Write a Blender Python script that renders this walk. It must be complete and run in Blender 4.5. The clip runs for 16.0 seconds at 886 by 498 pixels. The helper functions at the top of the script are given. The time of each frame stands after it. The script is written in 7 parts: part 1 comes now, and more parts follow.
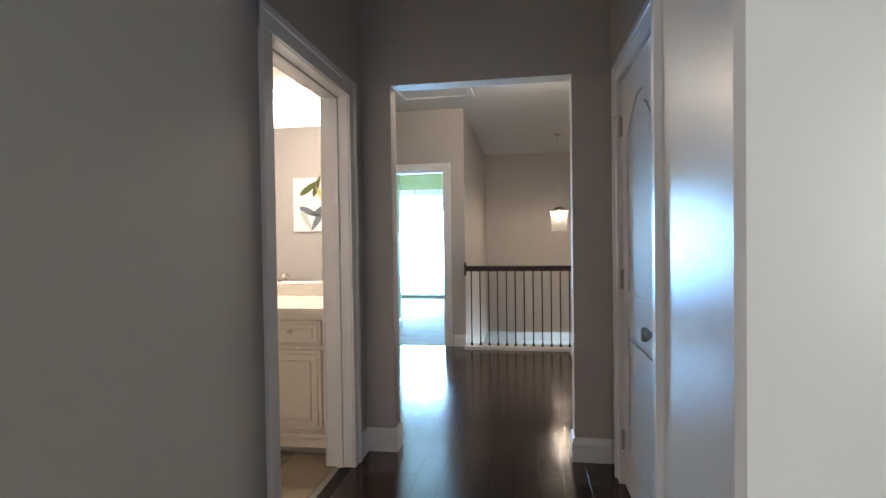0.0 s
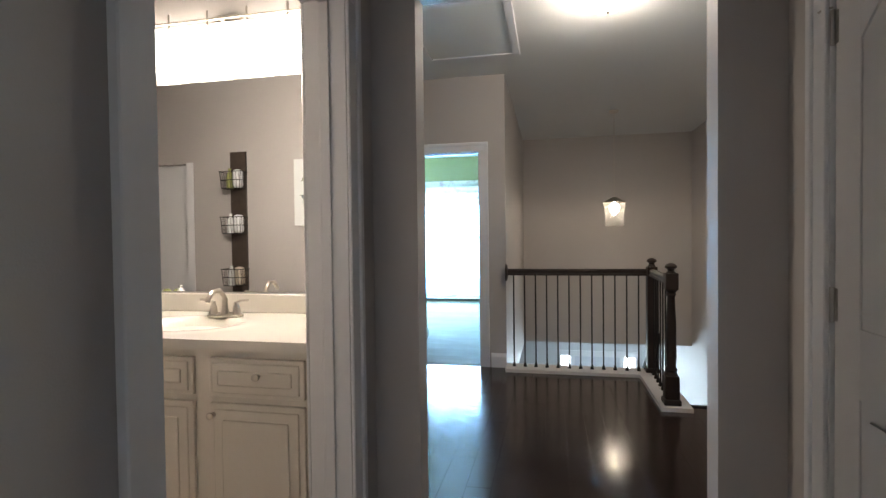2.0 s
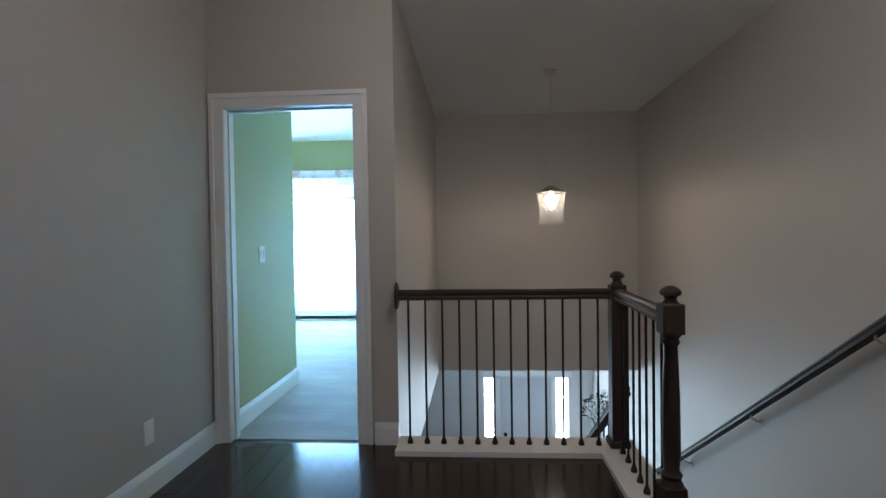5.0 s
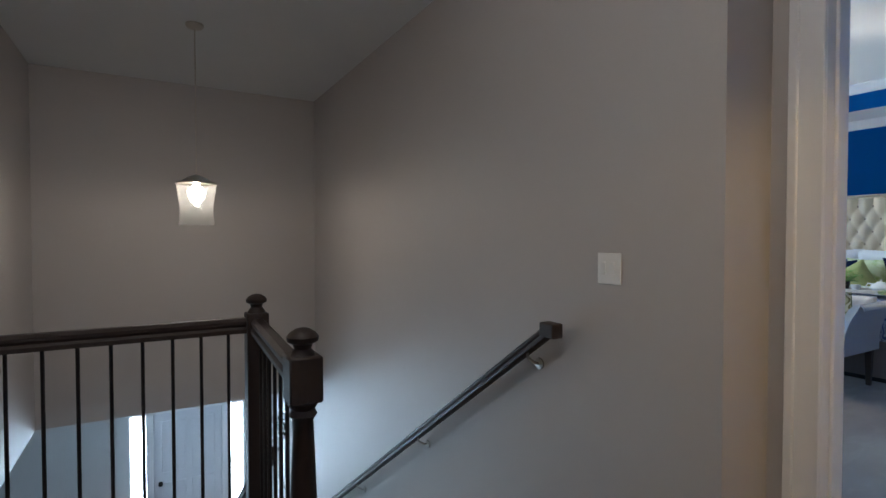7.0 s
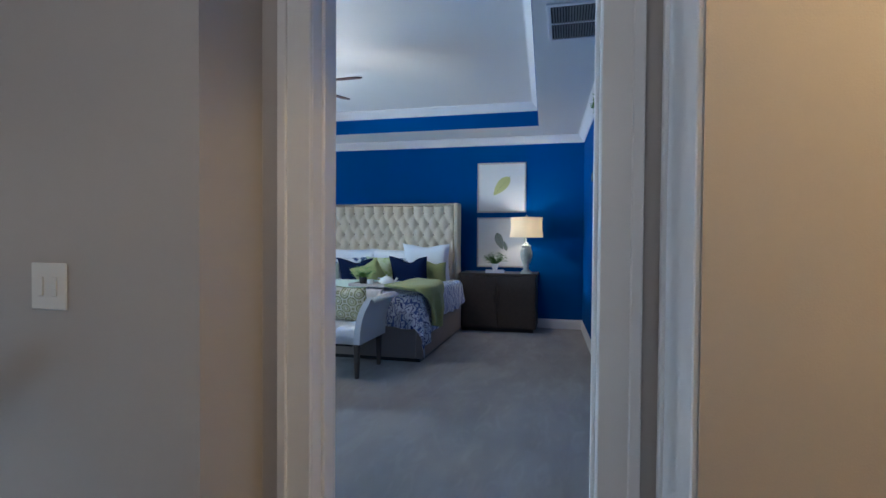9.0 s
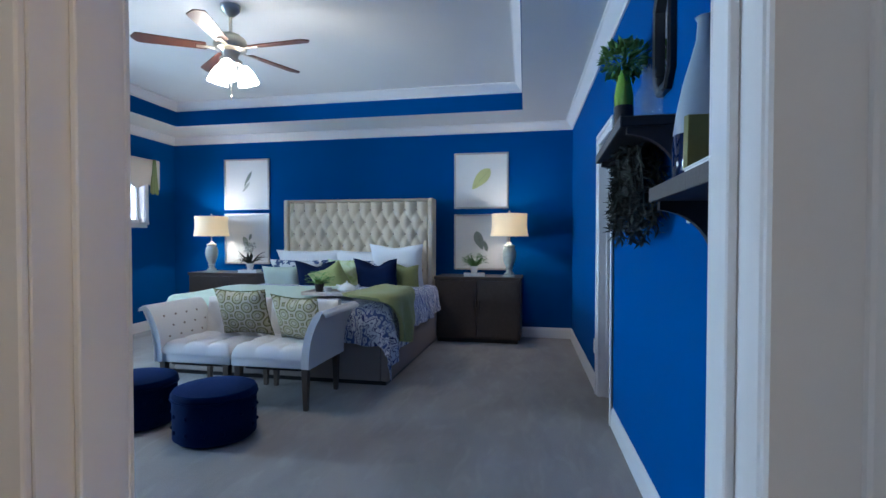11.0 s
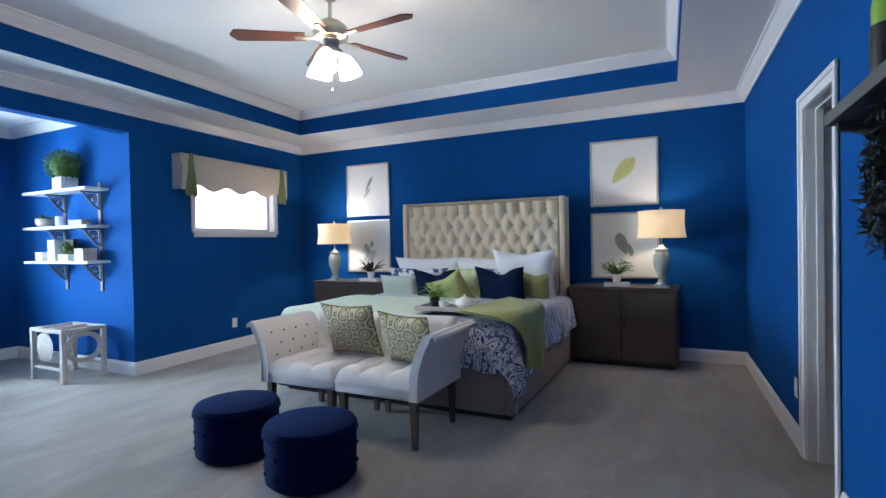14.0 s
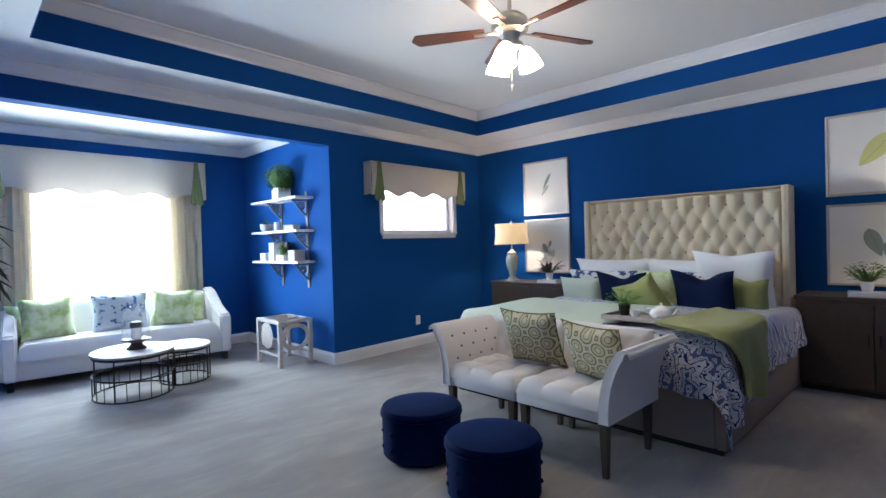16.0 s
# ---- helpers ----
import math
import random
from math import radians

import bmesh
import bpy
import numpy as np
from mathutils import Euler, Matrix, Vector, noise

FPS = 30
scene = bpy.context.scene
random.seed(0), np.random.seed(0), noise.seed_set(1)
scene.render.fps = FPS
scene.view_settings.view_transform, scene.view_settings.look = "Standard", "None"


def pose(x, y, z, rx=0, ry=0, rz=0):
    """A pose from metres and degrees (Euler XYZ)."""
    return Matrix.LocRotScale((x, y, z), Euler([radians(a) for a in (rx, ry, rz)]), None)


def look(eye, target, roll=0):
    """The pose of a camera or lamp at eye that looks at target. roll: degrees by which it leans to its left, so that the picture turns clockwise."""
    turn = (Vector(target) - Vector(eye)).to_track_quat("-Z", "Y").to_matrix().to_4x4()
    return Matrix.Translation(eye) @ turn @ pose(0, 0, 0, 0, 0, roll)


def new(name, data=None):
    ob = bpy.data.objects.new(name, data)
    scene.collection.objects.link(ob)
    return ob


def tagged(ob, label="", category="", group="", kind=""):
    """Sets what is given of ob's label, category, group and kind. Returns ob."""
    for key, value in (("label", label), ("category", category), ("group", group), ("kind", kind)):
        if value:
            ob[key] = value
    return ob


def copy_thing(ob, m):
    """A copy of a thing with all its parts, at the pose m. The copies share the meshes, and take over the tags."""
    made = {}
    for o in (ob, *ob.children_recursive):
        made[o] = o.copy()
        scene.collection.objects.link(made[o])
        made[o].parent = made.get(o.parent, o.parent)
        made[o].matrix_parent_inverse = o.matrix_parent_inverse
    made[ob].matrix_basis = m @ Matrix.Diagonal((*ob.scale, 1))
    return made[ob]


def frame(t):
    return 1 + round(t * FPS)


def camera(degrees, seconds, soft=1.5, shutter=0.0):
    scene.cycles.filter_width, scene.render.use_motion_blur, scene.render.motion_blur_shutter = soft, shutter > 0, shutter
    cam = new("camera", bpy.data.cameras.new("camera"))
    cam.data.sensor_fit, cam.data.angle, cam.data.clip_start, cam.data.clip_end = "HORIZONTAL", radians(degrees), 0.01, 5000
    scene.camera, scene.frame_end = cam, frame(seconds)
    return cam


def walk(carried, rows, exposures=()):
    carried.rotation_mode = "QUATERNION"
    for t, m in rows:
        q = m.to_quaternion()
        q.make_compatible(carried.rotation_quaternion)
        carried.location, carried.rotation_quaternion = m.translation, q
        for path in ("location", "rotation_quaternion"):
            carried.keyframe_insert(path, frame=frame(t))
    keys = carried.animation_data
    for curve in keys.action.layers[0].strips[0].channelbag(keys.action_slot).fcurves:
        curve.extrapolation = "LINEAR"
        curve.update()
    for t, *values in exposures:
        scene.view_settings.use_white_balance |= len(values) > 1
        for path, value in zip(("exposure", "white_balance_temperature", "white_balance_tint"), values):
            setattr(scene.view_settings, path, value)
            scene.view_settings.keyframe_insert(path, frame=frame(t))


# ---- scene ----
cam = camera(82.5, 16.0)
PATH = [
    (0, (0.95, 1.734, 1.25), (0.627, 3.708, 1.215), -0.8),
    (0.5, (0.855, 1.939, 1.228), (0.386, 3.883, 1.199), -0.8),
    (1, (0.749, 2.163, 1.235), (0.264, 4.103, 1.203), -0.6),
    (1.5, (0.717, 2.44, 1.236), (0.258, 4.386, 1.199), -0.8),
    (2, (0.662, 2.79, 1.238), (0.247, 4.746, 1.196), -0.7),
    (2.5, (0.594, 3.077, 1.241), (0.201, 5.038, 1.199), -0.8),
    (3, (0.58, 3.383, 1.239), (0.275, 5.36, 1.194), -0.8),
    (5.5, (0.787, 4.828, 1.246), (0.784, 6.827, 1.205), -0.7),
    (6, (0.877, 5.045, 1.25), (1.11, 7.031, 1.211), -0.5),
    (6.5, (1.041, 5.214, 1.279), (1.668, 7.112, 1.229), -0.5),
    (7, (1.169, 5.331, 1.279), (2.164, 7.066, 1.232), -0.0),
    (7.5, (1.259, 5.413, 1.299), (2.631, 6.867, 1.246), 0.5),
    (8, (1.338, 5.459, 1.295), (3.039, 6.511, 1.25), 0.6),
    (8.5, (1.495, 5.442, 1.285), (3.377, 6.117, 1.244), 0.4),
    (9, (1.685, 5.406, 1.287), (3.626, 5.884, 1.247), 0.4),
    (9.5, (1.865, 5.45, 1.252), (3.82, 5.871, 1.216), 0.2),
    (10, (2.078, 5.478, 1.279), (4.038, 5.876, 1.237), 0.1),
    (12.5, (3.044, 5.561, 1.297), (4.996, 5.999, 1.256), -0.6),
    (13, (3.17, 5.578, 1.325), (5.1, 6.101, 1.28), -0.8),
    (13.5, (3.209, 5.615, 1.327), (5.082, 6.315, 1.289), -1.0),
    (14, (3.205, 5.674, 1.32), (4.997, 6.561, 1.291), -1.1),
    (14.5, (3.208, 5.743, 1.34), (4.913, 6.788, 1.307), -1.2),
    (15, (3.303, 5.732, 1.353), (4.919, 6.91, 1.322), -1.5),
    (15.5, (3.342, 5.824, 1.362), (4.877, 7.105, 1.327), -1.5),
    (16, (3.349, 5.841, 1.364), (4.742, 7.276, 1.338), -1.6),
]
walk(cam, [(t, look(eye, target, roll)) for t, eye, target, roll in PATH],
     [(0, 0.75, 7000, 13), (0.5, 0.82, 7000, 13), (1.5, 0.6, 6900, 12), (2, 0.36, 6700, 10), (3, 0.14, 6550, 10), (5.5, -0.05, 6200, 10), (7.5, -0.18, 5850, 10),
      (10, -0.25, 5500, 10), (12.5, -0.12, 5950, 12), (14, -0.08, 6500, 14), (14.6, -0.18, 6600, 14), (16, -0.24, 6850, 18)])

# ---- world, sun, light ----
world = bpy.data.worlds.new("world")
scene.world = world
world.use_nodes = True
wn = world.node_tree
sky = wn.nodes.new("ShaderNodeTexSky")
sky.sky_type, sky.sun_disc = "NISHITA", False
sky.sun_elevation, sky.sun_rotation = radians(48), radians(200)
wn.nodes["Background"].inputs["Strength"].default_value = 0.15
wn.links.new(sky.outputs["Color"], wn.nodes["Background"].inputs["Color"])


def lamp(name, kind, m, energy, color, size=0.1, size_y=None, angle=None, spread=None):
    data = bpy.data.lights.new(name, kind)
    data.energy, data.color = energy, color
    if kind == "AREA":
        data.size = size
        if size_y:
            data.shape, data.size_y = "RECTANGLE", size_y
        if spread:
            data.spread = radians(spread)
    elif kind == "POINT":
        data.shadow_soft_size = size
    elif kind == "SUN":
        data.angle = angle
    ob = new(name, data)
    ob.matrix_world = m
    return ob


HC = 2.78          # ceiling of the upper floor
LF, LC = -3.16, -0.42   # lower floor and its ceiling
DAY = (0.62, 0.84, 1.0)
WARM = (1.0, 0.84, 0.66)
lamp("sun", "SUN", look((0, 0, 10), (2.5, 4.5, 0)), 3.0, (1.0, 0.95, 0.88), angle=radians(0.5))
lamp("daylight_sitting_window", "AREA", look((4.68, 13.22, 1.40), (4.3, 9.6, 1.20)), 335, (0.60, 0.84, 1.0), 1.4, 1.3)
lamp("daylight_high_window", "AREA", look((7.88, 10.74, 1.75), (7.88, 8.0, 0.9)), 19, DAY, 1.3, 0.55)
lamp("daylight_green_room", "AREA", look((-1.5, 12.45, 1.3), (-1.0, 8.0, 0.6)), 340, (0.42, 0.73, 1.0), 2.6, 1.7)
lamp("daylight_foyer_left", "AREA", look((0.955, 13.50, -1.95), (1.2, 9.0, -2.4)), 55, DAY, 0.21, 1.7)
lamp("daylight_foyer_right", "AREA", look((2.21, 13.50, -1.95), (1.6, 9.0, -2.4)), 55, DAY, 0.21, 1.7)
# Fill lamp added inside the foyer; no window stands on this side.
lamp("daylight_foyer_side", "AREA", look((0.0, 12.2, -1.3), (2.0, 11.0, -1.6)), 34, DAY, 1.0, 1.6)
# Unseen source, added and aimed to throw the patch on the west wall.
lamp("daylight_garden_window", "AREA", look((3.64, -1.55, 1.4), (0.55, 2.4, 1.3)), 29, (0.82, 0.97, 0.93), 0.32, 1.7)
# Unseen general light, added behind the start point to brighten the hall.
lamp("daylight_south_windows", "AREA", look((0.7, -1.55, 1.5), (0.6, 3.0, 1.2)), 3.8, (0.94, 0.94, 1.0), 1.8, 1.4)
lamp("bulb_hall_light", "POINT", pose(1.03, 6.16, 2.66), 22, (1.0, 0.90, 0.78), 0.09)
lamp("bulb_pendant", "POINT", pose(1.44, 9.33, 1.66), 20, WARM, 0.03)
lamp("bulb_side_room", "POINT", pose(2.15, 4.20, 2.35), 46, (1.0, 0.67, 0.27), 0.10)
lamp("bulb_bath_bar", "AREA", look((-0.95, 4.97, 2.12), (-0.95, 4.2, 1.3)), 18, (1.0, 0.92, 0.82), 0.9, 0.12)
lamp("bulb_lamp_south", "POINT", pose(8.76, 5.96, 1.46), 12, WARM, 0.03)
lamp("bulb_lamp_north", "POINT", pose(8.78, 10.10, 1.46), 24, WARM, 0.03)
lamp("bulb_fan_a", "POINT", pose(5.94, 7.96, 2.58), 2.2, WARM, 0.05)
lamp("bulb_fan_b", "POINT", pose(6.12, 7.97, 2.58), 2.2, WARM, 0.05)
lamp("bulb_fan_c", "POINT", pose(6.02, 7.82, 2.58), 2.2, WARM, 0.05)


# ---- materials ----
def mat(name, color, rough=0.5, metal=0.0, grain=0.06, scale=40.0, bump=0.0, bscale=None, blotch=0.05, spec=0.5, sheen=0.0, coat=0.0, trans=0.0, emit=0.0, ecol=None, ior=1.45, vary=0.0):
    """A surface with variation at two scales: fine grain and broad blotches, and fine relief."""
    m = bpy.data.materials.new(name)
    m.use_nodes = True
    nt = m.node_tree
    N, L = nt.nodes, nt.links
    b = N["Principled BSDF"]
    b.inputs["Roughness"].default_value, b.inputs["Metallic"].default_value = rough, metal
    b.inputs["Specular IOR Level"].default_value = spec
    b.inputs["Sheen Weight"].default_value = sheen
    b.inputs["Coat Weight"].default_value = coat
    b.inputs["Transmission Weight"].default_value = trans
    b.inputs["IOR"].default_value = ior
    co = N.new("ShaderNodeTexCoord")
    n1, n2 = N.new("ShaderNodeTexNoise"), N.new("ShaderNodeTexNoise")
    n1.inputs["Scale"].default_value, n1.inputs["Detail"].default_value = scale, 4
    n2.inputs["Scale"].default_value, n2.inputs["Detail"].default_value = 1.7, 3
    for n in (n1, n2):
        L.new(co.outputs["Object"], n.inputs["Vector"])
    add = N.new("ShaderNodeMath")
    add.operation = "MULTIPLY_ADD"
    L.new(n1.outputs["Fac"], add.inputs[0])
    add.inputs[1].default_value = 2 * grain
    sub = N.new("ShaderNodeMath")
    sub.operation = "MULTIPLY_ADD"
    L.new(n2.outputs["Fac"], sub.inputs[0])
    sub.inputs[1].default_value, sub.inputs[2].default_value = 2 * blotch, 1 - grain - blotch
    L.new(sub.outputs[0], add.inputs[2])
    last = add
    if vary:
        oi, mv = N.new("ShaderNodeObjectInfo"), N.new("ShaderNodeMath")
        mv.operation = "MULTIPLY_ADD"
        L.new(oi.outputs["Random"], mv.inputs[0])
        mv.inputs[1].default_value = 2 * vary
        mv.inputs[2].default_value = -vary
        ad2 = N.new("ShaderNodeMath")
        L.new(mv.outputs[0], ad2.inputs[0])
        L.new(add.outputs[0], ad2.inputs[1])
        last = ad2
    hsv = N.new("ShaderNodeHueSaturation")
    hsv.inputs["Color"].default_value = (*color, 1)
    L.new(last.outputs[0], hsv.inputs["Value"])
    L.new(hsv.outputs["Color"], b.inputs["Base Color"])
    if bump:
        bn = N.new("ShaderNodeBump")
        bn.inputs["Strength"].default_value, bn.inputs["Distance"].default_value = bump, 0.004
        n3 = N.new("ShaderNodeTexNoise")
        n3.inputs["Scale"].default_value, n3.inputs["Detail"].default_value = bscale or scale, 3
        L.new(co.outputs["Object"], n3.inputs["Vector"])
        L.new(n3.outputs["Fac"], bn.inputs["Height"])
        L.new(bn.outputs["Normal"], b.inputs["Normal"])
    if emit:
        b.inputs["Emission Color"].default_value = (*(ecol or color), 1)
        b.inputs["Emission Strength"].default_value = emit
    return m


def nodes_of(m):
    return m.node_tree.nodes, m.node_tree.links, m.node_tree.nodes["Principled BSDF"]


def ramp_color(m, fac, stops, interp="LINEAR"):
    """Replace the base colour by a ramp over a node output."""
    N, L, b = nodes_of(m)
    r = N.new("ShaderNodeValToRGB")
    r.color_ramp.interpolation = interp
    e = r.color_ramp.elements
    e[0].position, e[0].color = stops[0][0], (*stops[0][1], 1)
    e[1].position, e[1].color = stops[1][0], (*stops[1][1], 1)
    for p, c in stops[2:]:
        x = e.new(p)
        x.color = (*c, 1)
    L.new(fac, r.inputs["Fac"])
    L.new(r.outputs["Color"], b.inputs["Base Color"])
    return r


M = {}
M["beige"] = mat("beige_wall_paint", (0.455, 0.418, 0.398), 0.55, grain=0.02, scale=220, bump=0.12, bscale=260, blotch=0.02)
M["green"] = mat("sage_green_wall_paint", (0.38, 0.38, 0.21), 0.6, grain=0.02, scale=220, bump=0.1, bscale=260, blotch=0.02)
M["blue"] = mat("royal_blue_wall_paint", (0.003, 0.064, 0.240), 0.8, grain=0.04, scale=220, bump=0.12, bscale=240, blotch=0.05, spec=0.06)
M["white"] = mat("white_ceiling_paint", (0.74, 0.74, 0.73), 0.8, grain=0.02, scale=200, bump=0.15, bscale=180, blotch=0.02)
M["trim"] = mat("white_trim_paint", (0.74, 0.73, 0.74), 0.28, grain=0.01, scale=90, bump=0.03, bscale=60, blotch=0.02)
M["door"] = mat("white_door_paint", (0.74, 0.72, 0.72), 0.45, grain=0.01, scale=90, bump=0.04, bscale=120, blotch=0.02)
M["carpet"] = mat("pale_grey_carpet", (0.345, 0.322, 0.308), 0.95, grain=0.16, scale=900, bump=0.9, bscale=700, blotch=0.10, spec=0.1)
M["lowfloor"] = mat("dark_hardwood_lower", (0.05, 0.032, 0.026), 0.25, grain=0.2, scale=60)
M["rail"] = mat("espresso_stained_wood", (0.028, 0.017, 0.014), 0.55, grain=0.25, scale=50, bump=0.1, bscale=90, blotch=0.1)
M["iron"] = mat("black_iron", (0.022, 0.018, 0.017), 0.42, metal=0.4, grain=0.1, scale=120, bump=0.1)
M["plank"] = mat("espresso_floor_plank", (0.030, 0.018, 0.016), 0.15, grain=0.22, scale=26, bump=0.06, bscale=140, blotch=0.12, vary=0.09, spec=0.5)
M["plate"] = mat("white_plastic_plate", (0.78, 0.77, 0.75), 0.35, grain=0.01)
M["nickel"] = mat("brushed_nickel", (0.55, 0.50, 0.44), 0.28, metal=1.0, grain=0.05, scale=200)
M["steel"] = mat("brushed_hinge_steel", (0.42, 0.39, 0.36), 0.4, metal=1.0, grain=0.05)
M["cream"] = mat("cream_linen", (0.61, 0.53, 0.40), 0.85, grain=0.10, scale=420, bump=0.35, bscale=520, sheen=0.25, spec=0.2)
M["offwhite"] = mat("offwhite_upholstery", (0.66, 0.63, 0.61), 0.85, grain=0.07, scale=420, bump=0.3, bscale=520, sheen=0.25, spec=0.2)
M["sheet"] = mat("white_cotton", (0.74, 0.76, 0.78), 0.85, grain=0.03, scale=300, bump=0.25, bscale=30, spec=0.2)
M["sage"] = mat("pale_sage_cotton", (0.54, 0.64, 0.55), 0.85, grain=0.06, scale=300, bump=0.3, bscale=26, spec=0.2)
M["lime"] = mat("lime_green_knit", (0.31, 0.33, 0.13), 0.9, grain=0.15, scale=180, bump=0.6, bscale=150, sheen=0.15, spec=0.2)
M["navy"] = mat("navy_velvet", (0.005, 0.012, 0.042), 0.75, grain=0.12, scale=150, bump=0.2, bscale=60, spec=0.06)
M["velvet"] = mat("deep_blue_velvet", (0.001, 0.008, 0.040), 0.8, grain=0.2, scale=120, bump=0.3, bscale=70, spec=0.05)
M["velvet"].node_tree.nodes["Principled BSDF"].inputs["Sheen Weight"].default_value = 0.09
M["velvet"].node_tree.nodes["Principled BSDF"].inputs["Sheen Tint"].default_value = (0.05, 0.18, 0.75, 1)
M["darkwood"] = mat("dark_brown_wood", (0.060, 0.045, 0.036), 0.42, grain=0.25, scale=24, bump=0.15, bscale=90, blotch=0.15)
M["legwood"] = mat("grey_brown_wood", (0.075, 0.052, 0.040), 0.5, grain=0.25, scale=40, bump=0.2, bscale=90, blotch=0.1)
M["graywood"] = mat("weathered_whitewashed_wood", (0.46, 0.42, 0.38), 0.7, grain=0.3, scale=30, bump=0.4, bscale=70, blotch=0.15)
M["shelfwood"] = mat("charcoal_stained_wood", (0.020, 0.018, 0.021), 0.55, grain=0.25, scale=30, bump=0.3, bscale=80, blotch=0.15)
# Front edges and back rails, in a lighter grey than the boards.
M["shelfedge"] = mat("worn_grey_wood_edge", (0.085, 0.080, 0.080), 0.55, grain=0.25, scale=40, bump=0.3, bscale=80, blotch=0.15)
# Bed base fabric; on tufting buttons this taupe paints in dimple shade.
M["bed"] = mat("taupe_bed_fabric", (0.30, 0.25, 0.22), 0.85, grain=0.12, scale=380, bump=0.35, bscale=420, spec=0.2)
M["leaf"] = mat("green_leaf", (0.06, 0.15, 0.03), 0.5, grain=0.25, scale=30, vary=0.2)
M["leafdark"] = mat("dark_olive_dried_leaf", (0.020, 0.025, 0.020), 0.6, grain=0.4, scale=30, vary=0.2)
M["bottleglass"] = mat("clear_bottle_glass", (0.8, 0.85, 0.88), 0.04, grain=0, blotch=0)
M["bottleglass"].node_tree.nodes["Principled BSDF"].inputs["Alpha"].default_value = 0.10
M["leafbright"] = mat("bright_green_leaf", (0.13, 0.26, 0.05), 0.5, grain=0.25, scale=30, vary=0.2)
M["leafgray"] = mat("muted_green_leaf", (0.034, 0.042, 0.030), 0.55, grain=0.25, scale=30, vary=0.2)
M["box"] = mat("boxwood_green", (0.05, 0.12, 0.02), 0.6, grain=0.3, scale=60, bump=0.3)
M["ceramic"] = mat("white_glazed_ceramic", (0.75, 0.76, 0.76), 0.15, grain=0.01, blotch=0.02)
M["stone"] = mat("aged_stone_lamp_base", (0.42, 0.44, 0.39), 0.5, grain=0.2, scale=30, bump=0.3, bscale=50, blotch=0.2)
M["counter"] = mat("cultured_marble", (0.74, 0.69, 0.62), 0.12, grain=0.03, scale=8, blotch=0.04)
M["cabinet"] = mat("painted_cabinet", (0.72, 0.66, 0.58), 0.3, grain=0.02, scale=90, blotch=0.02)
M["bathtile"] = mat("tan_floor_tile", (0.32, 0.25, 0.18), 0.35, grain=0.1, scale=14, blotch=0.08, vary=0.08)
M["grout"] = mat("grout", (0.36, 0.32, 0.27), 0.8, grain=0.1)
M["paper"] = mat("white_art_paper", (0.70, 0.71, 0.70), 0.6, grain=0.015, blotch=0.02)
M["silver"] = mat("champagne_frame", (0.50, 0.48, 0.45), 0.35, metal=0.7, grain=0.08, scale=60)
M["fanmetal"] = mat("brushed_nickel_fan", (0.50, 0.46, 0.38), 0.3, metal=1.0, grain=0.05)
M["blade"] = mat("cherry_fan_blade", (0.075, 0.024, 0.014), 0.4, grain=0.25, scale=24, blotch=0.15)
M["thinglass"] = mat("thin_clear_glass", (0.9, 0.93, 0.95), 0.08, grain=0, blotch=0)
M["thinglass"].node_tree.nodes["Principled BSDF"].inputs["Alpha"].default_value = 0.20
M["seedglass"] = mat("seeded_lit_glass", (0.22, 0.22, 0.21), 0.06, grain=0.02, blotch=0, scale=90, bump=0.5)
M["seedglass"].node_tree.nodes["Principled BSDF"].inputs["Alpha"].default_value = 0.12
M["whitewash"] = mat("whitewashed_shelf_board", (0.66, 0.65, 0.63), 0.5, grain=0.12, scale=30, bump=0.2)
M["bluesky"] = mat("blown_blue_daylight", (0.5, 0.7, 1.0), 0.9, grain=0, blotch=0, emit=16.0, ecol=(0.05, 0.38, 1.0))
M["mirror"] = mat("mirror_glass", (0.9, 0.9, 0.9), 0.01, metal=1.0, grain=0, blotch=0)
M["glow_day"] = mat("bright_daylight", (0.9, 0.95, 1.0), 0.9, grain=0, blotch=0, emit=6.0, ecol=(0.95, 0.98, 1.0))
M["shade_lit"] = mat("lit_linen_lampshade", (0.80, 0.73, 0.58), 0.8, grain=0.08, scale=200, bump=0.3, bscale=300, emit=0.22, ecol=(1.0, 0.80, 0.52))
M["bulb"] = mat("glowing_bulb_glass", (1, 1, 1), 0.4, grain=0, blotch=0, emit=30, ecol=(1.0, 0.90, 0.74))
M["glow_soft"] = mat("glowing_frosted_glass", (1, 1, 1), 0.4, grain=0, blotch=0, emit=9, ecol=(1.0, 0.93, 0.82))
M["black"] = mat("black_lacquer", (0.012, 0.012, 0.014), 0.3, grain=0.1)
M["slat"] = mat("grey_vent_slat", (0.16, 0.17, 0.19), 0.5)
M["ventshade"] = mat("dark_vent_cavity", (0.03, 0.035, 0.05), 0.8)
M["towel"] = mat("blue_towel", (0.09, 0.17, 0.32), 0.95, grain=0.2, scale=200, bump=0.5, bscale=200)
M["curtain"] = mat("beige_curtain_cloth", (0.78, 0.70, 0.58), 0.9, grain=0.06, scale=320, bump=0.2, bscale=350, spec=0.2)
M["valance"] = mat("linen_valance", (0.60, 0.55, 0.49), 0.9, grain=0.06, scale=320, bump=0.2, bscale=350, spec=0.2)
M["valgreen"] = mat("olive_green_valance_trim", (0.16, 0.20, 0.09), 0.9, grain=0.1, scale=200, bump=0.2)


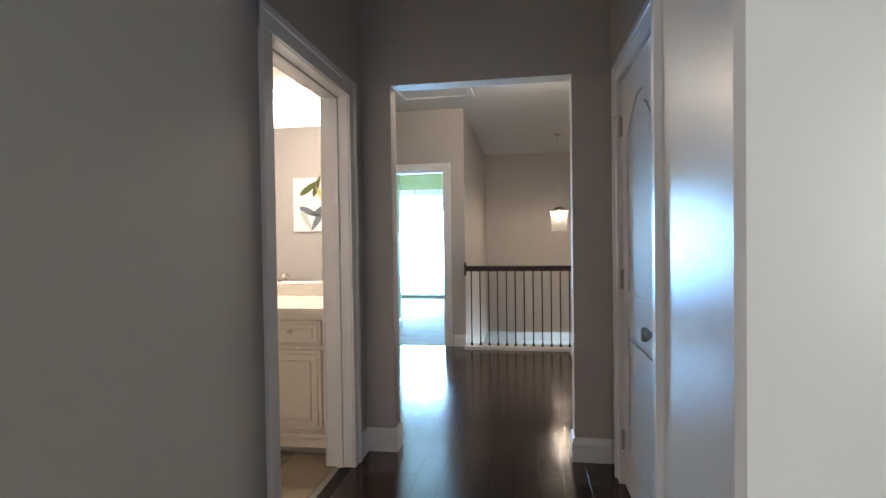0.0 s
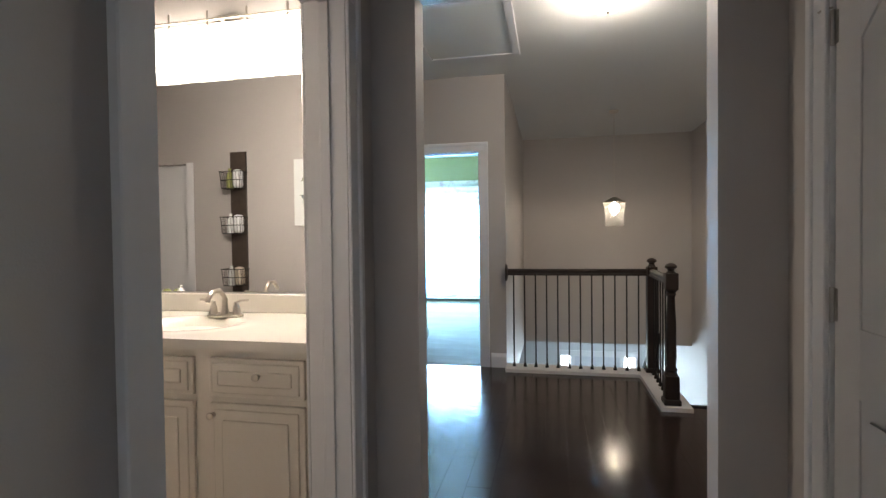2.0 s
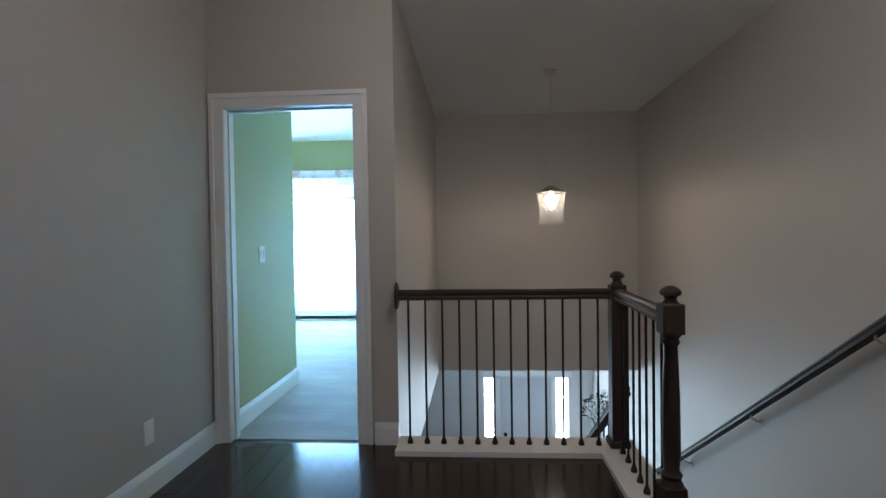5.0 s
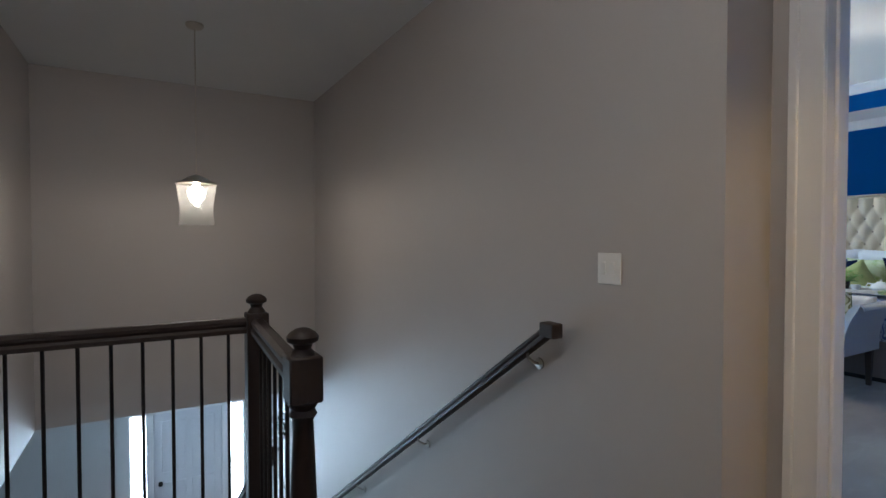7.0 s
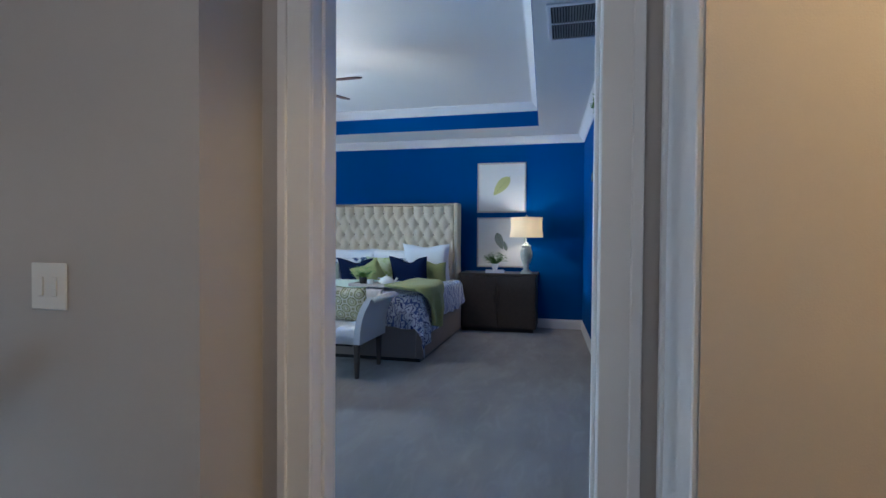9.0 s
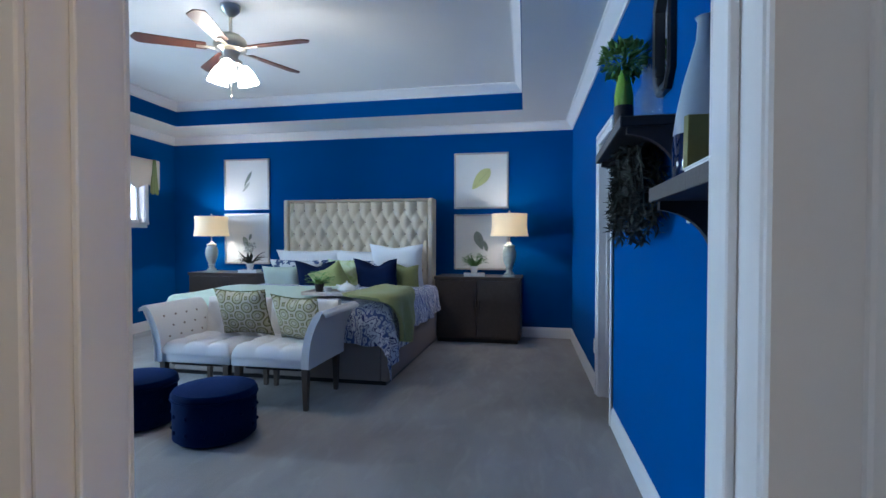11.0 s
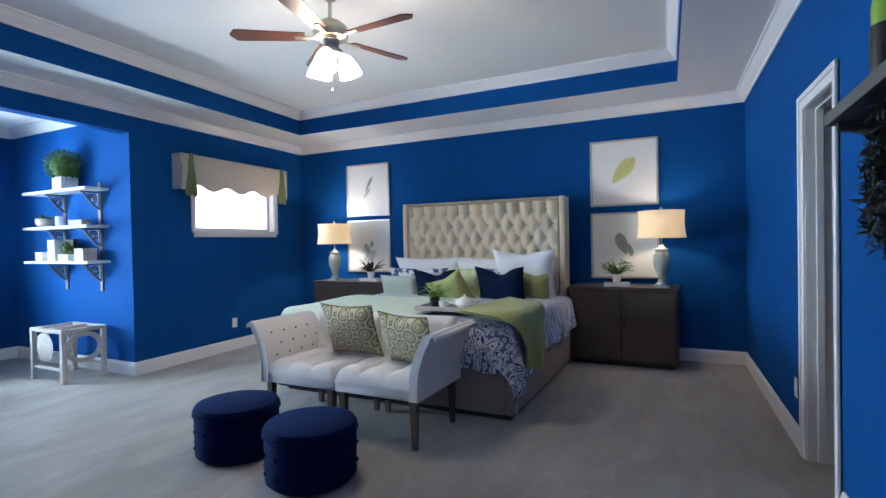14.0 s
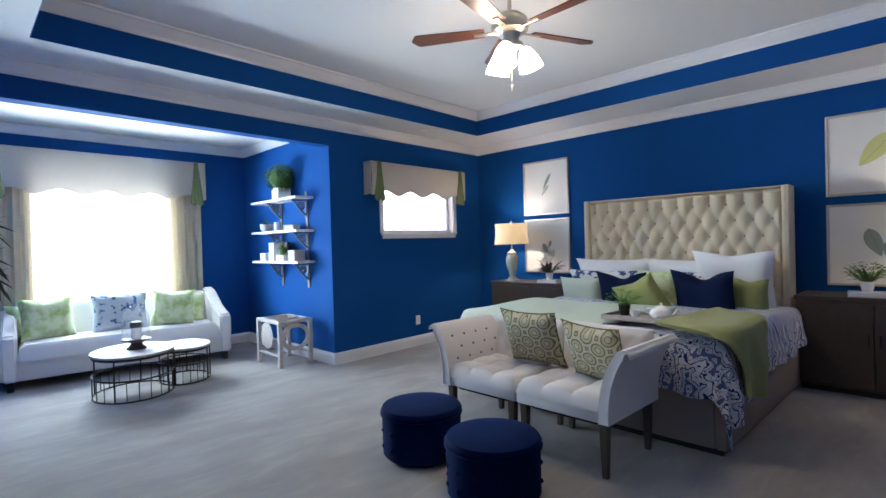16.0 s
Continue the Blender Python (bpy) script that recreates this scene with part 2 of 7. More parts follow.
def translucent(m, share):
    """Lets part of the light through a cloth."""
    N, L, b = nodes_of(m)
    out = N["Material Output"]
    tr, mx = N.new("ShaderNodeBsdfTranslucent"), N.new("ShaderNodeMixShader")
    mx.inputs["Fac"].default_value = share
    src = b.inputs["Base Color"].links[0].from_socket
    L.new(src, tr.inputs["Color"])
    L.new(b.outputs["BSDF"], mx.inputs[1])
    L.new(tr.outputs["BSDF"], mx.inputs[2])
    L.new(mx.outputs["Shader"], out.inputs["Surface"])


for k_, share_ in (("curtain", 0.5), ("valance", 0.35), ("shade_lit", 0.45)):
    translucent(M[k_], share_)
M["book"] = mat("olive_book_cloth", (0.13, 0.13, 0.035), 0.6, grain=0.1, scale=90)
M["glass"] = mat("clear_glass", (1, 1, 1), 0.02, grain=0, blotch=0, trans=1.0)



def vacuumed(m):
    """Broad soft streaks that brushing leaves in the pile."""
    N, L, b = nodes_of(m)
    co, mp, n = N.new("ShaderNodeTexCoord"), N.new("ShaderNodeMapping"), N.new("ShaderNodeTexNoise")
    mp.inputs["Rotation"].default_value = (0, 0, radians(24))
    mp.inputs["Scale"].default_value = (1.3, 3.0, 1.0)
    n.inputs["Scale"].default_value, n.inputs["Detail"].default_value = 1.2, 2
    L.new(co.outputs["Object"], mp.inputs["Vector"])
    L.new(mp.outputs["Vector"], n.inputs["Vector"])
    mv = N.new("ShaderNodeMapRange")
    mv.inputs["From Min"].default_value, mv.inputs["From Max"].default_value = 0.35, 0.65
    mv.inputs["To Min"].default_value, mv.inputs["To Max"].default_value = 0.91, 1.07
    L.new(n.outputs["Fac"], mv.inputs["Value"])
    mp2, n2 = N.new("ShaderNodeMapping"), N.new("ShaderNodeTexNoise")
    mp2.inputs["Rotation"].default_value = (0, 0, radians(-7))
    mp2.inputs["Scale"].default_value = (2.6, 8.0, 1.0)
    n2.inputs["Scale"].default_value, n2.inputs["Detail"].default_value, n2.inputs["Distortion"].default_value = 1.1, 2, 1.2
    L.new(co.outputs["Object"], mp2.inputs["Vector"])
    L.new(mp2.outputs["Vector"], n2.inputs["Vector"])
    mv2, mul = N.new("ShaderNodeMapRange"), N.new("ShaderNodeMath")
    mv2.inputs["From Min"].default_value, mv2.inputs["From Max"].default_value = 0.50, 0.68
    mv2.inputs["To Min"].default_value, mv2.inputs["To Max"].default_value = 0.985, 1.07
    L.new(n2.outputs["Fac"], mv2.inputs["Value"])
    mul.operation = "MULTIPLY"
    L.new(mv.outputs["Result"], mul.inputs[0])
    L.new(mv2.outputs["Result"], mul.inputs[1])
    h = N.new("ShaderNodeHueSaturation")
    L.new(b.inputs["Base Color"].links[0].from_socket, h.inputs["Color"])
    L.new(mul.outputs[0], h.inputs["Value"])
    L.new(h.outputs["Color"], b.inputs["Base Color"])


vacuumed(M["carpet"])


# ---- mesh helpers ----
def obj(name, bm, material, parent=None, label="", smooth=False):
    me = bpy.data.meshes.new(name)
    bm.to_mesh(me)
    bm.free()
    if smooth:
        me.polygons.foreach_set("use_smooth", [True] * len(me.polygons))
        me.set_sharp_from_angle(angle=radians(40))
    for m in material if isinstance(material, (list, tuple)) else [material]:
        me.materials.append(m)
    ob = new(name, me)
    if parent is not None:
        ob.parent = parent
    if label:
        ob["label"] = label
    return ob


def part(name, bm, material, parent, label="", smooth=False):
    return obj(name, bm, material, parent, label, smooth)


def thing(name, m, label, category, group=""):
    e = new(name)
    e.matrix_world = m
    e.empty_display_size = 0.1
    return tagged(e, label, category, group)


def box(bm, x0, x1, y0, y1, z0, z1, bevel=0.0, seg=1, m=None):
    """Adds a box, with its edges rounded by bevel, to bm."""
    r = bmesh.ops.create_cube(bm, size=1.0)
    vs = r["verts"]
    bmesh.ops.scale(bm, vec=(x1 - x0, y1 - y0, z1 - z0), verts=vs)
    bmesh.ops.translate(bm, vec=((x0 + x1) / 2, (y0 + y1) / 2, (z0 + z1) / 2), verts=vs)
    if bevel:
        es = list({e for v in vs for e in v.link_edges})
        out = bmesh.ops.bevel(bm, geom=es, offset=bevel, segments=seg, affect="EDGES", profile=0.5)
        vs = list({v for f in out["faces"] for v in f.verts} | {v for v in vs if v.is_valid})
    if m is not None:
        bmesh.ops.transform(bm, matrix=m, verts=vs)
    return vs


def lathe(bm, profile, seg=24, centre=(0, 0, 0), sx=1.0, sy=1.0, cap=True):
    """Turns a profile of (radius, z) round the z axis."""
    rings = []
    for r, z in profile:
        rings.append([bm.verts.new((centre[0] + sx * r * math.cos(2 * math.pi * i / seg), centre[1] + sy * r * math.sin(2 * math.pi * i / seg), centre[2] + z)) for i in range(seg)])
    for a, b in zip(rings, rings[1:]):
        for i in range(seg):
            j = (i + 1) % seg
            bm.faces.new((a[i], a[j], b[j], b[i]))
    if cap:
        bm.faces.new(rings[0][::-1])
        bm.faces.new(rings[-1])


def prism(bm, pts, depth, m=None):
    """Extrudes an outline in x and z along y by depth; its faces are closed."""
    a = [bm.verts.new((x, 0, z)) for x, z in pts]
    b = [bm.verts.new((x, depth, z)) for x, z in pts]
    n = len(pts)
    bm.faces.new(a)
    bm.faces.new(b[::-1])
    for i in range(n):
        j = (i + 1) % n
        bm.faces.new((a[j], a[i], b[i], b[j]))
    if m is not None:
        bmesh.ops.transform(bm, matrix=m, verts=a + b)
    bmesh.ops.recalc_face_normals(bm, faces=bm.faces[:])
    return a + b


def tube(bm, pts, r, seg=8, closed=False):
    """A round bar through the points."""
    pts = [Vector(p) for p in pts]
    n = len(pts)
    rings = []
    up = Vector((0, 0, 1))
    for i, p in enumerate(pts):
        a = pts[(i - 1) % n] if closed or i else p
        b = pts[(i + 1) % n] if closed or i < n - 1 else p
        d = (b - a).normalized()
        s = d.cross(up)
        if s.length < 1e-3:
            s = d.cross(Vector((1, 0, 0)))
        s.normalize()
        t = s.cross(d)
        rings.append([bm.verts.new(p + r * (math.cos(k * 2 * math.pi / seg) * s + math.sin(k * 2 * math.pi / seg) * t)) for k in range(seg)])
    for i in range(n if closed else n - 1):
        a, b = rings[i], rings[(i + 1) % n]
        for k in range(seg):
            j = (k + 1) % seg
            bm.faces.new((a[k], a[j], b[j], b[k]))
    if not closed:
        bm.faces.new(rings[0][::-1])
        bm.faces.new(rings[-1])


def struct(name, boxes, material, label=""):
    bm = bmesh.new()
    for b in boxes:
        box(bm, *b)
    ob = obj(name, bm, material, None, label)
    ob["kind"] = "structure"
    return ob


def run(name, profile, a, b, side, material, label="", miter=(0, 0), kind="structure", parent=None):
    """A moulding from point a to b. profile: (out from the wall, height); side: the way out of the wall.
    miter: how far each end goes on, per unit of out, to close a corner."""
    a, b, side = Vector(a), Vector(b), Vector(side)
    d = (b - a).normalized()
    bm = bmesh.new()
    ra = [bm.verts.new(a + side * o + Vector((0, 0, h)) - d * miter[0] * o) for o, h in profile]
    rb = [bm.verts.new(b + side * o + Vector((0, 0, h)) + d * miter[1] * o) for o, h in profile]
    n = len(profile)
    bm.faces.new(ra)
    bm.faces.new(rb[::-1])
    for i in range(n):
        j = (i + 1) % n
        bm.faces.new((ra[j], ra[i], rb[i], rb[j]))
    bmesh.ops.recalc_face_normals(bm, faces=bm.faces[:])
    ob = obj(name, bm, material, parent, label)
    if kind:
        ob["kind"] = kind
    return ob


BASE = [(0, 0), (0.016, 0), (0.016, 0.10), (0.011, 0.118), (0.006, 0.133), (0, 0.135)]
CROWN = [(0, 0), (0, -0.105), (0.012, -0.105), (0.018, -0.085), (0.05, -0.05), (0.075, -0.02), (0.09, -0.014), (0.09, 0)]


def casing(name, axis, plane, out, lo, hi, top, w=0.09, t=0.018, bottom=0.0, sill=False, material=None):
    """Door casing on a wall: axis 'x' means the wall runs along x at y = plane. out: +1 or -1."""
    bm = bmesh.new()
    def b(u0, u1, z0, z1, th):
        p0, p1 = sorted((plane, plane + out * th))
        if axis == "x":
            box(bm, u0, u1, p0, p1, z0, z1, 0.003)
        else:
            box(bm, p0, p1, u0, u1, z0, z1, 0.003)
    for u0, u1, e0, e1 in ((lo - w, lo, lo - w, lo - w + 0.028), (hi, hi + w, hi + w - 0.028, hi + w)):
        b(u0, u1, bottom, top, t * 0.7)
        b(e0, e1, bottom, top + w - 0.03, t * 1.25)
    b(lo - w, hi + w, top, top + w, t * 0.7)
    b(lo - w, hi + w, top + w - 0.03, top + w + 0.001, t * 1.25)
    ob = obj(name, bm, material or M["trim"])
    ob["kind"] = "structure"
    return ob


def jamb(name, axis, p0, p1, lo, hi, top, t=0.016, stop=True):
    """Lines an opening through a wall between the planes p0 and p1."""
    bm = bmesh.new()
    def b(u0, u1, q0, q1, z0, z1):
        if axis == "x":
            box(bm, u0, u1, q0, q1, z0, z1, 0.002)
        else:
            box(bm, q0, q1, u0, u1, z0, z1, 0.002)
    b(lo, lo + t, p0, p1, 0, top)
    b(hi - t, hi, p0, p1, 0, top)
    b(lo + t, hi - t, p0, p1, top - t, top)
    if stop:
        m0, m1 = (p0 + p1) / 2 - 0.018, (p0 + p1) / 2 + 0.018
        b(lo + t, lo + t + 0.011, m0, m1, 0, top - t)
        b(hi - t - 0.011, hi - t, m0, m1, 0, top - t)
        b(lo + t + 0.011, hi - t - 0.011, m0, m1, top - t - 0.011, top - t)
    ob = obj(name, bm, M["trim"])
    ob["kind"] = "structure"
    return ob


# ---- large structure ----
W = M["beige"]
# west wall of the hall, with the bath door
struct("wall_hall_west", [(-0.15, 0, -1.2, 3.52, 0, HC), (-0.15, 0, 4.40, 4.63, 0, HC), (-0.15, 0, 3.52, 4.40, 2.058, HC)], W)
# wall between hall and landing, with a plain opening
struct("wall_hall_north", [(-0.15, 0.175, 4.63, 4.75, 0, HC), (1.21, 1.48, 4.63, 4.75, 0, HC), (0.175, 1.21, 4.63, 4.75, 2.16, HC)], W)
struct("wall_hall_east", [(1.42, 1.56, 2.04, 3.59, 0, HC), (1.42, 1.56, 4.40, 4.63, 0, HC), (1.42, 1.56, 3.59, 4.40, 2.045, HC)], W)
struct("wall_hall_doorway", [(0.0, 0.17, 1.94, 2.04, 0, HC), (1.044, 4.30, 1.94, 2.04, 0, HC), (0.17, 1.044, 1.94, 2.04, 2.07, HC)], W)
struct("wall_closet_back", [(1.56, 1.60, 3.4, 4.6, 0, HC)], W)
# Unseen walls with openings, added round the lamps south of the hall.
struct("wall_start_room", [(-0.15, 4.30, -1.72, -1.6, 0, 0.5), (-0.15, 4.30, -1.72, -1.6, 2.3, HC), (-0.15, 0.0, -1.72, -1.6, 0.5, 2.3), (1.4, 3.40, -1.72, -1.6, 0.5, 2.3), (3.88, 4.30, -1.72, -1.6, 0.5, 2.3),
    (4.30, 4.42, -1.72, 2.04, 0, HC), (-0.15, 0.0, -1.6, -1.2, 0, HC)], W)
struct("floor_start_room", [(1.42, 4.30, -1.6, 1.94, -0.14, 0.0), (-0.15, 1.42, -1.6, -1.2, -0.14, 0.0)], M["carpet"])
# landing
struct("wall_landing_west", [(-1.02, -0.90, 5.24, 7.60, 0, HC)], W)
struct("wall_landing_north", [(-1.02, -0.815, 7.60, 7.72, 0, HC), (0.015, 0.25, 7.60, 7.72, 0, HC), (-0.815, 0.015, 7.60, 7.72, 2.075, HC)], W)
struct("wall_landing_south", [(1.48, 1.85, 4.63, 4.75, 0, HC), (1.85, 1.97, 4.63, 5.17, 0, HC), (1.97, 2.0, 5.03, 5.17, 0, HC), (2.0, 2.68, 5.03, 5.17, 2.075, HC), (2.68, 2.99, 5.03, 5.17, 0, HC)], W)
struct("wall_well_west", [(0.13, 0.25, 7.72, 11.05, LC, HC)], W)
struct("wall_well_north", [(0.25, 2.73, 10.93, 11.05, LC, HC)], W)
struct("wall_well_east", [(2.73, 2.87, 6.27, 13.6, LF, HC), (2.87, 3.00, 6.27, 6.41, 0, HC)], W)
# side room lit by a warm lamp
struct("wall_side_room", [(2.68, 3.0, 3.0, 5.03, 0, HC), (1.72, 1.84, 3.0, 4.63, 0, HC), (1.72, 3.0, 2.88, 3.0, 0, HC)], W)
# green room
G = M["green"]
struct("wall_green_room", [(-0.97, -0.85, 7.72, 8.90, 0, HC), (-3.2, -0.97, 8.78, 8.90, 0, HC), (0.03, 0.13, 7.72, 12.4, 0, HC), (-3.32, -3.2, 8.78, 12.4, 0, HC),
    (-3.2, -2.95, 12.28, 12.4, 0, HC), (-2.95, 0.03, 12.28, 12.4, 0, 0.10), (-2.95, 0.03, 12.28, 12.4, 2.15, HC), (-0.1, 0.03, 12.28, 12.4, 0.10, 2.15)], G)
# bathroom
struct("wall_bathroom", [(-3.8, -0.15, 5.12, 5.24, 0, HC)], W)
struct("wall_bathroom_west", [(-3.92, -3.8, 2.6, 5.24, 0, HC)], W)
struct("wall_bathroom_south", [(-2.42, -0.15, 3.41, 3.53, 0, HC), (-3.8, -2.42, 3.41, 3.53, 1.92, HC), (-3.8, -2.42, 2.6, 2.7, 0, HC), (-3.8, -3.55, 3.41, 3.53, 0, 1.92)], W)
struct("tub_surround_panel", [(-3.55, -2.42, 3.44, 3.46, 0, 1.925), (-2.47, -2.40, 3.46, 3.535, 0, 1.93), (-3.55, -3.49, 3.46, 3.50, 0, 1.91)], M["trim"])
# lower foyer
struct("wall_foyer", [(-1.5, 0.13, 7.4, 7.52, LF, -0.30), (-1.62, -1.5, 7.4, 13.6, LF, LC), (-1.5, 0.84, 13.4, 13.55, LF, LC), (0.84, 2.33, 13.4, 13.55, -1.16, LC), (2.33, 2.73, 13.4, 13.55, LF, LC)], mat("foyer_grey_paint", (0.62, 0.62, 0.63), 0.55, grain=0.02, scale=220, bump=0.1))
struct("floor_foyer", [(-1.62, 2.87, 6.0, 13.6, LF - 0.1, LF)], M["lowfloor"])
struct("ceiling_foyer", [(-1.5, 0.13, 7.52, 13.4, LC, LC + 0.1), (0.13, 2.73, 11.05, 13.4, LC, LC + 0.1)], M["white"])
struct("wall_under_landing", [(0.13, 2.73, 6.4, 6.52, LF, -0.32)], W)
# bedroom
B = M["blue"]
BW, BE, BS, BN, BO = 3.13, 9.17, 5.19, 11.01, 11.15
struct("wall_bedroom_west", [(3.06, 3.13, 4.70, 5.315, 0, HC), (3.06, 3.13, 6.13, 13.26, 0, HC), (3.06, 3.13, 5.315, 6.13, 2.12, HC)], B)
struct("wall_recess_east", [(2.99, 3.06, 4.70, 5.315, 0, HC), (2.99, 3.06, 6.13, 13.26, 0, HC), (2.99, 3.06, 5.315, 6.13, 2.12, HC)], W)
struct("wall_bedroom_east", [(9.17, 9.30, 5.05, BO, 0, HC)], B)
struct("wall_bedroom_south", [(3.13, 6.17, 5.05, BS, 0, HC), (6.78, 9.17, 5.05, BS, 0, HC), (6.17, 6.78, 5.05, BS, 2.06, HC)], B)
struct("wall_bedroom_north", [(6.44, 7.225, BN, BO, 0, HC), (8.55, 9.17, BN, BO, 0, HC), (7.225, 8.55, BN, BO, 0, 1.50), (7.225, 8.55, BN, BO, 2.25, HC), (3.13, 6.44, BN, BO, 2.50, HC)], B)
struct("wall_alcove_east", [(6.44, 6.57, BO, 13.14, 0, HC)], B)
struct("wall_alcove_north", [(3.13, 3.98, 13.14, 13.27, 0, HC), (5.40, 6.57, 13.14, 13.27, 0, HC), (3.98, 5.40, 13.14, 13.27, 0, 0.78), (3.98, 5.40, 13.14, 13.27, 2.2, HC)], B)
struct("wall_dressing_room", [(4.9, 5.0, 3.2, 4.95, 0, HC), (7.0, 7.1, 3.2, 5.0, 0, HC), (4.9, 7.1, 3.1, 3.2, 0, HC)], M["green"])
struct("floor_carpet", [(3.06, 9.3, 5.05, 13.27, -0.15, 0.0), (4.9, 7.1, 3.1, 5.05, -0.15, 0.0)], M["carpet"])
struct("floor_carpet_green_room", [(-3.3, 0.13, 7.66, 12.4, -0.15, 0.0)], M["carpet"])
struct("floor_side_room", [(1.72, 3.0, 2.9, 5.1, -0.15, 0.0)], M["bathtile"])
struct("floor_bathroom", [(-3.8, -0.08, 2.7, 5.2, -0.15, -0.004)], M["grout"])
TW, TE, TS, TN = 3.75, 8.45, 5.82, 10.42   # the raised tray
struct("ceiling_bedroom", [(3.13, TW, BS, BN, HC, HC + 0.1), (TE, 9.17, BS, BN, HC, HC + 0.1), (TW, TE, BS, TS, HC, HC + 0.1), (TW, TE, TN, BN, HC, HC + 0.1), (3.13, 6.44, BO, 13.14, HC, HC + 0.1),
    (TW - 0.1, TE + 0.1, TS - 0.1, TN + 0.1, 3.08, 3.18), (4.9, 7.1, 3.2, 5.05, HC, HC + 0.1)], M["white"])
struct("wall_tray_band", [(TW - 0.1, TW, TS - 0.1, TN + 0.1, HC + 0.1, 3.08), (TE, TE + 0.1, TS - 0.1, TN + 0.1, HC + 0.1, 3.08), (TW, TE, TS - 0.1, TS, HC + 0.1, 3.08), (TW, TE, TN, TN + 0.1, HC + 0.1, 3.08),
    (TW, TW + 0.004, TS, TN, HC, 3.08), (TE - 0.004, TE, TS, TN, HC, 3.08), (TW, TE, TS, TS + 0.004, HC, 3.08), (TW, TE, TN - 0.004, TN, HC, 3.08)], B)
struct("ceiling_hall", [(3.13, 4.42, -1.72, 2.04, HC, HC + 0.1), (-3.8, 3.13, -1.72, 7.72, HC, HC + 0.1), (-3.3, 2.87, 7.72, 12.4, HC, HC + 0.1)], M["white"])
struct("wall_core", [(0.13, 2.73, 11.05, 11.1, LC + 0.1, HC)], W)
struct("floor_hall", [(-1.05, 3.13, -1.32, 6.5, -0.14, -0.006), (-1.05, 1.60, 6.5, 7.66, -0.14, -0.006)], mat("dark_floor_gaps", (0.012, 0.008, 0.007), 0.5))


def planks():
    """Hardwood boards, laid along y."""
    rng = random.Random(4)
    shared = {}
    holder = tagged(new("floor"), "dark espresso hardwood plank floor of the hall and landing", "floor", "", "structure")
    w = 0.127
    x = -0.90
    while x < 3.0:
        y = -1.2 - rng.random() * 1.0
        while y < 7.6:
            ln = rng.choice((0.9, 1.2, 1.5))
            y0, y1 = max(y, -1.2), y + ln - 0.002
            y1 = min(y1, 7.6 if x < 1.4 else (6.72 if x < 2.7 else 6.27))
            hall = y1 < 4.7 or y0 < 4.7
            y += ln
            if y1 - y0 < 0.05:
                continue
            if (x < -0.04 or x > 1.42) and y0 < (5.24 if x < 0 else 4.75):
                y0 = 5.24 if x < 0 else (4.75 if x < 1.85 else 5.10)
                if y1 - y0 < 0.05:
                    continue
            key = (round(y1 - y0, 3))
            if key not in shared:
                bm = bmesh.new()
                box(bm, 0, w - 0.0008, 0, y1 - y0, -0.012, 0, 0.0006)
                me = bpy.data.meshes.new("plank")
                bm.to_mesh(me)
                bm.free()
                me.materials.append(M["plank"])
                shared[key] = me
            p = new("plank", shared[key])
            p.parent = holder
            p.location = (x, y0, 0)
        x += w


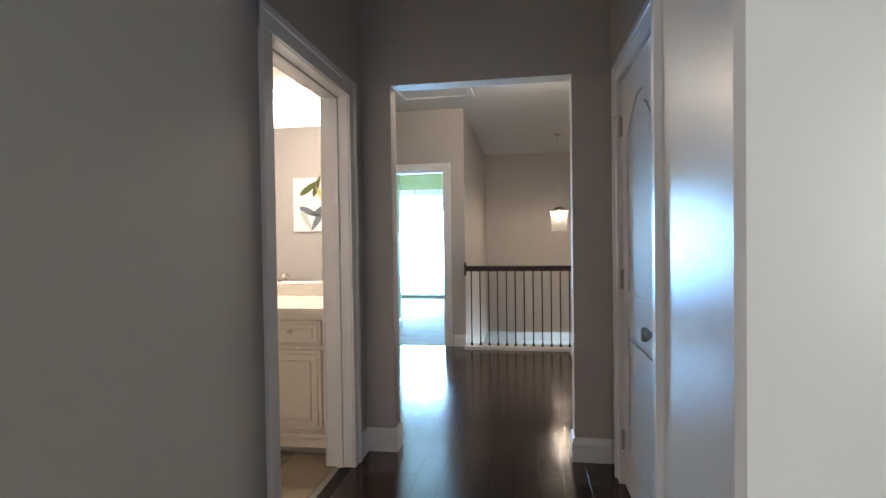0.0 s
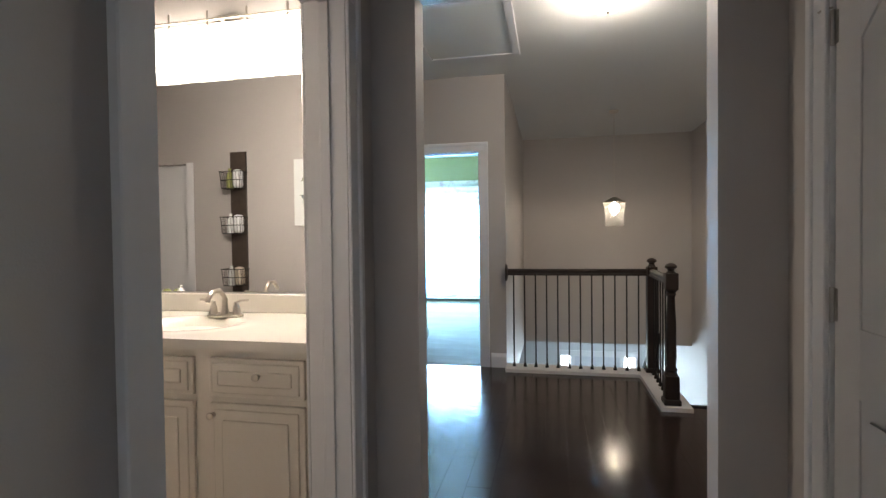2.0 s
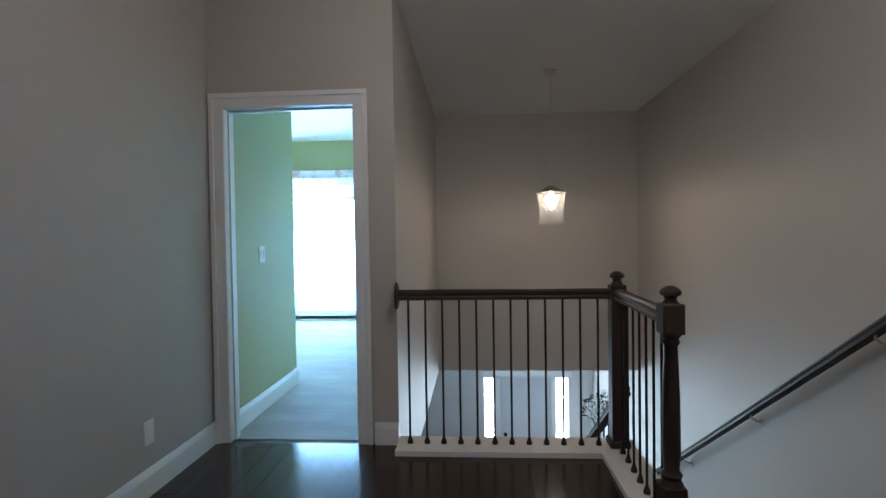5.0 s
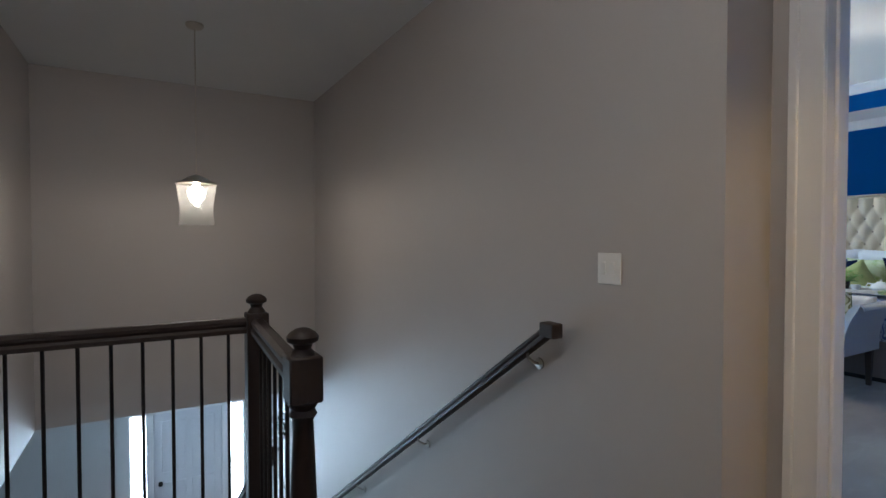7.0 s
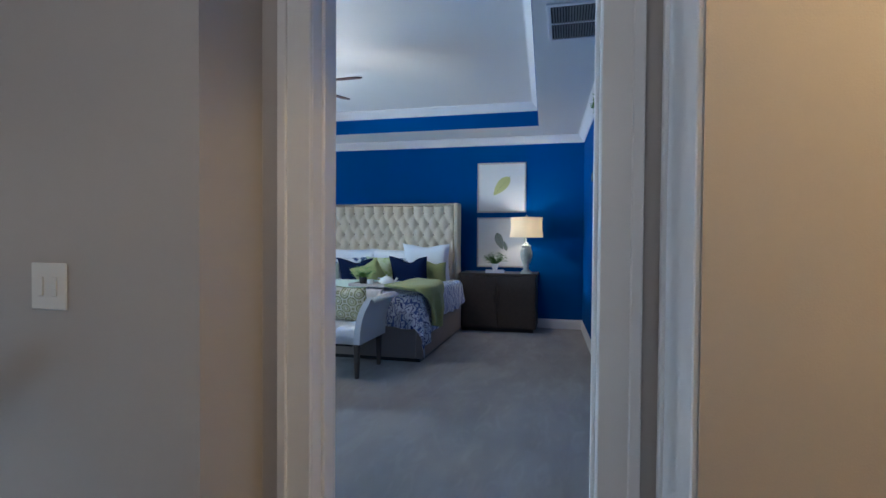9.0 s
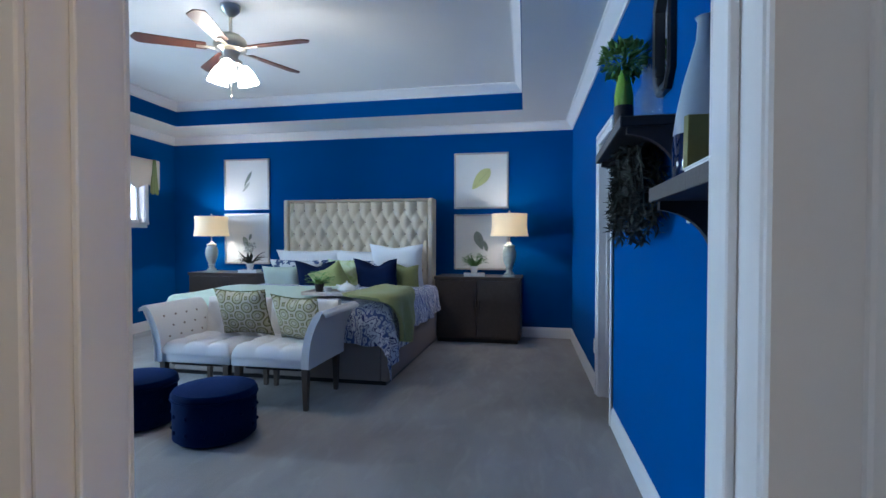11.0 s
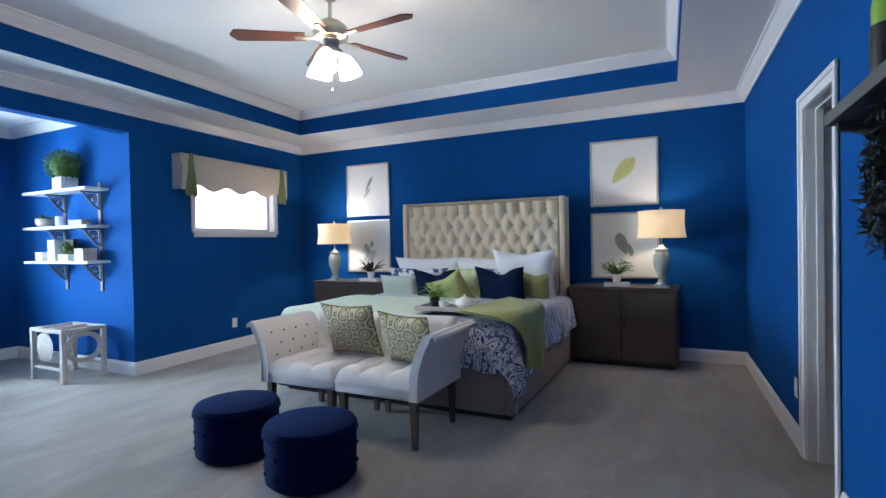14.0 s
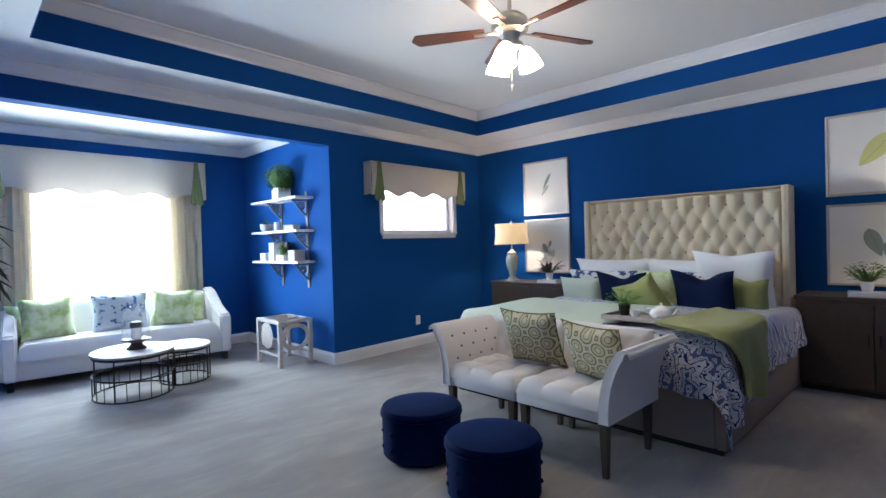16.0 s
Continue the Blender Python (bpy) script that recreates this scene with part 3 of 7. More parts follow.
# trim
for nm, pl, a, b, s, mi in (
    ("baseboard", BASE, (-0.0, 4.63, 0), (-0.0, 4.475, 0), (1, 0, 0), (0, 0)),
    ("baseboard", BASE, (0, 3.43, 0), (0, 2.04, 0), (1, 0, 0), (0, 0)),
    ("baseboard", BASE, (0, 4.63, 0), (0.175, 4.63, 0), (0, -1, 0), (-1, 1)),
    ("baseboard", BASE, (0.175, 4.63, 0), (0.175, 4.75, 0), (1, 0, 0), (1, 1)),
    ("baseboard", BASE, (1.21, 4.75, 0), (1.21, 4.63, 0), (-1, 0, 0), (1, 1)),
    ("baseboard", BASE, (1.21, 4.63, 0), (1.42, 4.63, 0), (0, -1, 0), (1, -1)),
    ("baseboard", BASE, (1.42, 2.04, 0), (1.42, 3.5, 0), (-1, 0, 0), (0, 0)),
    ("baseboard", BASE, (-0.90, 5.24, 0), (-0.90, 7.60, 0), (1, 0, 0), (0, -1)),
    ("baseboard", BASE, (0.105, 7.60, 0), (0.25, 7.60, 0), (0, -1, 0), (0, 0)),
    ("baseboard", BASE, (2.73, 6.62, 0), (2.73, 6.27, 0), (-1, 0, 0), (0, 1)),
    ("baseboard", BASE, (2.73, 6.27, 0), (2.99, 6.27, 0), (0, -1, 0), (1, -1)),
    ("baseboard", BASE, (-0.85, 7.74, 0), (-0.85, 8.90, 0), (1, 0, 0), (0, 1)),
    ("baseboard", BASE, (0.03, 7.74, 0), (0.03, 12.28, 0), (-1, 0, 0), (0, 0)),
    ("baseboard", BASE, (-3.2, 8.90, 0), (-0.85, 8.90, 0), (0, 1, 0), (0, 1)),
    ("baseboard", BASE, (-3.2, 12.28, 0), (0.03, 12.28, 0), (0, -1, 0), (0, 0)),
    ("baseboard", BASE, (BE, BS, 0), (BE, BN, 0), (-1, 0, 0), (-1, -1)),
    ("baseboard", BASE, (6.44, BN, 0), (BE, BN, 0), (0, -1, 0), (1, -1)),
    ("baseboard", BASE, (6.44, 13.14, 0), (6.44, BN, 0), (-1, 0, 0), (-1, 1)),
    ("baseboard", BASE, (3.13, 13.14, 0), (6.44, 13.14, 0), (0, -1, 0), (-1, -1)),
    ("baseboard", BASE, (6.86, BS, 0), (BE, BS, 0), (0, 1, 0), (0, -1)),
    ("baseboard", BASE, (BW, BS, 0), (6.09, BS, 0), (0, 1, 0), (0, 0)),
    ("baseboard", BASE, (BW, 6.22, 0), (BW, 13.14, 0), (1, 0, 0), (0, -1)),
    ("crown_moulding", CROWN, (BE, BS, HC), (BE, BN, HC), (-1, 0, 0), (-1, -1)),
    ("crown_moulding", CROWN, (3.13, BN, HC), (BE, BN, HC), (0, -1, 0), (-1, -1)),
    ("crown_moulding", CROWN, (3.13, BS, HC), (BE, BS, HC), (0, 1, 0), (-1, -1)),
    ("crown_moulding", CROWN, (BW, BS - 0.25, HC), (BW, BN - 0.30, HC), (1, 0, 0), (0, 0)),
    ("crown_moulding", CROWN, (6.44, BO, HC), (6.44, 13.14, HC), (-1, 0, 0), (-1, -1)),
    ("crown_moulding", CROWN, (3.13, 13.14, HC), (6.44, 13.14, HC), (0, -1, 0), (-1, -1)),
    ("crown_moulding", CROWN, (3.13, BO, HC), (6.44, BO, HC), (0, 1, 0), (-1, -1)),
    ("crown_moulding", CROWN, (TW, TS, 3.08), (TW, TN, 3.08), (1, 0, 0), (-1, -1)),
    ("crown_moulding", CROWN, (TE, TS, 3.08), (TE, TN, 3.08), (-1, 0, 0), (-1, -1)),
    ("crown_moulding", CROWN, (TW, TS, 3.08), (TE, TS, 3.08), (0, 1, 0), (-1, -1)),
    ("crown_moulding", CROWN, (TW, TN, 3.08), (TE, TN, 3.08), (0, -1, 0), (-1, -1)),
):
    run(nm, pl, a, b, s, M["trim"], "", mi)
casing("casing_bath_door", "y", 0.0, 1, 3.535, 4.385, 2.043)
jamb("jamb_bath_door", "y", -0.15, 0.0, 3.52, 4.40, 2.058)
casing("casing_bath_door_inside", "y", -0.15, -1, 3.535, 4.385, 2.043)
casing("casing_hall_doorway", "x", 1.94, -1, 0.19, 1.024, 2.05)
jamb("jamb_hall_doorway", "x", 1.94, 2.04, 0.17, 1.044, 2.066, stop=False)
casing("casing_hall_doorway_inside", "x", 2.04, 1, 0.19, 1.024, 2.05)
casing("casing_closet_door", "y", 1.42, -1, 3.605, 4.385, 2.03)
casing("casing_green_room", "x", 7.60, -1, -0.80, 0.0, 2.06)
jamb("jamb_green_room", "x", 7.60, 7.72, -0.815, 0.015, 2.075)
casing("casing_bedroom_hall_side", "y", 2.99, -1, 5.33, 6.11, 2.10, w=0.10)
jamb("jamb_bedroom", "y", 2.99, 3.13, 5.315, 6.125, 2.115)
casing("casing_bedroom_inside", "y", 3.13, 1, 5.33, 6.11, 2.10)
casing("casing_side_room", "x", 5.17, 1, 2.02, 2.685, 2.06, w=0.295)
casing("casing_dressing_room", "x", BS, 1, 6.185, 6.765, 2.045, w=0.08)
jamb("jamb_dressing_room", "x", 5.05, BS, 6.17, 6.78, 2.06)
planks()


# ---- soft things ----
def grid_mesh(bm, nu, nv, fn, flip=False):
    vs = [[bm.verts.new(fn(i / nu, j / nv)) for j in range(nv + 1)] for i in range(nu + 1)]
    for i in range(nu):
        for j in range(nv):
            q = (vs[i][j], vs[i + 1][j], vs[i + 1][j + 1], vs[i][j + 1])
            bm.faces.new(q[::-1] if flip else q)
    return vs


def closed_sheet(bm, nu, nv, fn, back):
    """A front face from fn and a back face from back, joined round the rim."""
    a = grid_mesh(bm, nu, nv, fn)
    b = grid_mesh(bm, nu, nv, back, True)
    rim = [(i, 0) for i in range(nu)] + [(nu, j) for j in range(nv)] + [(i, nv) for i in range(nu, 0, -1)] + [(0, j) for j in range(nv, 0, -1)]
    for (i, j), (k, l) in zip(rim, rim[1:] + rim[:1]):
        bm.faces.new((a[k][l], a[i][j], b[i][j], b[k][l]))
    bmesh.ops.recalc_face_normals(bm, faces=bm.faces[:])


def cushion(w, h, t, seed=0, droop=0.0, n=16):
    """A stuffed pillow in the x-z plane, with pulled corners and a light sag."""
    rng = random.Random(seed)
    ph = rng.random() * 6
    def side(s):
        def fn(u, v):
            a, b = 2 * u - 1, 2 * v - 1
            pinch = 1 - 0.10 * (1 - a * a) * abs(b) ** 3
            pinch2 = 1 - 0.10 * (1 - b * b) * abs(a) ** 3
            x, z = a * w / 2 * pinch2, b * h / 2 * pinch
            puff = max(0.0, (1 - a ** 4) * (1 - b ** 4)) ** 0.6
            wr = 0.05 * math.sin(3.1 * a + 2.3 * b + ph) + 0.04 * math.sin(5.3 * b - 4.1 * a + 2 * ph)
            dip = droop * math.exp(-6 * a * a) * max(0, b) ** 2
            return (x, s * t / 2 * puff * (1 + wr), z - dip * h)
        return fn
    bm = bmesh.new()
    grid_mesh(bm, n, n, side(-1))
    grid_mesh(bm, n, n, side(1), True)
    bmesh.ops.remove_doubles(bm, verts=bm.verts[:], dist=0.0006)
    bmesh.ops.recalc_face_normals(bm, faces=bm.faces[:])
    return bm


def piping(w, h, parent, material, n=12):
    pts = []
    for k in range(4 * n):
        s, f = divmod(k, n)
        f = 2 * f / n - 1
        a, b = ((f, -1), (1, f), (-f, 1), (-1, -f))[s]
        pts.append((a * w / 2 * (1 - 0.10 * (1 - b * b)), 0, b * h / 2 * (1 - 0.10 * (1 - a * a))))
    bm = bmesh.new()
    tube(bm, pts, 0.004, 6, True)
    return part("piping", bm, material, parent, "", True)


def pillow(m, w, h, t, material, label, group, seed=0, droop=0.0, pipe=None):
    p = thing("pillow", m, label, "pillow", group)
    part("pillow_cover", cushion(w, h, t, seed, droop), material, p, "", True)
    if pipe:
        piping(w, h, p, pipe)
    return p


def tuft(u, v, pu, pv):
    """Relief of diamond tufting at (u, v) metres, in 0..1."""
    a, b = u / pu, v / pv
    s, c = math.pi * (a + b), math.pi * (a - b)
    p, q = abs(math.sin(s)), abs(math.sin(c))
    return 0.70 * ((p * p + q * q) / 2) ** 0.34 + 0.30 * (p * q) ** 0.6


def folded(s, r):
    if s <= 0:
        return 0.0, 0.0
    if s < r * math.pi / 2:
        return r * math.sin(s / r), -r * (1 - math.cos(s / r))
    return r, -r - (s - r * math.pi / 2)


def drape(bm, rect, top, corners, nu, nv, r=0.07, lift=0.0, wav=0.02, seed=0, thick=0.012, floor=0.02, hem=None):
    """A cloth laid over the flat top of a block, falling over its edges. corners: of the cloth laid out flat."""
    x0, x1, y0, y1 = rect
    c = [Vector((*p, 0)) for p in corners]
    rng = random.Random(seed)
    p1, p2 = rng.random() * 6, rng.random() * 6
    def at(u, v, extra):
        q = (c[0] * (1 - u) + c[1] * u) * (1 - v) + (c[3] * (1 - u) + c[2] * u) * v
        if hem:
            q = q + hem(u, v)
        cx, cy = min(max(q.x, x0), x1), min(max(q.y, y0), y1)
        dx, dy = q.x - cx, q.y - cy
        s = math.hypot(dx, dy)
        along = q.x if abs(dy) >= abs(dx) else q.y
        out, down = folded(s, r)
        n = Vector((dx / s, dy / s, 0)) if s > 1e-6 else Vector((0, 0, 0))
        fall = min(1, max(0, -down / 0.25))
        w = wav * fall * (math.sin(17 * along + p1) + 0.5 * math.sin(31 * along + p2))
        z = top + lift + down + extra * (1 if s < r else 0.3)
        z += 0.010 * (math.sin(5 * q.x + p2) * math.sin(4.2 * q.y + p1) + 0.5 * noise.noise(q * 6 + Vector((seed, 0, 0)))) * (1 - fall)
        z = max(z, floor + 0.3 * extra)
        return Vector((cx, cy, 0)) + n * (out + lift + w + abs(wav) * fall * 1.4 + extra) + Vector((0, 0, z))
    closed_sheet(bm, nu, nv, lambda u, v: at(u, v, thick), lambda u, v: at(u, v, 0))


def leaves(bm, centre, n, length, width, spread, up, rng, curl=0.5, seg=3, radius=0.02):
    """Blades that arch out of one point."""
    for _ in range(n):
        a = rng.random() * 2 * math.pi
        l, w = length * (0.6 + 0.5 * rng.random()), width * (0.7 + 0.5 * rng.random())
        tilt = up * (0.5 + rng.random() * 0.7)
        d = Vector((math.cos(a), math.sin(a), 0))
        side = Vector((-d.y, d.x, 0))
        p = Vector(centre) + d * radius * rng.random()
        prev = None
        for k in range(seg + 1):
            f = k / seg
            q = p + d * l * spread * f + Vector((0, 0, l * (tilt * f - curl * f * f)))
            ww = w * math.sin(math.pi * (0.12 + 0.86 * f)) * 0.5
            cur = (bm.verts.new(q - side * ww), bm.verts.new(q + Vector((0, 0, ww * 0.4))), bm.verts.new(q + side * ww))
            if prev:
                bm.faces.new((prev[0], prev[1], cur[1], cur[0]))
                bm.faces.new((prev[1], prev[2], cur[2], cur[1]))
            prev = cur


def leaflet(bm, p, d, l, w, rng):
    """One small leaf of two faces."""
    d = Vector(d).normalized()
    s = d.cross(Vector((rng.random() - 0.5, rng.random() - 0.5, rng.random() + 0.2))).normalized() * w / 2
    n = s.cross(d).normalized() * w * 0.15
    p = Vector(p)
    a, b, c, e = bm.verts.new(p), bm.verts.new(p + d * l * 0.5 + s + n), bm.verts.new(p + d * l), bm.verts.new(p + d * l * 0.5 - s + n)
    bm.faces.new((a, b, c))
    bm.faces.new((a, c, e))


def clump(bm, centre, r, n, l, rng, squash=1.0, holes=0.0):
    for _ in range(n):
        v = Vector((rng.gauss(0, 1), rng.gauss(0, 1), rng.gauss(0, 1))).normalized()
        k = r * (1 - 0.45 * rng.random() ** 2)
        if holes and noise.noise(v * 3) < -holes:
            continue
        p = Vector(centre) + Vector((v.x * k, v.y * k, v.z * k * squash))
        leaflet(bm, p, v + Vector((rng.random() - 0.5, rng.random() - 0.5, rng.random() - 0.3)), l * (0.6 + 0.7 * rng.random()), l * 0.5, rng)


# ---- patterned materials ----
def ikat():
    m = mat("blue_white_ikat_cotton", (0.7, 0.72, 0.75), 0.85, grain=0.05, scale=300, bump=0.25, bscale=30, spec=0.2)
    N, L, b = nodes_of(m)
    co = N.new("ShaderNodeTexCoord")
    wv = N.new("ShaderNodeTexWave")
    wv.wave_type, wv.bands_direction = "BANDS", "X"
    wv.inputs["Scale"].default_value, wv.inputs["Distortion"].default_value = 4.6, 6.5
    wv.inputs["Detail"].default_value, wv.inputs["Detail Scale"].default_value = 2.5, 2.4
    L.new(co.outputs["Object"], wv.inputs["Vector"])
    ramp_color(m, wv.outputs["Fac"], [(0.0, (0.72, 0.74, 0.78)), (0.16, (0.70, 0.73, 0.78)), (0.19, (0.015, 0.03, 0.14)), (0.40, (0.02, 0.04, 0.20)), (0.43, (0.70, 0.72, 0.76)), (0.62, (0.72, 0.74, 0.78)), (0.66, (0.16, 0.20, 0.34)), (0.74, (0.30, 0.34, 0.45)), (0.78, (0.70, 0.72, 0.76)), (0.90, (0.70, 0.72, 0.76)), (0.93, (0.10, 0.14, 0.32))])
    return m


def trellis():
    m = mat("cream_olive_medallion_cloth", (0.6, 0.56, 0.45), 0.85, grain=0.05, scale=300, bump=0.25, bscale=400, spec=0.2)
    N, L, b = nodes_of(m)
    co = N.new("ShaderNodeTexCoord")
    vo = N.new("ShaderNodeTexVoronoi")
    vo.voronoi_dimensions, vo.inputs["Scale"].default_value, vo.inputs["Randomness"].default_value = "2D", 9.2, 0.0
    mp = N.new("ShaderNodeMapping")
    mp.inputs["Rotation"].default_value = (math.pi / 2, 0, 0)
    rot = N.new("ShaderNodeMapping")
    rot.inputs["Rotation"].default_value = (0, 0, math.pi / 4)
    L.new(co.outputs["Object"], mp.inputs["Vector"])
    L.new(mp.outputs["Vector"], rot.inputs["Vector"])
    L.new(rot.outputs["Vector"], vo.inputs["Vector"])
    a, d, c = (0.56, 0.51, 0.38), (0.17, 0.15, 0.065), (0.43, 0.40, 0.23)
    ramp_color(m, vo.outputs["Distance"], [(0.0, a), (0.15, a), (0.17, d), (0.20, d), (0.22, a), (0.32, c), (0.36, c), (0.38, d), (0.43, d), (0.45, a), (0.58, a), (0.60, d), (0.64, d), (0.66, c)])
    return m


def speckle(name, base, dark, scale, lo, hi):
    m = mat(name, base, 0.85, grain=0.05, scale=300, bump=0.25, bscale=300, spec=0.2)
    N, L, b = nodes_of(m)
    co, n = N.new("ShaderNodeTexCoord"), N.new("ShaderNodeTexNoise")
    n.inputs["Scale"].default_value, n.inputs["Detail"].default_value = scale, 2
    L.new(co.outputs["Object"], n.inputs["Vector"])
    ramp_color(m, n.outputs["Fac"], [(0.0, base), (lo, base), (hi, dark), (1.0, dark)])
    return m


M["ikat"], M["trellis"] = ikat(), trellis()
M["print"] = speckle("white_navy_print_cotton", (0.70, 0.73, 0.75), (0.06, 0.10, 0.22), 16, 0.53, 0.57)
M["bluepaisley"] = speckle("pale_blue_paisley_cloth", (0.50, 0.56, 0.58), (0.08, 0.14, 0.26), 12, 0.54, 0.60)
M["limeprint"] = speckle("lime_on_white_cloth", (0.56, 0.62, 0.40), (0.32, 0.42, 0.14), 10, 0.42, 0.66)


# ---- small fittings ----
def plate(m, w, h, label, kind="light_switch", rockers=1):
    """A wall plate that faces +x of m."""
    p = thing(kind, m, label, "switch" if kind == "light_switch" else "outlet")
    bm = bmesh.new()
    box(bm, 0, 0.006, -w / 2, w / 2, -h / 2, h / 2, 0.003)
    part("cover_plate", bm, M["plate"], p)
    for i in range(rockers):
        y = (i - (rockers - 1) / 2) * 0.045
        if kind == "light_switch":
            bm = bmesh.new()
            box(bm, 0.006, 0.011, y - 0.009, y + 0.009, -0.026, 0.026, 0.002)
            part("rocker", bm, M["plate"], p)
        else:
            for z in (-0.022, 0.022):
                bm = bmesh.new()
                box(bm, 0.006, 0.009, y - 0.014, y + 0.014, z - 0.012, z + 0.012, 0.002)
                part("socket", bm, M["plate"], p)
    return p


plate(pose(1.42, 3.27, 1.14, 0, 0, 180), 0.072, 0.118, "white light switch with one rocker on the beige hall wall")
plate(pose(2.73, 6.73, 1.155, 0, 0, 180), 0.118, 0.124, "white double light switch plate beside the bedroom recess", rockers=2)
plate(pose(-0.85, 8.22, 1.15), 0.10, 0.122, "white double light switch on the sage green wall", rockers=2)
plate(pose(-0.90, 6.96, 0.31), 0.075, 0.122, "white power outlet low on the landing wall", "power_outlet")
plate(pose(7.78, 10.923, 0.34, 0, 0, -90), 0.075, 0.12, "white power outlet on the blue wall under the high window", "power_outlet")
plate(pose(7.02, 5.10, 0.36, 0, 0, 90), 0.075, 0.12, "white power outlet beside the dressing room door", "power_outlet")
plate(pose(4.48, 4.993, 1.405, 0, 0, 92.4), 0.12, 0.12, "white light switch plate under the wall shelf", rockers=2)


def bath_door_closet():
    """Two-panel door with an arched upper panel, closed."""
    d = thing("door", pose(1.432, 4.38, 0.012, 0, 0, -90), "white two-panel interior door with an arched upper panel, closed", "door")
    w, h = 0.772, 2.012
    bm = bmesh.new()
    box(bm, 0, w, 0.006, 0.034, 0, h)
    # stiles and rails stand proud of the sunken fields
    s = 0.115
    box(bm, 0, s, 0, 0.006, 0, h, 0.0015)
    box(bm, w - s, w, 0, 0.006, 0, h, 0.0015)
    box(bm, s, w - s, 0, 0.006, 0, 0.20)
    box(bm, s, w - s, 0, 0.006, 0.80, 0.98)
    arc = [(s, h), (s, 1.72)] + [(s + (w - 2 * s) * k / 14, 1.72 + 0.145 * math.sin(math.pi * k / 14)) for k in range(1, 14)] + [(w - s, 1.72), (w - s, h)]
    prism(bm, arc[::-1], 0.006)
    slab = part("slab", bm, M["door"], d)
    for z0, z1, arch in ((0.24, 0.76, 0), (1.02, 1.69, 0.13)):
        bm = bmesh.new()
        x0, x1 = s + 0.035, w - s - 0.035
        top = [(x0 + (x1 - x0) * k / 12, z1 + arch * math.sin(math.pi * k / 12)) for k in range(13)]
        prism(bm, [(x1, z0), (x0, z0)] + top, 0.007, pose(0, 0.0005, 0))
        es = [e for e in bm.edges if all(abs(v.co.y - 0.0005) < 1e-4 for v in e.verts)]
        bmesh.ops.bevel(bm, geom=es, offset=0.0055, segments=2, affect="EDGES")
        part("raised_panel", bm, M["door"], d)
    bm = bmesh.new()
    lathe(bm, [(0.033, 0), (0.033, 0.006), (0.026, 0.011), (0.012, 0.014), (0.011, 0.034), (0.020, 0.042), (0.027, 0.052), (0.027, 0.062), (0.020, 0.071), (0.004, 0.074)], 24)
    bmesh.ops.transform(bm, matrix=pose(w - 0.06, 0, 0.895 - 0.012, 90), verts=bm.verts[:])
    part("door_knob", bm, M["nickel"], d, "satin nickel round door knob", True)
    for z in (0.22, 1.03, 1.79):
        bm = bmesh.new()
        box(bm, -0.016, 0.016, -0.0035, 0.0, z - 0.045, z + 0.045, 0.001)
        lathe(bm, [(0.0065, -0.048), (0.0065, 0.048)], 10, (0.0, -0.007, z))
        part("hinge", bm, M["steel"], d, "satin steel door hinge")
    bm = bmesh.new()
    tube(bm, [(0.0, -0.008, 1.845), (-0.018, -0.016, 1.85), (-0.03, -0.03, 1.845)], 0.003, 6)
    part("hinge_pin_stop", bm, M["steel"], d)
    return d


bath_door_closet()
jamb("jamb_closet_door", "y", 1.42, 1.56, 3.59, 4.40, 2.045, stop=False)


# ---- bathroom ----
def tiles():
    rng = random.Random(3)
    bm = bmesh.new()
    box(bm, 0, 0.296, 0, 0.296, -0.008, 0.0, 0.002)
    me = bpy.data.meshes.new("floor_tile")
    bm.to_mesh(me)
    bm.free()
    me.materials.append(M["bathtile"])
    holder = tagged(new("floor_tiles"), "tan square tiles of the bathroom floor", "floor", "", "structure")
    for i in range(7):
        for j in range(6):
            x, y = -0.13 - 0.3 * (i + 1) + 0.02, 3.535 + 0.3 * j
            if y + 0.296 > 5.12:
                continue
            t = new("floor_tile", me)
            t.parent, t.location = holder, (x, y, 0.002)


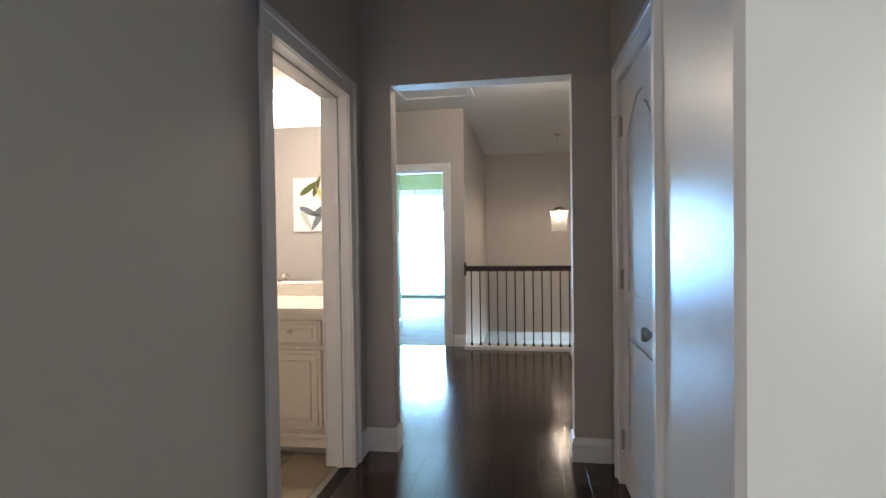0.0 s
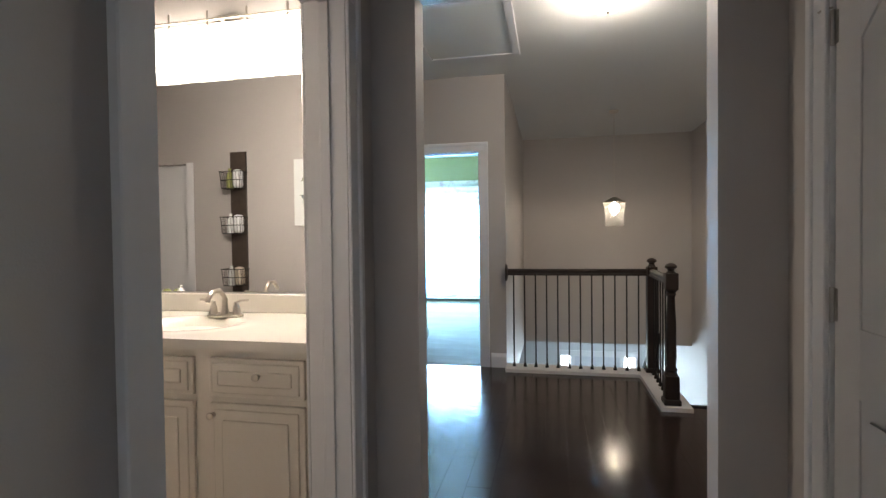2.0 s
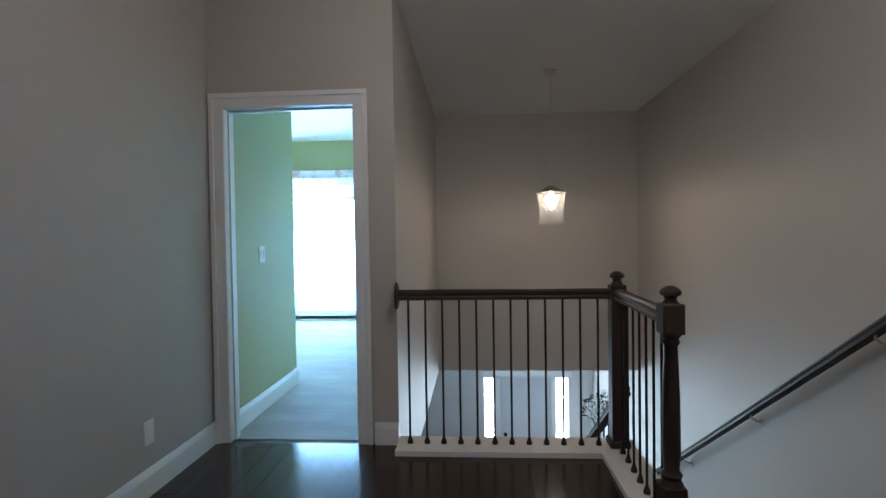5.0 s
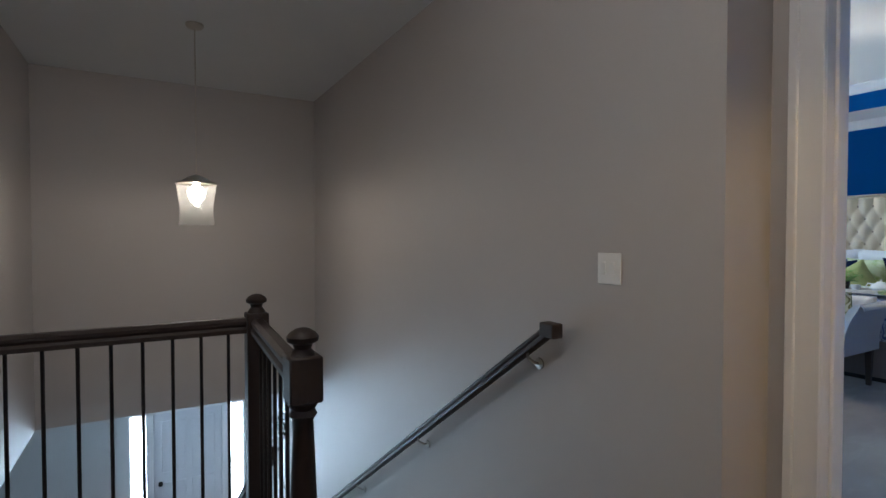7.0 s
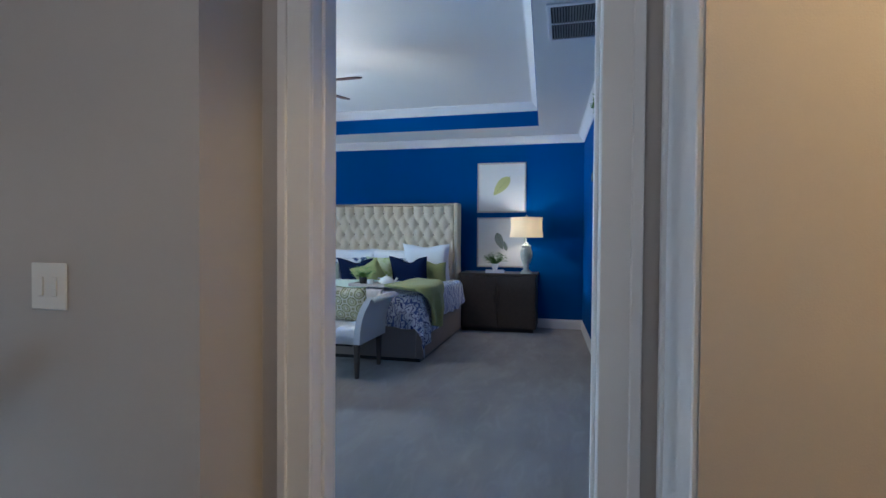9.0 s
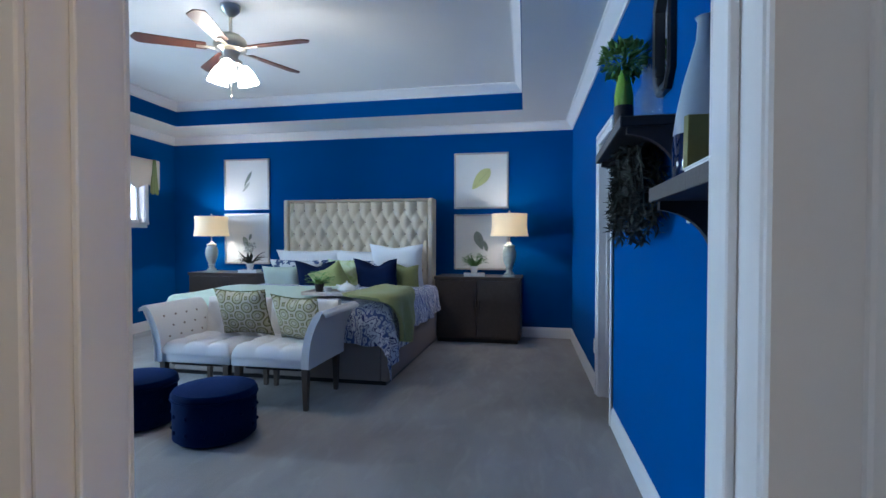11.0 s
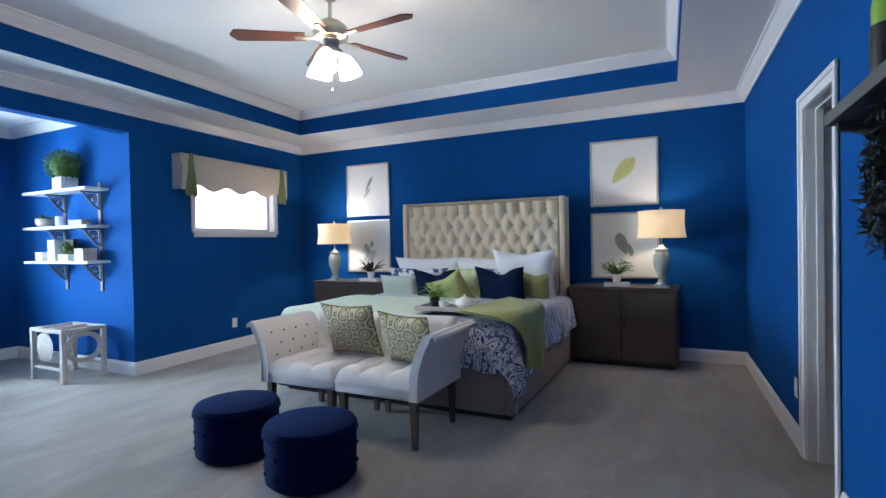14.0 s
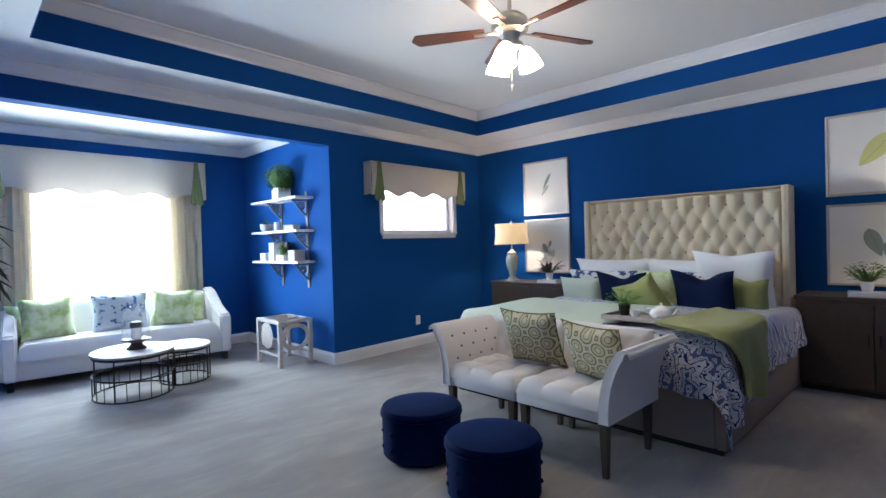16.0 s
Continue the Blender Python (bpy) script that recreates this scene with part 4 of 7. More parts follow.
def vanity():
    v = thing("vanity_cabinet", pose(0, 0, 0), "white painted bathroom vanity cabinet with raised panel doors and a drawer", "cabinet")
    bm = bmesh.new()
    box(bm, -1.75, -0.165, 4.475, 5.10, 0.10, 0.835)
    box(bm, -1.75, -0.165, 4.54, 5.10, 0.0, 0.10)
    part("body", bm, M["cabinet"], v)
    bm = bmesh.new()
    box(bm, -1.75, -0.165, 4.461, 4.475, 0.06, 0.13, 0.004)
    box(bm, -1.75, -0.165, 4.455, 4.475, 0.12, 0.145, 0.004)
    part("base_moulding", bm, M["cabinet"], v)
    def front(nm, x0, x1, z0, z1, knobs):
        bm = bmesh.new()
        box(bm, x0, x1, 4.457, 4.475, z0, z1, 0.003)
        f = 0.045 if z1 - z0 < 0.2 else 0.06
        box(bm, x0 + f * 0.35, x1 - f * 0.35, 4.451, 4.457, z0 + f * 0.35, z1 - f * 0.35, 0.004)
        box(bm, x0 + f, x1 - f, 4.445, 4.451, z0 + f, z1 - f, 0.005, 2)
        p = part(nm, bm, M["cabinet"], v)
        for x, z in knobs:
            bm = bmesh.new()
            lathe(bm, [(0.010, 0), (0.006, 0.006), (0.006, 0.014), (0.014, 0.020), (0.014, 0.026), (0.006, 0.030)], 14)
            bmesh.ops.transform(bm, matrix=pose(x, 4.447, z, 90), verts=bm.verts[:])
            part("knob", bm, M["nickel"], p, "small nickel cabinet knob", True)
    front("drawer", -0.60, -0.21, 0.655, 0.80, [(-0.385, 0.742)])
    front("drawer", -1.27, -0.67, 0.655, 0.80, [])
    front("drawer", -1.73, -1.34, 0.655, 0.80, [(-1.535, 0.73)])
    front("door", -0.60, -0.21, 0.17, 0.63, [(-0.575, 0.59)])
    front("door", -0.955, -0.67, 0.17, 0.63, [(-0.925, 0.59)])
    front("door", -1.27, -0.965, 0.17, 0.63, [(-0.99, 0.59)])
    front("door", -1.73, -1.34, 0.17, 0.63, [(-1.37, 0.59)])
    t = thing("bathroom_counter", pose(0, 0, 0), "cream cultured marble vanity top with a moulded sink and backsplash", "counter")
    bm = bmesh.new()
    def top(u, w):
        x, y = -1.76 + u * 1.60, 4.435 + w * 0.685
        r = math.hypot((x + 0.93) / 0.25, (y - 4.74) / 0.18)
        return (x, y, 0.872 - (0.10 * (1 - r ** 2.5) if r < 1 else 0) + (0.004 * math.exp(-40 * (r - 1.08) ** 2)))
    closed_sheet(bm, 64, 28, top, lambda u, w: (-1.76 + u * 1.60, 4.435 + w * 0.685, 0.836 if not (0.2 < u < 0.8 and 0.1 < w < 0.9) else 0.74))
    part("countertop", bm, M["counter"], t, "", True)
    bm = bmesh.new()
    box(bm, -1.76, -0.165, 5.095, 5.118, 0.872, 0.968, 0.004)
    part("backsplash", bm, M["counter"], t)
    bm = bmesh.new()
    box(bm, -0.168, -0.152, 4.44, 5.095, 0.872, 0.968, 0.003)
    part("side_splash", bm, M["counter"], t)
    f = thing("faucet", pose(-0.865, 4.935, 0.874), "brushed nickel two-handle bathroom faucet", "faucet")
    bm = bmesh.new()
    box(bm, -0.085, 0.085, -0.028, 0.028, 0, 0.014, 0.008, 2)
    part("base", bm, M["nickel"], f, "", True)
    bm = bmesh.new()
    lathe(bm, [(0.022, 0.01), (0.015, 0.04), (0.013, 0.09)], 14)
    tube(bm, [(0, 0, 0.06), (0, -0.005, 0.10), (0, -0.04, 0.132), (0, -0.09, 0.128), (0, -0.12, 0.10), (0, -0.125, 0.085)], 0.011, 10)
    part("spout", bm, M["nickel"], f, "", True)
    for s in (-1, 1):
        bm = bmesh.new()
        lathe(bm, [(0.020, 0.01), (0.016, 0.05), (0.010, 0.065), (0.012, 0.075)], 14, (s * 0.062, 0, 0))
        tube(bm, [(s * 0.062, 0, 0.072), (s * 0.09, -0.004, 0.082), (s * 0.128, -0.006, 0.084)], 0.006, 8)
        part("handle", bm, M["nickel"], f, "", True)
    g = thing("decorative_tray", pose(-1.50, 4.90, 0.874), "dark footed tray with green apples and a small white jar", "tray")
    bm = bmesh.new()
    lathe(bm, [(0.05, 0), (0.055, 0.008), (0.09, 0.014), (0.12, 0.030), (0.115, 0.030), (0.08, 0.020), (0.01, 0.018)], 24, sx=1.3)
    part("dish", bm, M["darkwood"], g, "", True)
    rng = random.Random(5)
    for k in range(5):
        bm = bmesh.new()
        bmesh.ops.create_uvsphere(bm, u_segments=12, v_segments=8, radius=0.03)
        bmesh.ops.translate(bm, vec=(-0.07 + 0.035 * k, 0.02 * (-1) ** k, 0.05 + 0.01 * (k % 2)), verts=bm.verts[:])
        part("green_apple", bm, M["lime"], g, "", True)
    bm = bmesh.new()
    lathe(bm, [(0.025, 0.02), (0.03, 0.06), (0.02, 0.085), (0.008, 0.10), (0.012, 0.11), (0.002, 0.115)], 16, (0.09, 0.02, 0))
    part("jar", bm, M["ceramic"], g, "", True)
    mi = thing("wall_mirror", pose(0, 0, 0), "frameless rectangular wall mirror over the vanity", "mirror")
    bm = bmesh.new()
    box(bm, -1.70, -0.17, 5.112, 5.1185, 0.975, 2.065, 0.001)
    part("mirror_glass", bm, M["mirror"], mi)
    li = thing("vanity_light", pose(0, 0, 0), "vanity light bar with glowing shades widened over the overexposed wall above the mirror", "wall light")
    bm = bmesh.new()
    box(bm, -1.0, -0.86, 5.08, 5.12, 2.25, 2.38, 0.006)
    tube(bm, [(-1.30, 5.03, 2.34), (-0.44, 5.03, 2.34)], 0.006, 8)
    for x in (-1.22, -1.0, -0.78, -0.56):
        tube(bm, [(x, 5.03, 2.30), (x, 5.03, 2.385)], 0.005, 6)
    tube(bm, [(-0.93, 5.03, 2.34), (-0.93, 5.09, 2.34)], 0.006, 6)
    part("bar", bm, M["nickel"], li, "", True)
    # Glowing boxes fill the patch of wall that the light bar overexposes.
    for x in (-1.33, -1.09, -0.85, -0.61, -0.37):
        bm = bmesh.new()
        box(bm, x - 0.115, x + 0.115, 4.99, 5.07, 2.10, 2.305, 0.02, 3)
        part("shade", bm, M["glow_soft"], li, "glowing frosted glass shade widened over the overexposed wall", True)


tiles()
vanity()


def leaf_art(m, w, h, frame_w, label, leafs, canvas=False):
    """A framed print facing +y of m: leafs are (x, z, length, width, turn, colour)."""
    a = thing("wall_art", m, label, "picture")
    if not canvas:
        bm = bmesh.new()
        for x0, x1, z0, z1 in ((-w / 2, w / 2, h / 2 - frame_w, h / 2), (-w / 2, w / 2, -h / 2, -h / 2 + frame_w), (-w / 2, -w / 2 + frame_w, -h / 2 + frame_w, h / 2 - frame_w), (w / 2 - frame_w, w / 2, -h / 2 + frame_w, h / 2 - frame_w)):
            box(bm, x0, x1, 0, 0.028, z0, z1, 0.003)
        part("frame", bm, M["silver"], a)
    bm = bmesh.new()
    box(bm, -w / 2 + frame_w, w / 2 - frame_w, 0.001, 0.014 if not canvas else 0.03, -h / 2 + frame_w, h / 2 - frame_w)
    part("print", bm, M["paper"], a)
    y = 0.0145 if not canvas else 0.0305
    for k, (x, z, l, ww, turn, col) in enumerate(leafs):
        bm = bmesh.new()
        n = 14
        edge = []
        for i in range(n + 1):
            f = i / n
            edge.append((l * (f - 0.5), ww / 2 * math.sin(math.pi * f ** 0.75) ** 0.8 if 0 < f < 1 else 0))
        pts = edge + [(p, -q * 0.85) for p, q in edge[-2:0:-1]]
        prism(bm, [(p, q) for p, q in pts], 0.0012)
        bmesh.ops.transform(bm, matrix=pose(x, y, z) @ pose(0, 0, 0, 0, turn, 0), verts=bm.verts[:])
        part("leaf_shape", bm, col, a)
        bm = bmesh.new()
        box(bm, -l * 0.55, l * 0.42, -0.0004, 0.0016, -0.0012, 0.0012)
        bmesh.ops.transform(bm, matrix=pose(x, y, z) @ pose(0, 0, 0, 0, turn, 0), verts=bm.verts[:])
        part("leaf_stem", bm, M["inkdark"], a)
    return a


M["ink1"] = mat("olive_yellow_ink", (0.50, 0.52, 0.22), 0.7, grain=0.15, scale=60, blotch=0.2)
M["ink2"] = mat("grey_green_ink", (0.25, 0.30, 0.27), 0.7, grain=0.2, scale=60, blotch=0.2)
M["ink3"] = mat("pale_grey_ink", (0.42, 0.46, 0.44), 0.7, grain=0.2, scale=60, blotch=0.2)
M["ink4"] = mat("dark_olive_ink", (0.10, 0.12, 0.03), 0.7, grain=0.3, scale=30, blotch=0.2)
M["ink5"] = mat("slate_ink", (0.12, 0.14, 0.17), 0.7, grain=0.3, scale=30, blotch=0.2)
M["inkdark"] = mat("dark_ink", (0.16, 0.17, 0.10), 0.7)

leaf_art(pose(-1.22, 3.535, 1.635), 0.40, 0.55, 0.0, "canvas print of olive and slate tropical leaves", [
    (-0.02, 0.17, 0.26, 0.07, -35, M["ink4"]), (0.06, 0.19, 0.24, 0.06, -70, M["ink4"]), (0.10, 0.10, 0.24, 0.06, -120, M["ink1"]), (0.14, 0.18, 0.2, 0.06, -100, M["ink4"]),
    (-0.02, -0.08, 0.26, 0.07, 25, M["ink5"]), (-0.06, -0.16, 0.24, 0.07, 60, M["ink3"]), (0.05, -0.17, 0.24, 0.07, 120, M["ink5"]), (0.08, -0.06, 0.2, 0.06, 150, M["ink5"])], True)


def wall_baskets():
    b = thing("wall_basket_rack", pose(-1.95, 3.53, 0), "dark three-tier wall rack with wire baskets of towels and bottles", "rack")
    bm = bmesh.new()
    box(bm, -0.075, 0.075, 0.002, 0.022, 0.80, 2.0, 0.003)
    part("backboard", bm, M["darkwood"], b)
    for z in (0.86, 1.30, 1.68):
        bm = bmesh.new()
        for zz, r in ((z, 0.85), (z + 0.14, 1.0), (z + 0.07, 0.92)):
            tube(bm, [(-0.10 * r, 0.03, zz), (0.10 * r, 0.03, zz), (0.10 * r, 0.14 * r, zz), (-0.10 * r, 0.14 * r, zz)], 0.003, 5, True)
        for k in range(7):
            x = -0.09 + 0.03 * k
            tube(bm, [(x * 0.9, 0.125, z), (x, 0.14, z + 0.14)], 0.0018, 4)
        for k in range(4):
            for s in (-1, 1):
                tube(bm, [(s * 0.085, 0.04 + 0.03 * k, z), (s * 0.1, 0.04 + 0.03 * k, z + 0.14)], 0.0018, 4)
        part("wire_basket", bm, M["iron"], b)
        bm = bmesh.new()
        lathe(bm, [(0.028, z), (0.03, z + 0.10), (0.014, z + 0.14), (0.012, z + 0.17)], 12, (-0.035, 0.085, 0))
        part("bottle", bm, M["lime"] if z > 1.5 else M["ceramic"], b, "", True)
        bm = bmesh.new()
        box(bm, -0.0, 0.075, 0.04, 0.12, z + 0.004, z + 0.16, 0.03, 3)
        part("rolled_towel", bm, M["sheet"] if z > 1.0 else M["curtain"], b, "", True)


wall_baskets()
tw = thing("hanging_towel", pose(-3.22, 3.74, 0), "folded blue towel hung on a rail in the tub surround", "towel")
bm = bmesh.new()
box(bm, -0.14, 0.14, -0.24, -0.17, 1.25, 1.56, 0.02, 2)
part("towel_cloth", bm, M["towel"], tw, "", True)
bm = bmesh.new()
tube(bm, [(-0.25, -0.295, 1.52), (-0.25, -0.205, 1.52), (0.25, -0.205, 1.52), (0.25, -0.295, 1.52)], 0.008, 8)
part("towel_rail", bm, M["nickel"], tw, "", True)


# ---- landing ----
fl = thing("flush_ceiling_light", pose(1.03, 6.16, HC), "round flush ceiling light with a glowing glass bowl", "ceiling light")
bm = bmesh.new()
lathe(bm, [(0.155, 0), (0.155, -0.02), (0.135, -0.028)], 36)
part("rim", bm, M["nickel"], fl, "", True)
bm = bmesh.new()
lathe(bm, [(0.148, -0.022), (0.145, -0.05), (0.12, -0.085), (0.07, -0.11), (0.015, -0.12)], 36)
part("glass_bowl", bm, M["glow_soft"], fl, "", True).visible_shadow = False
bm = bmesh.new()
lathe(bm, [(0.012, -0.118), (0.016, -0.128), (0.006, -0.14)], 12)
part("finial", bm, M["nickel"], fl, "", True)

ah = thing("attic_hatch", pose(0.03, 6.57, HC), "white attic access panel with a moulded frame in the landing ceiling", "hatch")
bm = bmesh.new()
for x0, x1, y0, y1 in ((-0.40, 0.40, 0.47, 0.53), (-0.40, 0.40, -0.53, -0.47), (-0.40, -0.34, -0.47, 0.47), (0.34, 0.40, -0.47, 0.47)):
    box(bm, x0, x1, y0, y1, -0.018, 0, 0.004)
part("frame", bm, M["trim"], ah)
bm = bmesh.new()
box(bm, -0.338, 0.338, -0.468, 0.468, -0.010, 0)
part("panel", bm, M["white"], ah)

pn = thing("pendant_light", pose(1.44, 9.33, 0), "glass jar pendant light on a long cord, lit", "pendant light")
bm = bmesh.new()
lathe(bm, [(0.06, HC), (0.06, HC - 0.012), (0.045, HC - 0.028), (0.012, HC - 0.035)], 24)
part("canopy", bm, M["nickel"], pn, "", True)
bm = bmesh.new()
tube(bm, [(0, 0, HC - 0.03), (0, 0, 1.70)], 0.0035, 6)
part("cord", bm, M["nickel"], pn)
bm = bmesh.new()
lathe(bm, [(0.135, 1.665), (0.135, 1.655), (0.06, 1.70), (0.02, 1.72)], 28)
part("cap", bm, M["nickel"], pn, "", True)
bm = bmesh.new()
lathe(bm, [(0.132, 1.655), (0.128, 1.60), (0.112, 1.50), (0.112, 1.43), (0.122, 1.365), (0.118, 1.365), (0.108, 1.43), (0.108, 1.50), (0.124, 1.60), (0.128, 1.652)], 28, cap=False)
part("glass_shade", bm, M["seedglass"], pn, "clear glass shade", True).visible_shadow = False
bm = bmesh.new()
lathe(bm, [(0.015, 1.66), (0.020, 1.645), (0.052, 1.62), (0.058, 1.59), (0.045, 1.55), (0.015, 1.51), (0.004, 1.50)], 20)
part("bulb", bm, M["bulb"], pn, "glowing bulb", True).visible_shadow = False


def newel_parts(parent, name, x, y, square):
    bm = bmesh.new()
    if square:
        box(bm, x - 0.043, x + 0.043, y - 0.043, y + 0.043, 0.07, 0.965, 0.004)
    else:
        lathe(bm, [(0.047, 0.24), (0.036, 0.262), (0.043, 0.28), (0.030, 0.30), (0.036, 0.36), (0.034, 0.60), (0.026, 0.80), (0.036, 0.815), (0.030, 0.83), (0.044, 0.85)], 20, (x, y, 0))
    post = part(name, bm, M["rail"], parent, "", True)
    blocks = [("plinth", 0.058, 0.03, 0.07, 0.006)]
    if not square:
        blocks += [("lower_block", 0.048, 0.07, 0.24, 0.006), ("upper_block", 0.043, 0.85, 0.972, 0.005)]
    for nm, r, z0, z1, bev in blocks:
        bm = bmesh.new()
        box(bm, x - r, x + r, y - r, y + r, z0, z1, bev)
        part(nm, bm, M["rail"], post, "", True)
    bm = bmesh.new()
    lathe(bm, [(0.036, 0.965), (0.030, 0.978), (0.022, 0.988), (0.026, 1.0), (0.040, 1.008), (0.042, 1.020), (0.034, 1.030), (0.018, 1.040), (0.004, 1.043)], 20, (x, y, 0))
    part("finial", bm, M["rail"], post, "turned dark wood finial", True)
    return post


def baluster_mesh(h):
    bm = bmesh.new()
    tube(bm, [(0, 0, 0.0), (0, 0, h)], 0.0065, 8)
    lathe(bm, [(0.017, 0.0), (0.017, 0.012), (0.010, 0.030), (0.0075, 0.042)], 10)
    me = bpy.data.meshes.new("baluster")
    bm.to_mesh(me)
    bm.free()
    me.materials.append(M["iron"])
    return me


RAILP = [(-0.030, 0), (-0.030, 0.016), (-0.022, 0.026), (-0.027, 0.036), (-0.027, 0.048), (-0.014, 0.060), (0.014, 0.060), (0.027, 0.048), (0.027, 0.036), (0.022, 0.026), (0.030, 0.016), (0.030, 0)]


def rail_between(parent, a, b, name="handrail", prof=RAILP):
    a, b = Vector(a), Vector(b)
    d = (b - a)
    s = Vector((-d.y, d.x, 0)).normalized()
    bm = bmesh.new()
    ra = [bm.verts.new(a + s * o + Vector((0, 0, h))) for o, h in prof]
    rb = [bm.verts.new(b + s * o + Vector((0, 0, h))) for o, h in prof]
    n = len(prof)
    bm.faces.new(ra)
    bm.faces.new(rb[::-1])
    for i in range(n):
        j = (i + 1) % n
        bm.faces.new((ra[j], ra[i], rb[i], rb[j]))
    bmesh.ops.recalc_face_normals(bm, faces=bm.faces[:])
    return part(name, bm, M["rail"], parent)


bl = thing("stair_balustrade", pose(0, 0, 0), "dark wood balustrade with black iron balusters round the stairwell", "railing")
N1, N2 = (1.54, 7.545), (1.505, 6.655)
newel_parts(bl, "newel_post", *N1, True)
newel_parts(bl, "newel_post", *N2, False)
rail_between(bl, (0.262, 7.55, 0.885), (N1[0] - 0.04, 7.55, 0.885))
rail_between(bl, (N1[0], N1[1] - 0.04, 0.885), (N2[0], N2[1] + 0.045, 0.885))
bm = bmesh.new()
lathe(bm, [(0.062, 0), (0.062, 0.010), (0.05, 0.018), (0.03, 0.022)], 24, sx=1.3)
bmesh.ops.transform(bm, matrix=pose(0.25, 7.55, 0.91, 0, 90), verts=bm.verts[:])
part("wall_rosette", bm, M["rail"], bl, "", True)
bme = baluster_mesh(0.855)
for k in range(12):
    o = new("baluster", bme)
    o.parent, o.location = bl, (0.325 + 0.1005 * k, 7.55, 0.030)
for k in range(7):
    o = new("baluster", bme)
    f = (k + 1) / 8
    o.parent, o.location = bl, (N1[0] + (N2[0] - N1[0]) * f, N1[1] + (N2[1] - N1[1]) * f, 0.030)
# the lower run down the open side of the stair
SL = -0.1859 / 0.2655
rail_between(bl, (1.60, 7.60, 0.90 + SL * 0.85), (1.60, 10.95, 0.90 + SL * 4.2))
bm2 = baluster_mesh(0.86)
for k in range(24):
    o = new("baluster", bm2)
    y = 7.72 + 0.132 * k
    o.parent, o.location = bl, (1.60, y, SL * (y - 6.73) + 0.02)
cb = struct("stair_curb", [(0.25, 1.63, 7.43, 7.655, -0.01, 0.030), (1.42, 1.63, 6.56, 7.43, -0.01, 0.030)], M["trim"])
struct("trim_well_edge", [(0.25, 1.66, 7.655, 7.675, -0.34, 0.012), (1.63, 1.65, 6.74, 7.655, -0.34, 0.012)], M["trim"])
struct("floor_edge_core", [(0.25, 1.63, 7.44, 7.655, -0.34, -0.012), (1.42, 1.63, 6.75, 7.44, -0.34, -0.012)], M["white"])

st = tagged(new("stairs"), "dark wood treads with white risers leading down from the landing", "stairs", "", "structure")
for k in range(17):
    y = 6.73 + 0.2655 * k
    z = -0.1859 * k
    if k:
        bm = bmesh.new()
        box(bm, 1.655, 2.73, y - 0.2655 - 0.0, y + 0.025, z - 0.03, z, 0.006)
        part("tread", bm, M["rail"], st)
    bm = bmesh.new()
    box(bm, 1.655, 2.73, y - 0.02, y, z - 0.1859, z - 0.03)
    part("riser", bm, M["trim"], st)
struct("stair_stringer", [(1.61, 1.655, 6.75 + 0.2655 * k, 6.75 + 0.2655 * (k + 1), -0.1859 * (k + 2) - 0.20, -0.1859 * (k + 1) + 0.03) for k in range(16)], M["trim"])
struct("stair_nosing", [(1.42, 2.73, 6.66, 6.755, -0.03, 0.0)], M["rail"])

hr = thing("wall_handrail", pose(0, 0, 0), "dark wood handrail on brackets down the stairwell wall", "handrail")
rail_between(hr, (2.655, 6.99, 0.85), (2.655, 10.6, 0.85 + SL * 3.61))
bm = bmesh.new()
box(bm, 2.625, 2.685, 6.94, 7.03, 0.845, 0.910, 0.008, 2)
part("rail_end", bm, M["rail"], hr)
for y in (7.14, 8.25, 9.4, 10.4):
    z = 0.86 + SL * (y - 6.99)
    bm = bmesh.new()
    tube(bm, [(2.655, y, z + 0.005), (2.655, y, z - 0.03), (2.70, y, z - 0.06), (2.728, y, z - 0.065)], 0.007, 8)
    lathe(bm, [(0.028, 0), (0.028, 0.006), (0.015, 0.010)], 14)
    for v in bm.verts:
        if abs(v.co.z) < 0.02 and abs(v.co.x) < 0.04 and abs(v.co.y) < 0.04:
            v.co = Vector((2.728 - v.co.z, y + v.co.x, z - 0.065 + v.co.y))
    part("bracket", bm, M["steel"], hr, "dull metal rail bracket", True)

# ---- foyer below ----
fd = thing("front_door_unit", pose(0, 0, 0), "pale grey front door between two bright glass sidelights", "door")
bm = bmesh.new()
box(bm, 1.14, 2.02, 13.43, 13.475, LF + 0.01, -1.20, 0.003)
for x0, x1, z0, z1 in ((1.24, 1.54, -2.95, -2.2), (1.62, 1.92, -2.95, -2.2), (1.24, 1.54, -2.05, -1.32), (1.62, 1.92, -2.05, -1.32)):
    box(bm, x0, x1, 13.424, 13.43, z0, z1, 0.005)
part("door_slab", bm, mat("grey_door_paint", (0.62, 0.62, 0.66), 0.4), fd)
bm = bmesh.new()
for x0, x1 in ((0.84, 0.86), (1.05, 1.14), (2.02, 2.10), (2.31, 2.33)):
    box(bm, x0, x1, 13.40, 13.50, LF, -1.16, 0.002)
box(bm, 0.86, 2.31, 13.40, 13.50, -1.20, -1.16)
box(bm, 0.80, 2.37, 13.37, 13.40, -1.17, -1.08, 0.004)
for x0, x1 in ((0.86, 1.05), (2.10, 2.31)):
    box(bm, x0, x1, 13.42, 13.48, LF, -2.85, 0.002)
part("frame", bm, M["trim"], fd)
for x0, x1 in ((0.86, 1.05), (2.10, 2.31)):
    bm = bmesh.new()
    box(bm, x0, x1, 13.45, 13.456, -2.85, -1.20)
    part("sidelight_pane", bm, M["glass"], fd, "clear glass sidelight").visible_shadow = False
bm = bmesh.new()
